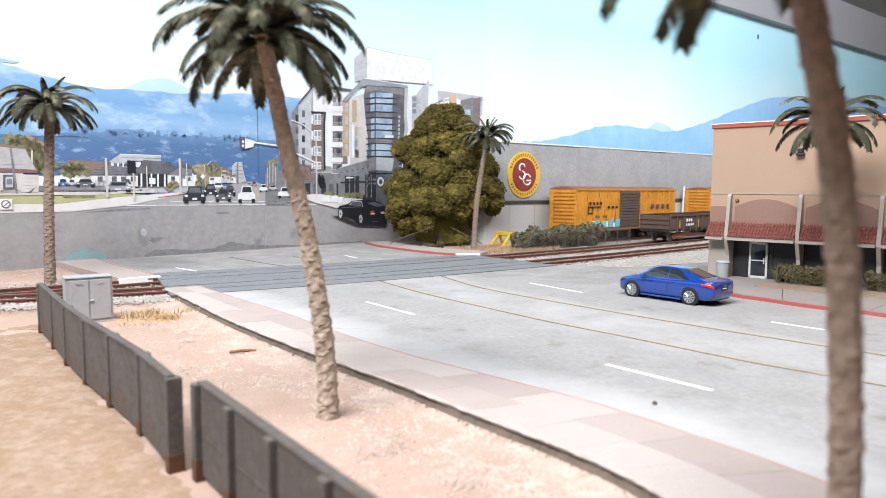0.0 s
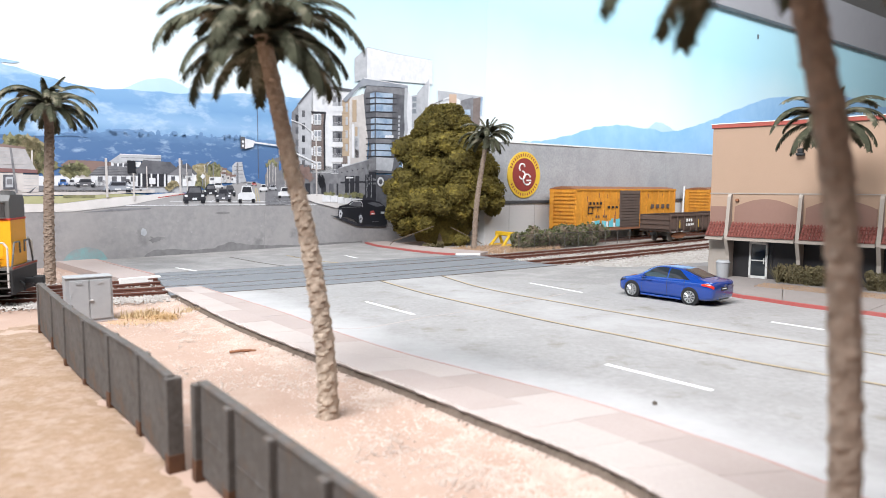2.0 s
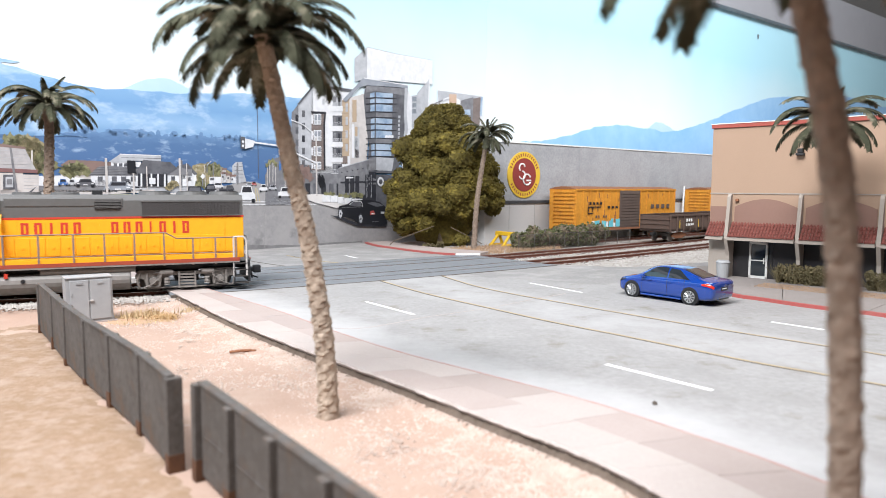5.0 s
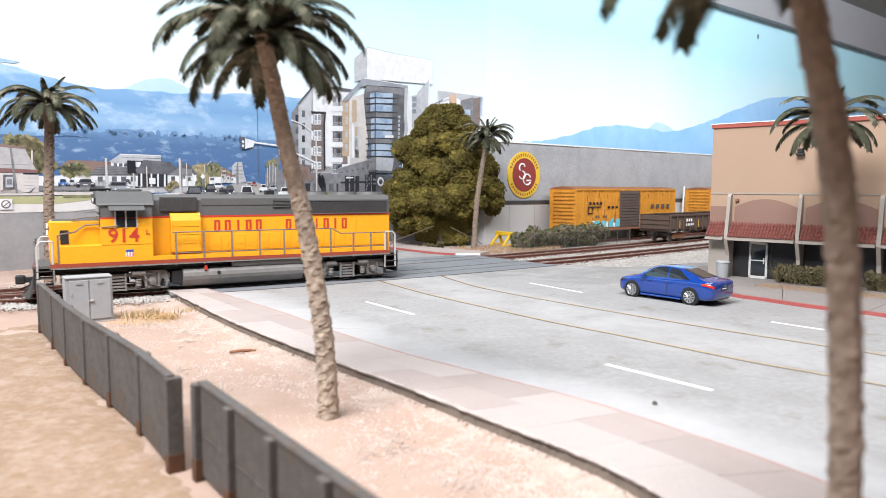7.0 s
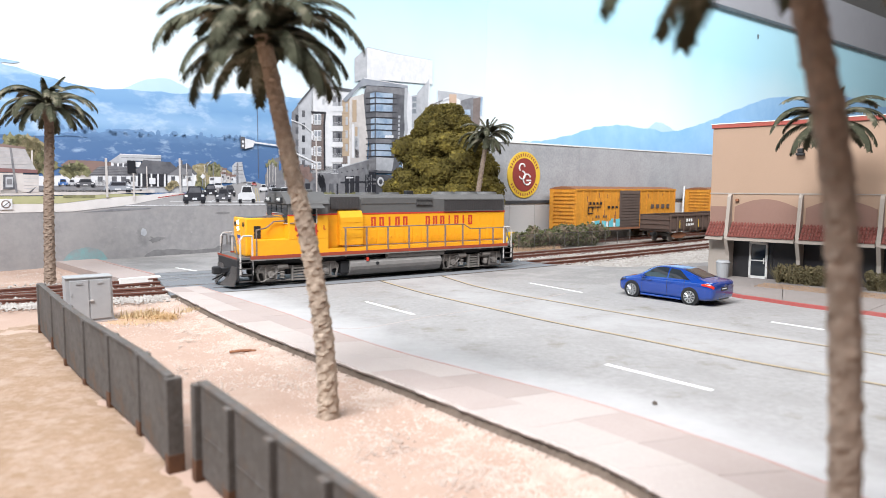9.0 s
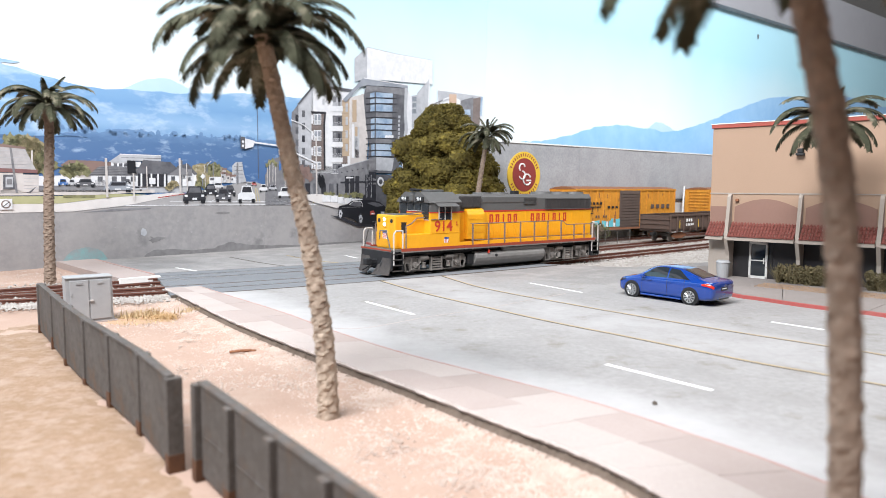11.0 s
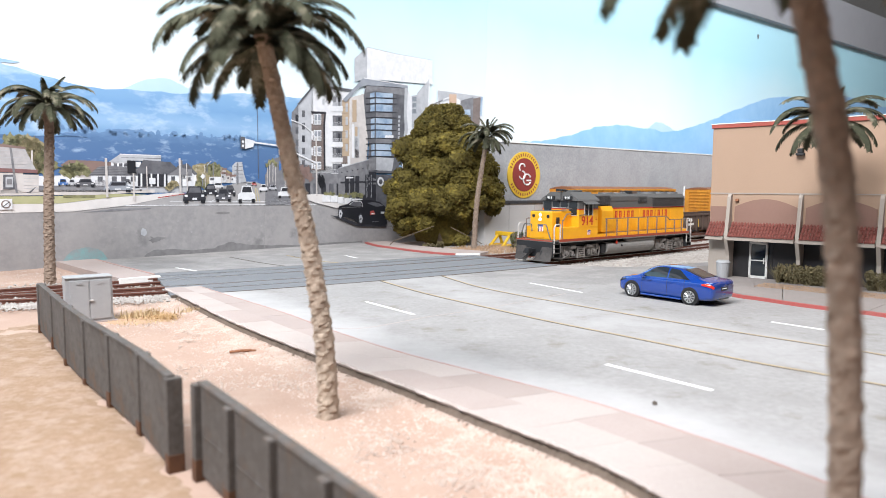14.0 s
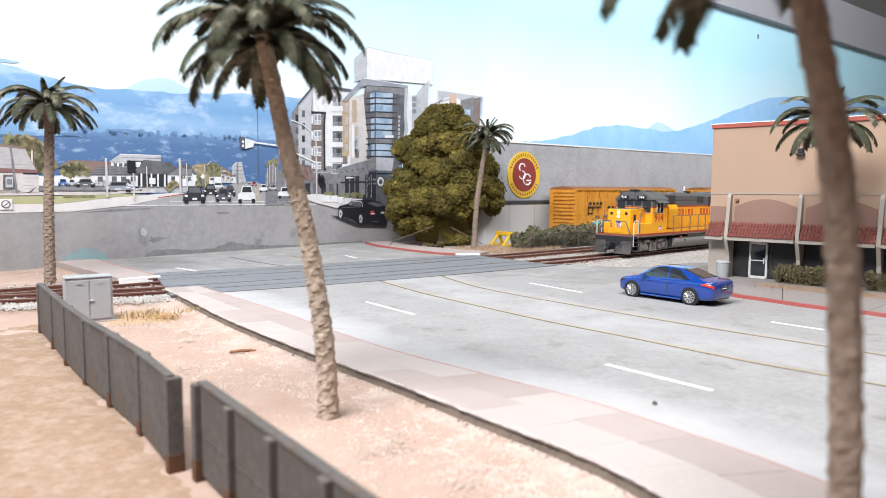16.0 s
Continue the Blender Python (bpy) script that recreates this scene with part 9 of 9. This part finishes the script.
# ---- palms ----
def frond_mesh(name, length, e0, droop, seed):
    """A moulded palm frond: close leaflets that overlap along the rib and part into teeth at the edge."""
    rng = random.Random(seed)
    bm = bmesh.new()
    n = 24
    p, pts = Vector((0.05, 0, 0)), []
    for k in range(n + 1):
        a = radians(e0 - droop * (k / n) ** 1.25)
        pts.append((p.copy(), a))
        p = p + Vector((math.cos(a), 0, math.sin(a))) * (length / n)
    for k in range(n):
        (q, a), (r, _) = pts[k], pts[k + 1]
        t = k / n
        w = 0.05 * (1 - t) + 0.010
        up = Vector((-math.sin(a), 0, math.cos(a)))
        fwd = Vector((math.cos(a), 0, math.sin(a)))
        vs = [bm.verts.new(v) for v in (q + Vector((0, w, 0)), q - Vector((0, w, 0)), r - Vector((0, w * .9, 0)), r + Vector((0, w * .9, 0)))]
        bm.faces.new(vs)
        top = bm.verts.new((q + r) / 2 + up * w)
        bm.faces.new((vs[0], vs[3], top))
        bm.faces.new((vs[2], vs[1], top))
        if t < 0.08:
            continue
        ll = length * 0.205 * (math.sin(math.pi * (0.16 + 0.80 * t)) ** 0.55)
        for s in (-1, 1):
            for h in (0.0, 0.5):
                o = q.lerp(r, h)
                reach = ll * rng.uniform(0.86, 1.10)
                out = (fwd * (0.62 + 0.5 * t) + Vector((0, s, 0)) * 0.82 - up * (0.34 + rng.uniform(-.08, .10))).normalized()
                wid = fwd * (length / n) * 0.30
                lift = up * rng.uniform(-0.012, 0.012)
                base0, base1 = o - wid, o + wid
                mid0, mid1 = o + out * reach * 0.62 - wid * 0.98 + lift, o + out * reach * 0.62 + wid * 0.92 + lift
                tip = o + out * reach - up * 0.10 * reach
                b0, b1, m0, m1, tp = (bm.verts.new(v) for v in (base0, base1, mid0, mid1, tip))
                bm.faces.new((b0, b1, m1, m0))
                bm.faces.new((m0, m1, tp))
    for v in bm.verts:
        v.co *= S
    me = bpy.data.meshes.new(name)
    bm.to_mesh(me)
    bm.free()
    me.materials.append(M["frond"])
    return me


def palm(spine, r0, r1, length, label, seed, fronds=30, category="palm tree", bark="trunk"):
    """A model palm on a curved spine of (x, y, z) points; the crown sits on the spine's end."""
    rng = random.Random(seed)
    base = Vector(spine[0])
    root = thing("palm_tree", base.x, base.y, base.z, rng.uniform(0, 0.01), label, category, "palm trees")
    pts = [p - base for p in smooth_curve([tuple(p) for p in spine], 10)]
    lengths = [0.0]
    for a, b in zip(pts, pts[1:]):
        lengths.append(lengths[-1] + (b - a).length)
    total = lengths[-1]
    bm = bmesh.new()
    rings, n, count = [], 20, int(total / 0.05)
    for k in range(count + 1):
        d = total * k / count
        i = max(j for j in range(len(lengths) - 1) if lengths[j] <= d + 1e-9)
        c = pts[i].lerp(pts[i + 1], min(1, (d - lengths[i]) / (lengths[i + 1] - lengths[i])))
        t = k / count
        r = r0 + (r1 - r0) * t + 0.12 * r0 * math.exp(-t * 18) + 0.10 * r0 * max(0, (t - 0.93) / 0.07)
        ring = []
        for q in range(n):
            a = q * math.tau / n
            z = math.tau * d / 0.36
            scale = 1 + 0.13 * max(0, math.cos(4 * a + math.pi * (int(d / 0.17) % 2))) * (1 - (d / 0.17) % 1) * 1.7 + rng.uniform(-.06, .06)
            ring.append(bm.verts.new((c.x + r * scale * math.cos(a), c.y + r * scale * math.sin(a), c.z)))
        rings.append(ring)
    for a, b in zip(rings, rings[1:]):
        for q in range(n):
            bm.faces.new((a[q], a[(q + 1) % n], b[(q + 1) % n], b[q]))
    bm.faces.new(rings[0][::-1])
    bm.faces.new(rings[-1])
    part("trunk", bm, M[bark], root, "brown trunk with diamond leaf scars")
    top = pts[-1]
    part("crown_heart", rod(bmesh.new(), top - Vector((0, 0, 0.15)), top + Vector((0, 0, 0.35)), r1 * 1.25, r1 * 0.5, 10), M["stem"], root)
    kinds = [frond_mesh("frond", length * 0.55, 78, 40, seed + 1), frond_mesh("frond", length * 0.95, 54, 100, seed + 2), frond_mesh("frond", length, 36, 112, seed + 3),
             frond_mesh("frond", length * 0.95, 8, 88, seed + 4), frond_mesh("frond", length * 0.80, -6, 62, seed + 5)]
    for k in range(fronds):
        tier = min(4, int(np.interp(k / fronds, (0, 0.08, 0.30, 0.58, 0.85, 1.0), (0, 1, 2, 3, 4, 5))))
        f = new("frond", kinds[tier])
        f.parent = root
        f.matrix_basis = Matrix.Translation(top * S) @ pose(0, 0, (0.2 - 0.08 * tier) * S, rng.uniform(-8, 8), rng.uniform(-9, 9), k * 137.5 + rng.uniform(-12, 12)) @ Matrix.Diagonal((*[rng.uniform(0.88, 1.1)] * 3, 1))
    return root


palm([(-2.42, 14.15, -0.28), (-2.50, 14.15, 1.4), (-2.82, 14.15, 3.6), (-3.18, 14.15, 5.2), (-3.52, 14.15, 6.9), (-3.67, 14.15, 7.66)], 0.205, 0.155, 2.28, "tall model palm with a curved trunk on sand", 11, 44)
palm([(-19.45, 33.5, -0.25), (-19.35, 33.5, 3.5), (-19.15, 33.5, 7.2), (-19.2, 33.5, 8.5)], 0.24, 0.20, 2.55, "tall model palm beside the backdrop road", 23, 38, bark="shaded_trunk")
palm([(2.36, 52.0, -0.1), (2.55, 52.0, 3.4), (2.95, 52.0, 6.3), (3.3, 52.0, 8.5)], 0.20, 0.165, 2.4, "slender model palm beside the warehouse", 37, 38, bark="shaded_trunk")
palm([(16.8, 28.5, 0.10), (16.65, 28.5, 3.0), (16.2, 28.5, 5.8), (15.95, 28.5, 7.4)], 0.24, 0.19, 2.5, "model palm before the tan building", 41, 30)
palm([(3.68, 6.0, -0.25), (3.66, 6.0, 2.2), (3.46, 6.0, 4.6), (3.11, 6.0, 6.2), (2.93, 6.0, 7.15)], 0.135, 0.13, 2.1, "model palm close by, its brown scaly trunk coloured as in shade", 53, 30, bark="shaded_trunk")


# ---- trees, hedges, bushes ----
def leaf_cloud(bm_data, centre, radius, count, size, rng, squash=(1, 1, 1)):
    verts, faces = bm_data
    for _ in range(count):
        d = Vector((rng.gauss(0, 1), rng.gauss(0, 1), rng.gauss(0, 1))).normalized()
        r = radius * (0.72 + 0.36 * rng.random() ** 0.6)
        p = Vector(centre) + Vector((d.x * squash[0], d.y * squash[1], d.z * squash[2])) * r
        u = Vector((rng.gauss(0, 1), rng.gauss(0, 1), rng.gauss(0, 1))).normalized()
        v = d.cross(u).normalized()
        s = size * rng.uniform(0.6, 1.4)
        k = len(verts)
        for q in (p + v * s, p + d * s * 0.7 - v * s * .3 + u * s * .5, p - v * s, p - d * s * .4 - u * s * .4):
            verts.append(tuple(q * S))
        faces += [(k, k + 1, k + 2), (k, k + 2, k + 3), (k, k + 1, k + 3)]


def cloud_part(name, data, material, parent, label=""):
    me = bpy.data.meshes.new(name)
    me.from_pydata(data[0], [], data[1])
    me.materials.append(material)
    ob = new(name, me)
    ob.parent = parent
    if label:
        ob["label"] = label
    return ob


def lump(bm, centre, radius, rng, squash=(1, 1, 1)):
    made = bmesh.ops.create_icosphere(bm, subdivisions=3, radius=1)["verts"]
    off = Vector((rng.uniform(0, 50), rng.uniform(0, 50), rng.uniform(0, 50)))
    for v in made:
        d = v.co.copy()
        r = radius * (1 + 0.28 * noise.noise(d * 2.2 + off) + 0.22 * noise.noise(d * 5 + off) + 0.12 * noise.noise(d * 11 + off))
        v.co = Vector(centre) + Vector((d.x * squash[0], d.y * squash[1], d.z * squash[2])) * r


def big_tree():
    rng = random.Random(5)
    root = thing("tree", -0.3, 56.2, -0.1, 0, "broad olive-green bushy model tree", "tree")
    part("trunk", rod(rod(bmesh.new(), (0.05, -0.3, 0), (0.0, -0.2, 1.6), 0.22, 0.17, 10), (0.0, -0.2, 1.5), (-0.2, 0, 8), 0.17, 0.06, 8), M["bark"], root, "thin brown trunk")
    for k in range(12):
        a, z = rng.uniform(0, 6.28), rng.uniform(1.2, 7.5)
        part("limb", rod(bmesh.new(), (-0.05, 0, z), (2.6 * math.cos(a), 1.4 * math.sin(a), z + 1.0), 0.09, 0.03, 6), M["bark"], root)
    part("branch", tube(bmesh.new(), [(-0.4, -2.4, 1.7), (-3.6, -2.6, 0.5), (-4.2, -2.6, -0.1)], 0.035), M["bark"], root, "bare drooping twig")
    part("branch", tube(bmesh.new(), [(0.9, -2.2, 1.6), (2.6, -2.4, 0.75), (3.4, -2.4, 0.3)], 0.035), M["bark"], root)

    def half_width(z):
        """Crown half-width at a height: full low down, tapering to a rounded head."""
        return float(np.interp(z, (0.6, 1.2, 2.2, 4.0, 6.0, 8.0, 9.6, 10.6, 11.4), (2.8, 4.1, 4.95, 5.0, 4.5, 3.5, 2.5, 1.5, 0.5)))
    core = bmesh.new()
    data = ([], [])
    for _ in range(240):
        z = 1.2 + 9.75 * rng.random() ** 1.05
        w = half_width(z)
        a = rng.uniform(0, 6.28) if rng.random() < 0.55 else rng.uniform(-2.9, -0.25)
        q = rng.uniform(0.5, 0.92)
        if w * q * math.cos(a) > -1.2 and z < 3.0:
            z += 2.0
        r = rng.uniform(0.55, 1.05) * (0.75 if z > 8.5 else 1)
        c = (w * q * math.cos(a) + 0.25, 0.55 * w * q * math.sin(a), z)
        lump(core, c, r * 0.93, rng, (1, 1, 0.85))
        leaf_cloud(data, c, r * 1.05, 620, 0.085, rng, (1, 1, 0.85))
    for z in (2.0, 3.5, 5.0, 6.5, 8.0, 9.2):
        lump(core, (0.0, 0.3, z), half_width(z) * 0.55, rng, (1, 0.4, 0.8))
    for c in ((3.9, 0, 3.9), (4.0, -0.3, 5.0), (3.9, 0, 6.2), (3.2, -.4, 4.4)):
        lump(core, c, 0.85, rng)
        leaf_cloud(data, c, 0.96, 600, 0.10, rng)
    part("crown", core, M["foliage"], root, "lumpy olive-green crown")
    cloud_part("foliage", data, M["foliage"], root, "small olive foliage tufts")


big_tree()


def shrub(name, x, y, z, size, material, label, category, seed, n=16, leaf=0.06, leaves=160):
    rng = random.Random(seed)
    root = thing(name, x, y, z, 0, label, category)
    data = ([], [])
    bm = bmesh.new()
    for _ in range(n):
        c = (rng.uniform(-1, 1) * size[0], rng.uniform(-1, 1) * size[1], size[2] * rng.uniform(0.25, 0.8))
        r = size[2] * rng.uniform(0.22, 0.36)
        lump(bm, c, r * 0.9, rng)
        leaf_cloud(data, c, r * 1.05, leaves, leaf, rng)
        rod(bm, (c[0] * .5, c[1] * .5, 0), c, 0.04, 0.02, 5)
    part("core", bm, material, root)
    cloud_part("leaves", data, material, root)
    return root


shrub("shrub", 1.5, 53.4, -0.1, (0.35, 0.3, 1.0), M["foliage"], "small olive shrub under the tree", "shrub", 61, 9)
shrub("shrub", -0.9, 53.3, -0.1, (0.9, 0.4, 0.5), M["dry_bush"], "low dry shrub under the tree", "shrub", 62, 7)


def hedge():
    rng = random.Random(8)
    root = thing("hedge", 6.1, 52.1, -0.1, 38.5, "rambling green hedge behind a mesh fence", "hedge")
    data, bm = ([], []), bmesh.new()
    for k in range(52):
        x = 9.9 * k / 51 + rng.uniform(-.2, .2)
        z = rng.uniform(0.35, 1.25) * (0.75 + 0.25 * math.sin(min(1, x / 1.6) * 1.57))
        r = rng.uniform(0.38, 0.58)
        c = (x, rng.uniform(0.1, 0.8), z)
        lump(bm, c, r * .9, rng)
        leaf_cloud(data, c, r * 1.12, 150, 0.10, rng)
    part("core", bm, M["bark"], root)
    cloud_part("leaves", data, M["hedge"], root, "grey-green leaves")
    fence = thing("mesh_fence", 5.6, 51.0, -0.1, 38.5, "fine grey chain-link fence before the hedge", "fence")
    for k in range(9):
        part("post", rod(bmesh.new(), (1.7 * k, -0.1, 0), (1.7 * k, -0.1, 1.2), 0.03, 0.03, 6), M["wheel_dark"], fence)
    part("top_rail", rod(bmesh.new(), (0, -0.1, 1.18), (13.6, -0.1, 1.18), 0.022, 0.022, 5), M["wheel_dark"], fence)
    bm = bmesh.new()
    for k in range(100):
        x = 0.136 * k
        for d in (-1, 1):
            a, b = Vector((x, -0.1, 0.02)), Vector((min(13.6, max(0, x + d * 1.15)), -0.1, 1.17))
            rod(bm, a, b, 0.007, 0.007, 3)
    part("wire_mesh", bm, M["wheel_dark"], fence, "diagonal grey wire mesh")


hedge()


def twig_bush(x, y, length, label, seed):
    rng = random.Random(seed)
    root = thing("bush", x, y, 0.1, -44, label, "bush", "bushes before the tan building")
    bm, data = bmesh.new(), ([], [])
    for _ in range(150):
        c = Vector((rng.uniform(-1, 1) * length, rng.uniform(-.45, .45), 0.0))
        d = Vector((rng.gauss(0, .5), rng.gauss(0, .5), 1)).normalized() * rng.uniform(0.5, 1.0)
        rod(bm, c, c + d, 0.02, 0.01, 4)
    for _ in range(60):
        c = (rng.uniform(-1, 1) * length, rng.uniform(-.4, .4), rng.uniform(0.15, 0.75))
        leaf_cloud(data, c, rng.uniform(.14, .28), 90, 0.045, rng)
    part("twigs", bm, M["dry_bush"], root, "tangled brown twigs")
    cloud_part("leaves", data, M["dry_bush"], root, "sparse dull green leaves")


twig_bush(17.3, 32.3, 1.35, "twiggy dull green bush before the dark storefront", 71)
twig_bush(20.3, 29.5, 1.5, "larger twiggy bush before the dark storefront", 72)


def litter():
    root = thing("twig", -5.9, 19.6, SAND_Z - 0.02, 20, "small brown broken twig on the sand", "twig")
    part("stem", tube(bmesh.new(), [(-0.3, 0.1, 0.03), (0.0, 0.0, 0.07), (0.3, 0.06, 0.04), (0.42, 0.0, 0.03)], 0.045, 6), M["rust_brown"], root)
    for x, y in ((4.55, 14.25), (12.6, 17.9)):
        root = thing("pebble", x, y, 0, 0, "small dark pebble lying on the road", "pebble")
        bm = bmesh.new()
        lump(bm, (0, 0, 0.03), 0.05, random.Random(3))
        part("stone", bm, M["joint"], root)


litter()


# ---- what moves: the locomotive backs along the main track ----
def motions():
    rows = []
    for k in range(33):
        t = 0.5 * k
        s = -30.474 + 0.4193 * t + 0.52763 * t ** 2 - 0.035146 * t ** 3 + 0.00085129 * t ** 4
        x, y, a = on_line(s)
        rows.append((t, pose(x * S, y * S, 0.024 * S, 0, 0, a + 180)))
    walk(LOCO, rows)
    for wheel, x, y in WHEELS:
        rows = []
        for k in range(161):
            t = 0.1 * k
            s = -30.474 + 0.4193 * t + 0.52763 * t ** 2 - 0.035146 * t ** 3 + 0.00085129 * t ** 4
            rows.append((t, Matrix.Translation((x * S, y * S, 0.53 * S)) @ Matrix.Rotation(-(s + 30.474) / 0.505, 4, "Y")))
        walk(wheel, rows)


motions()
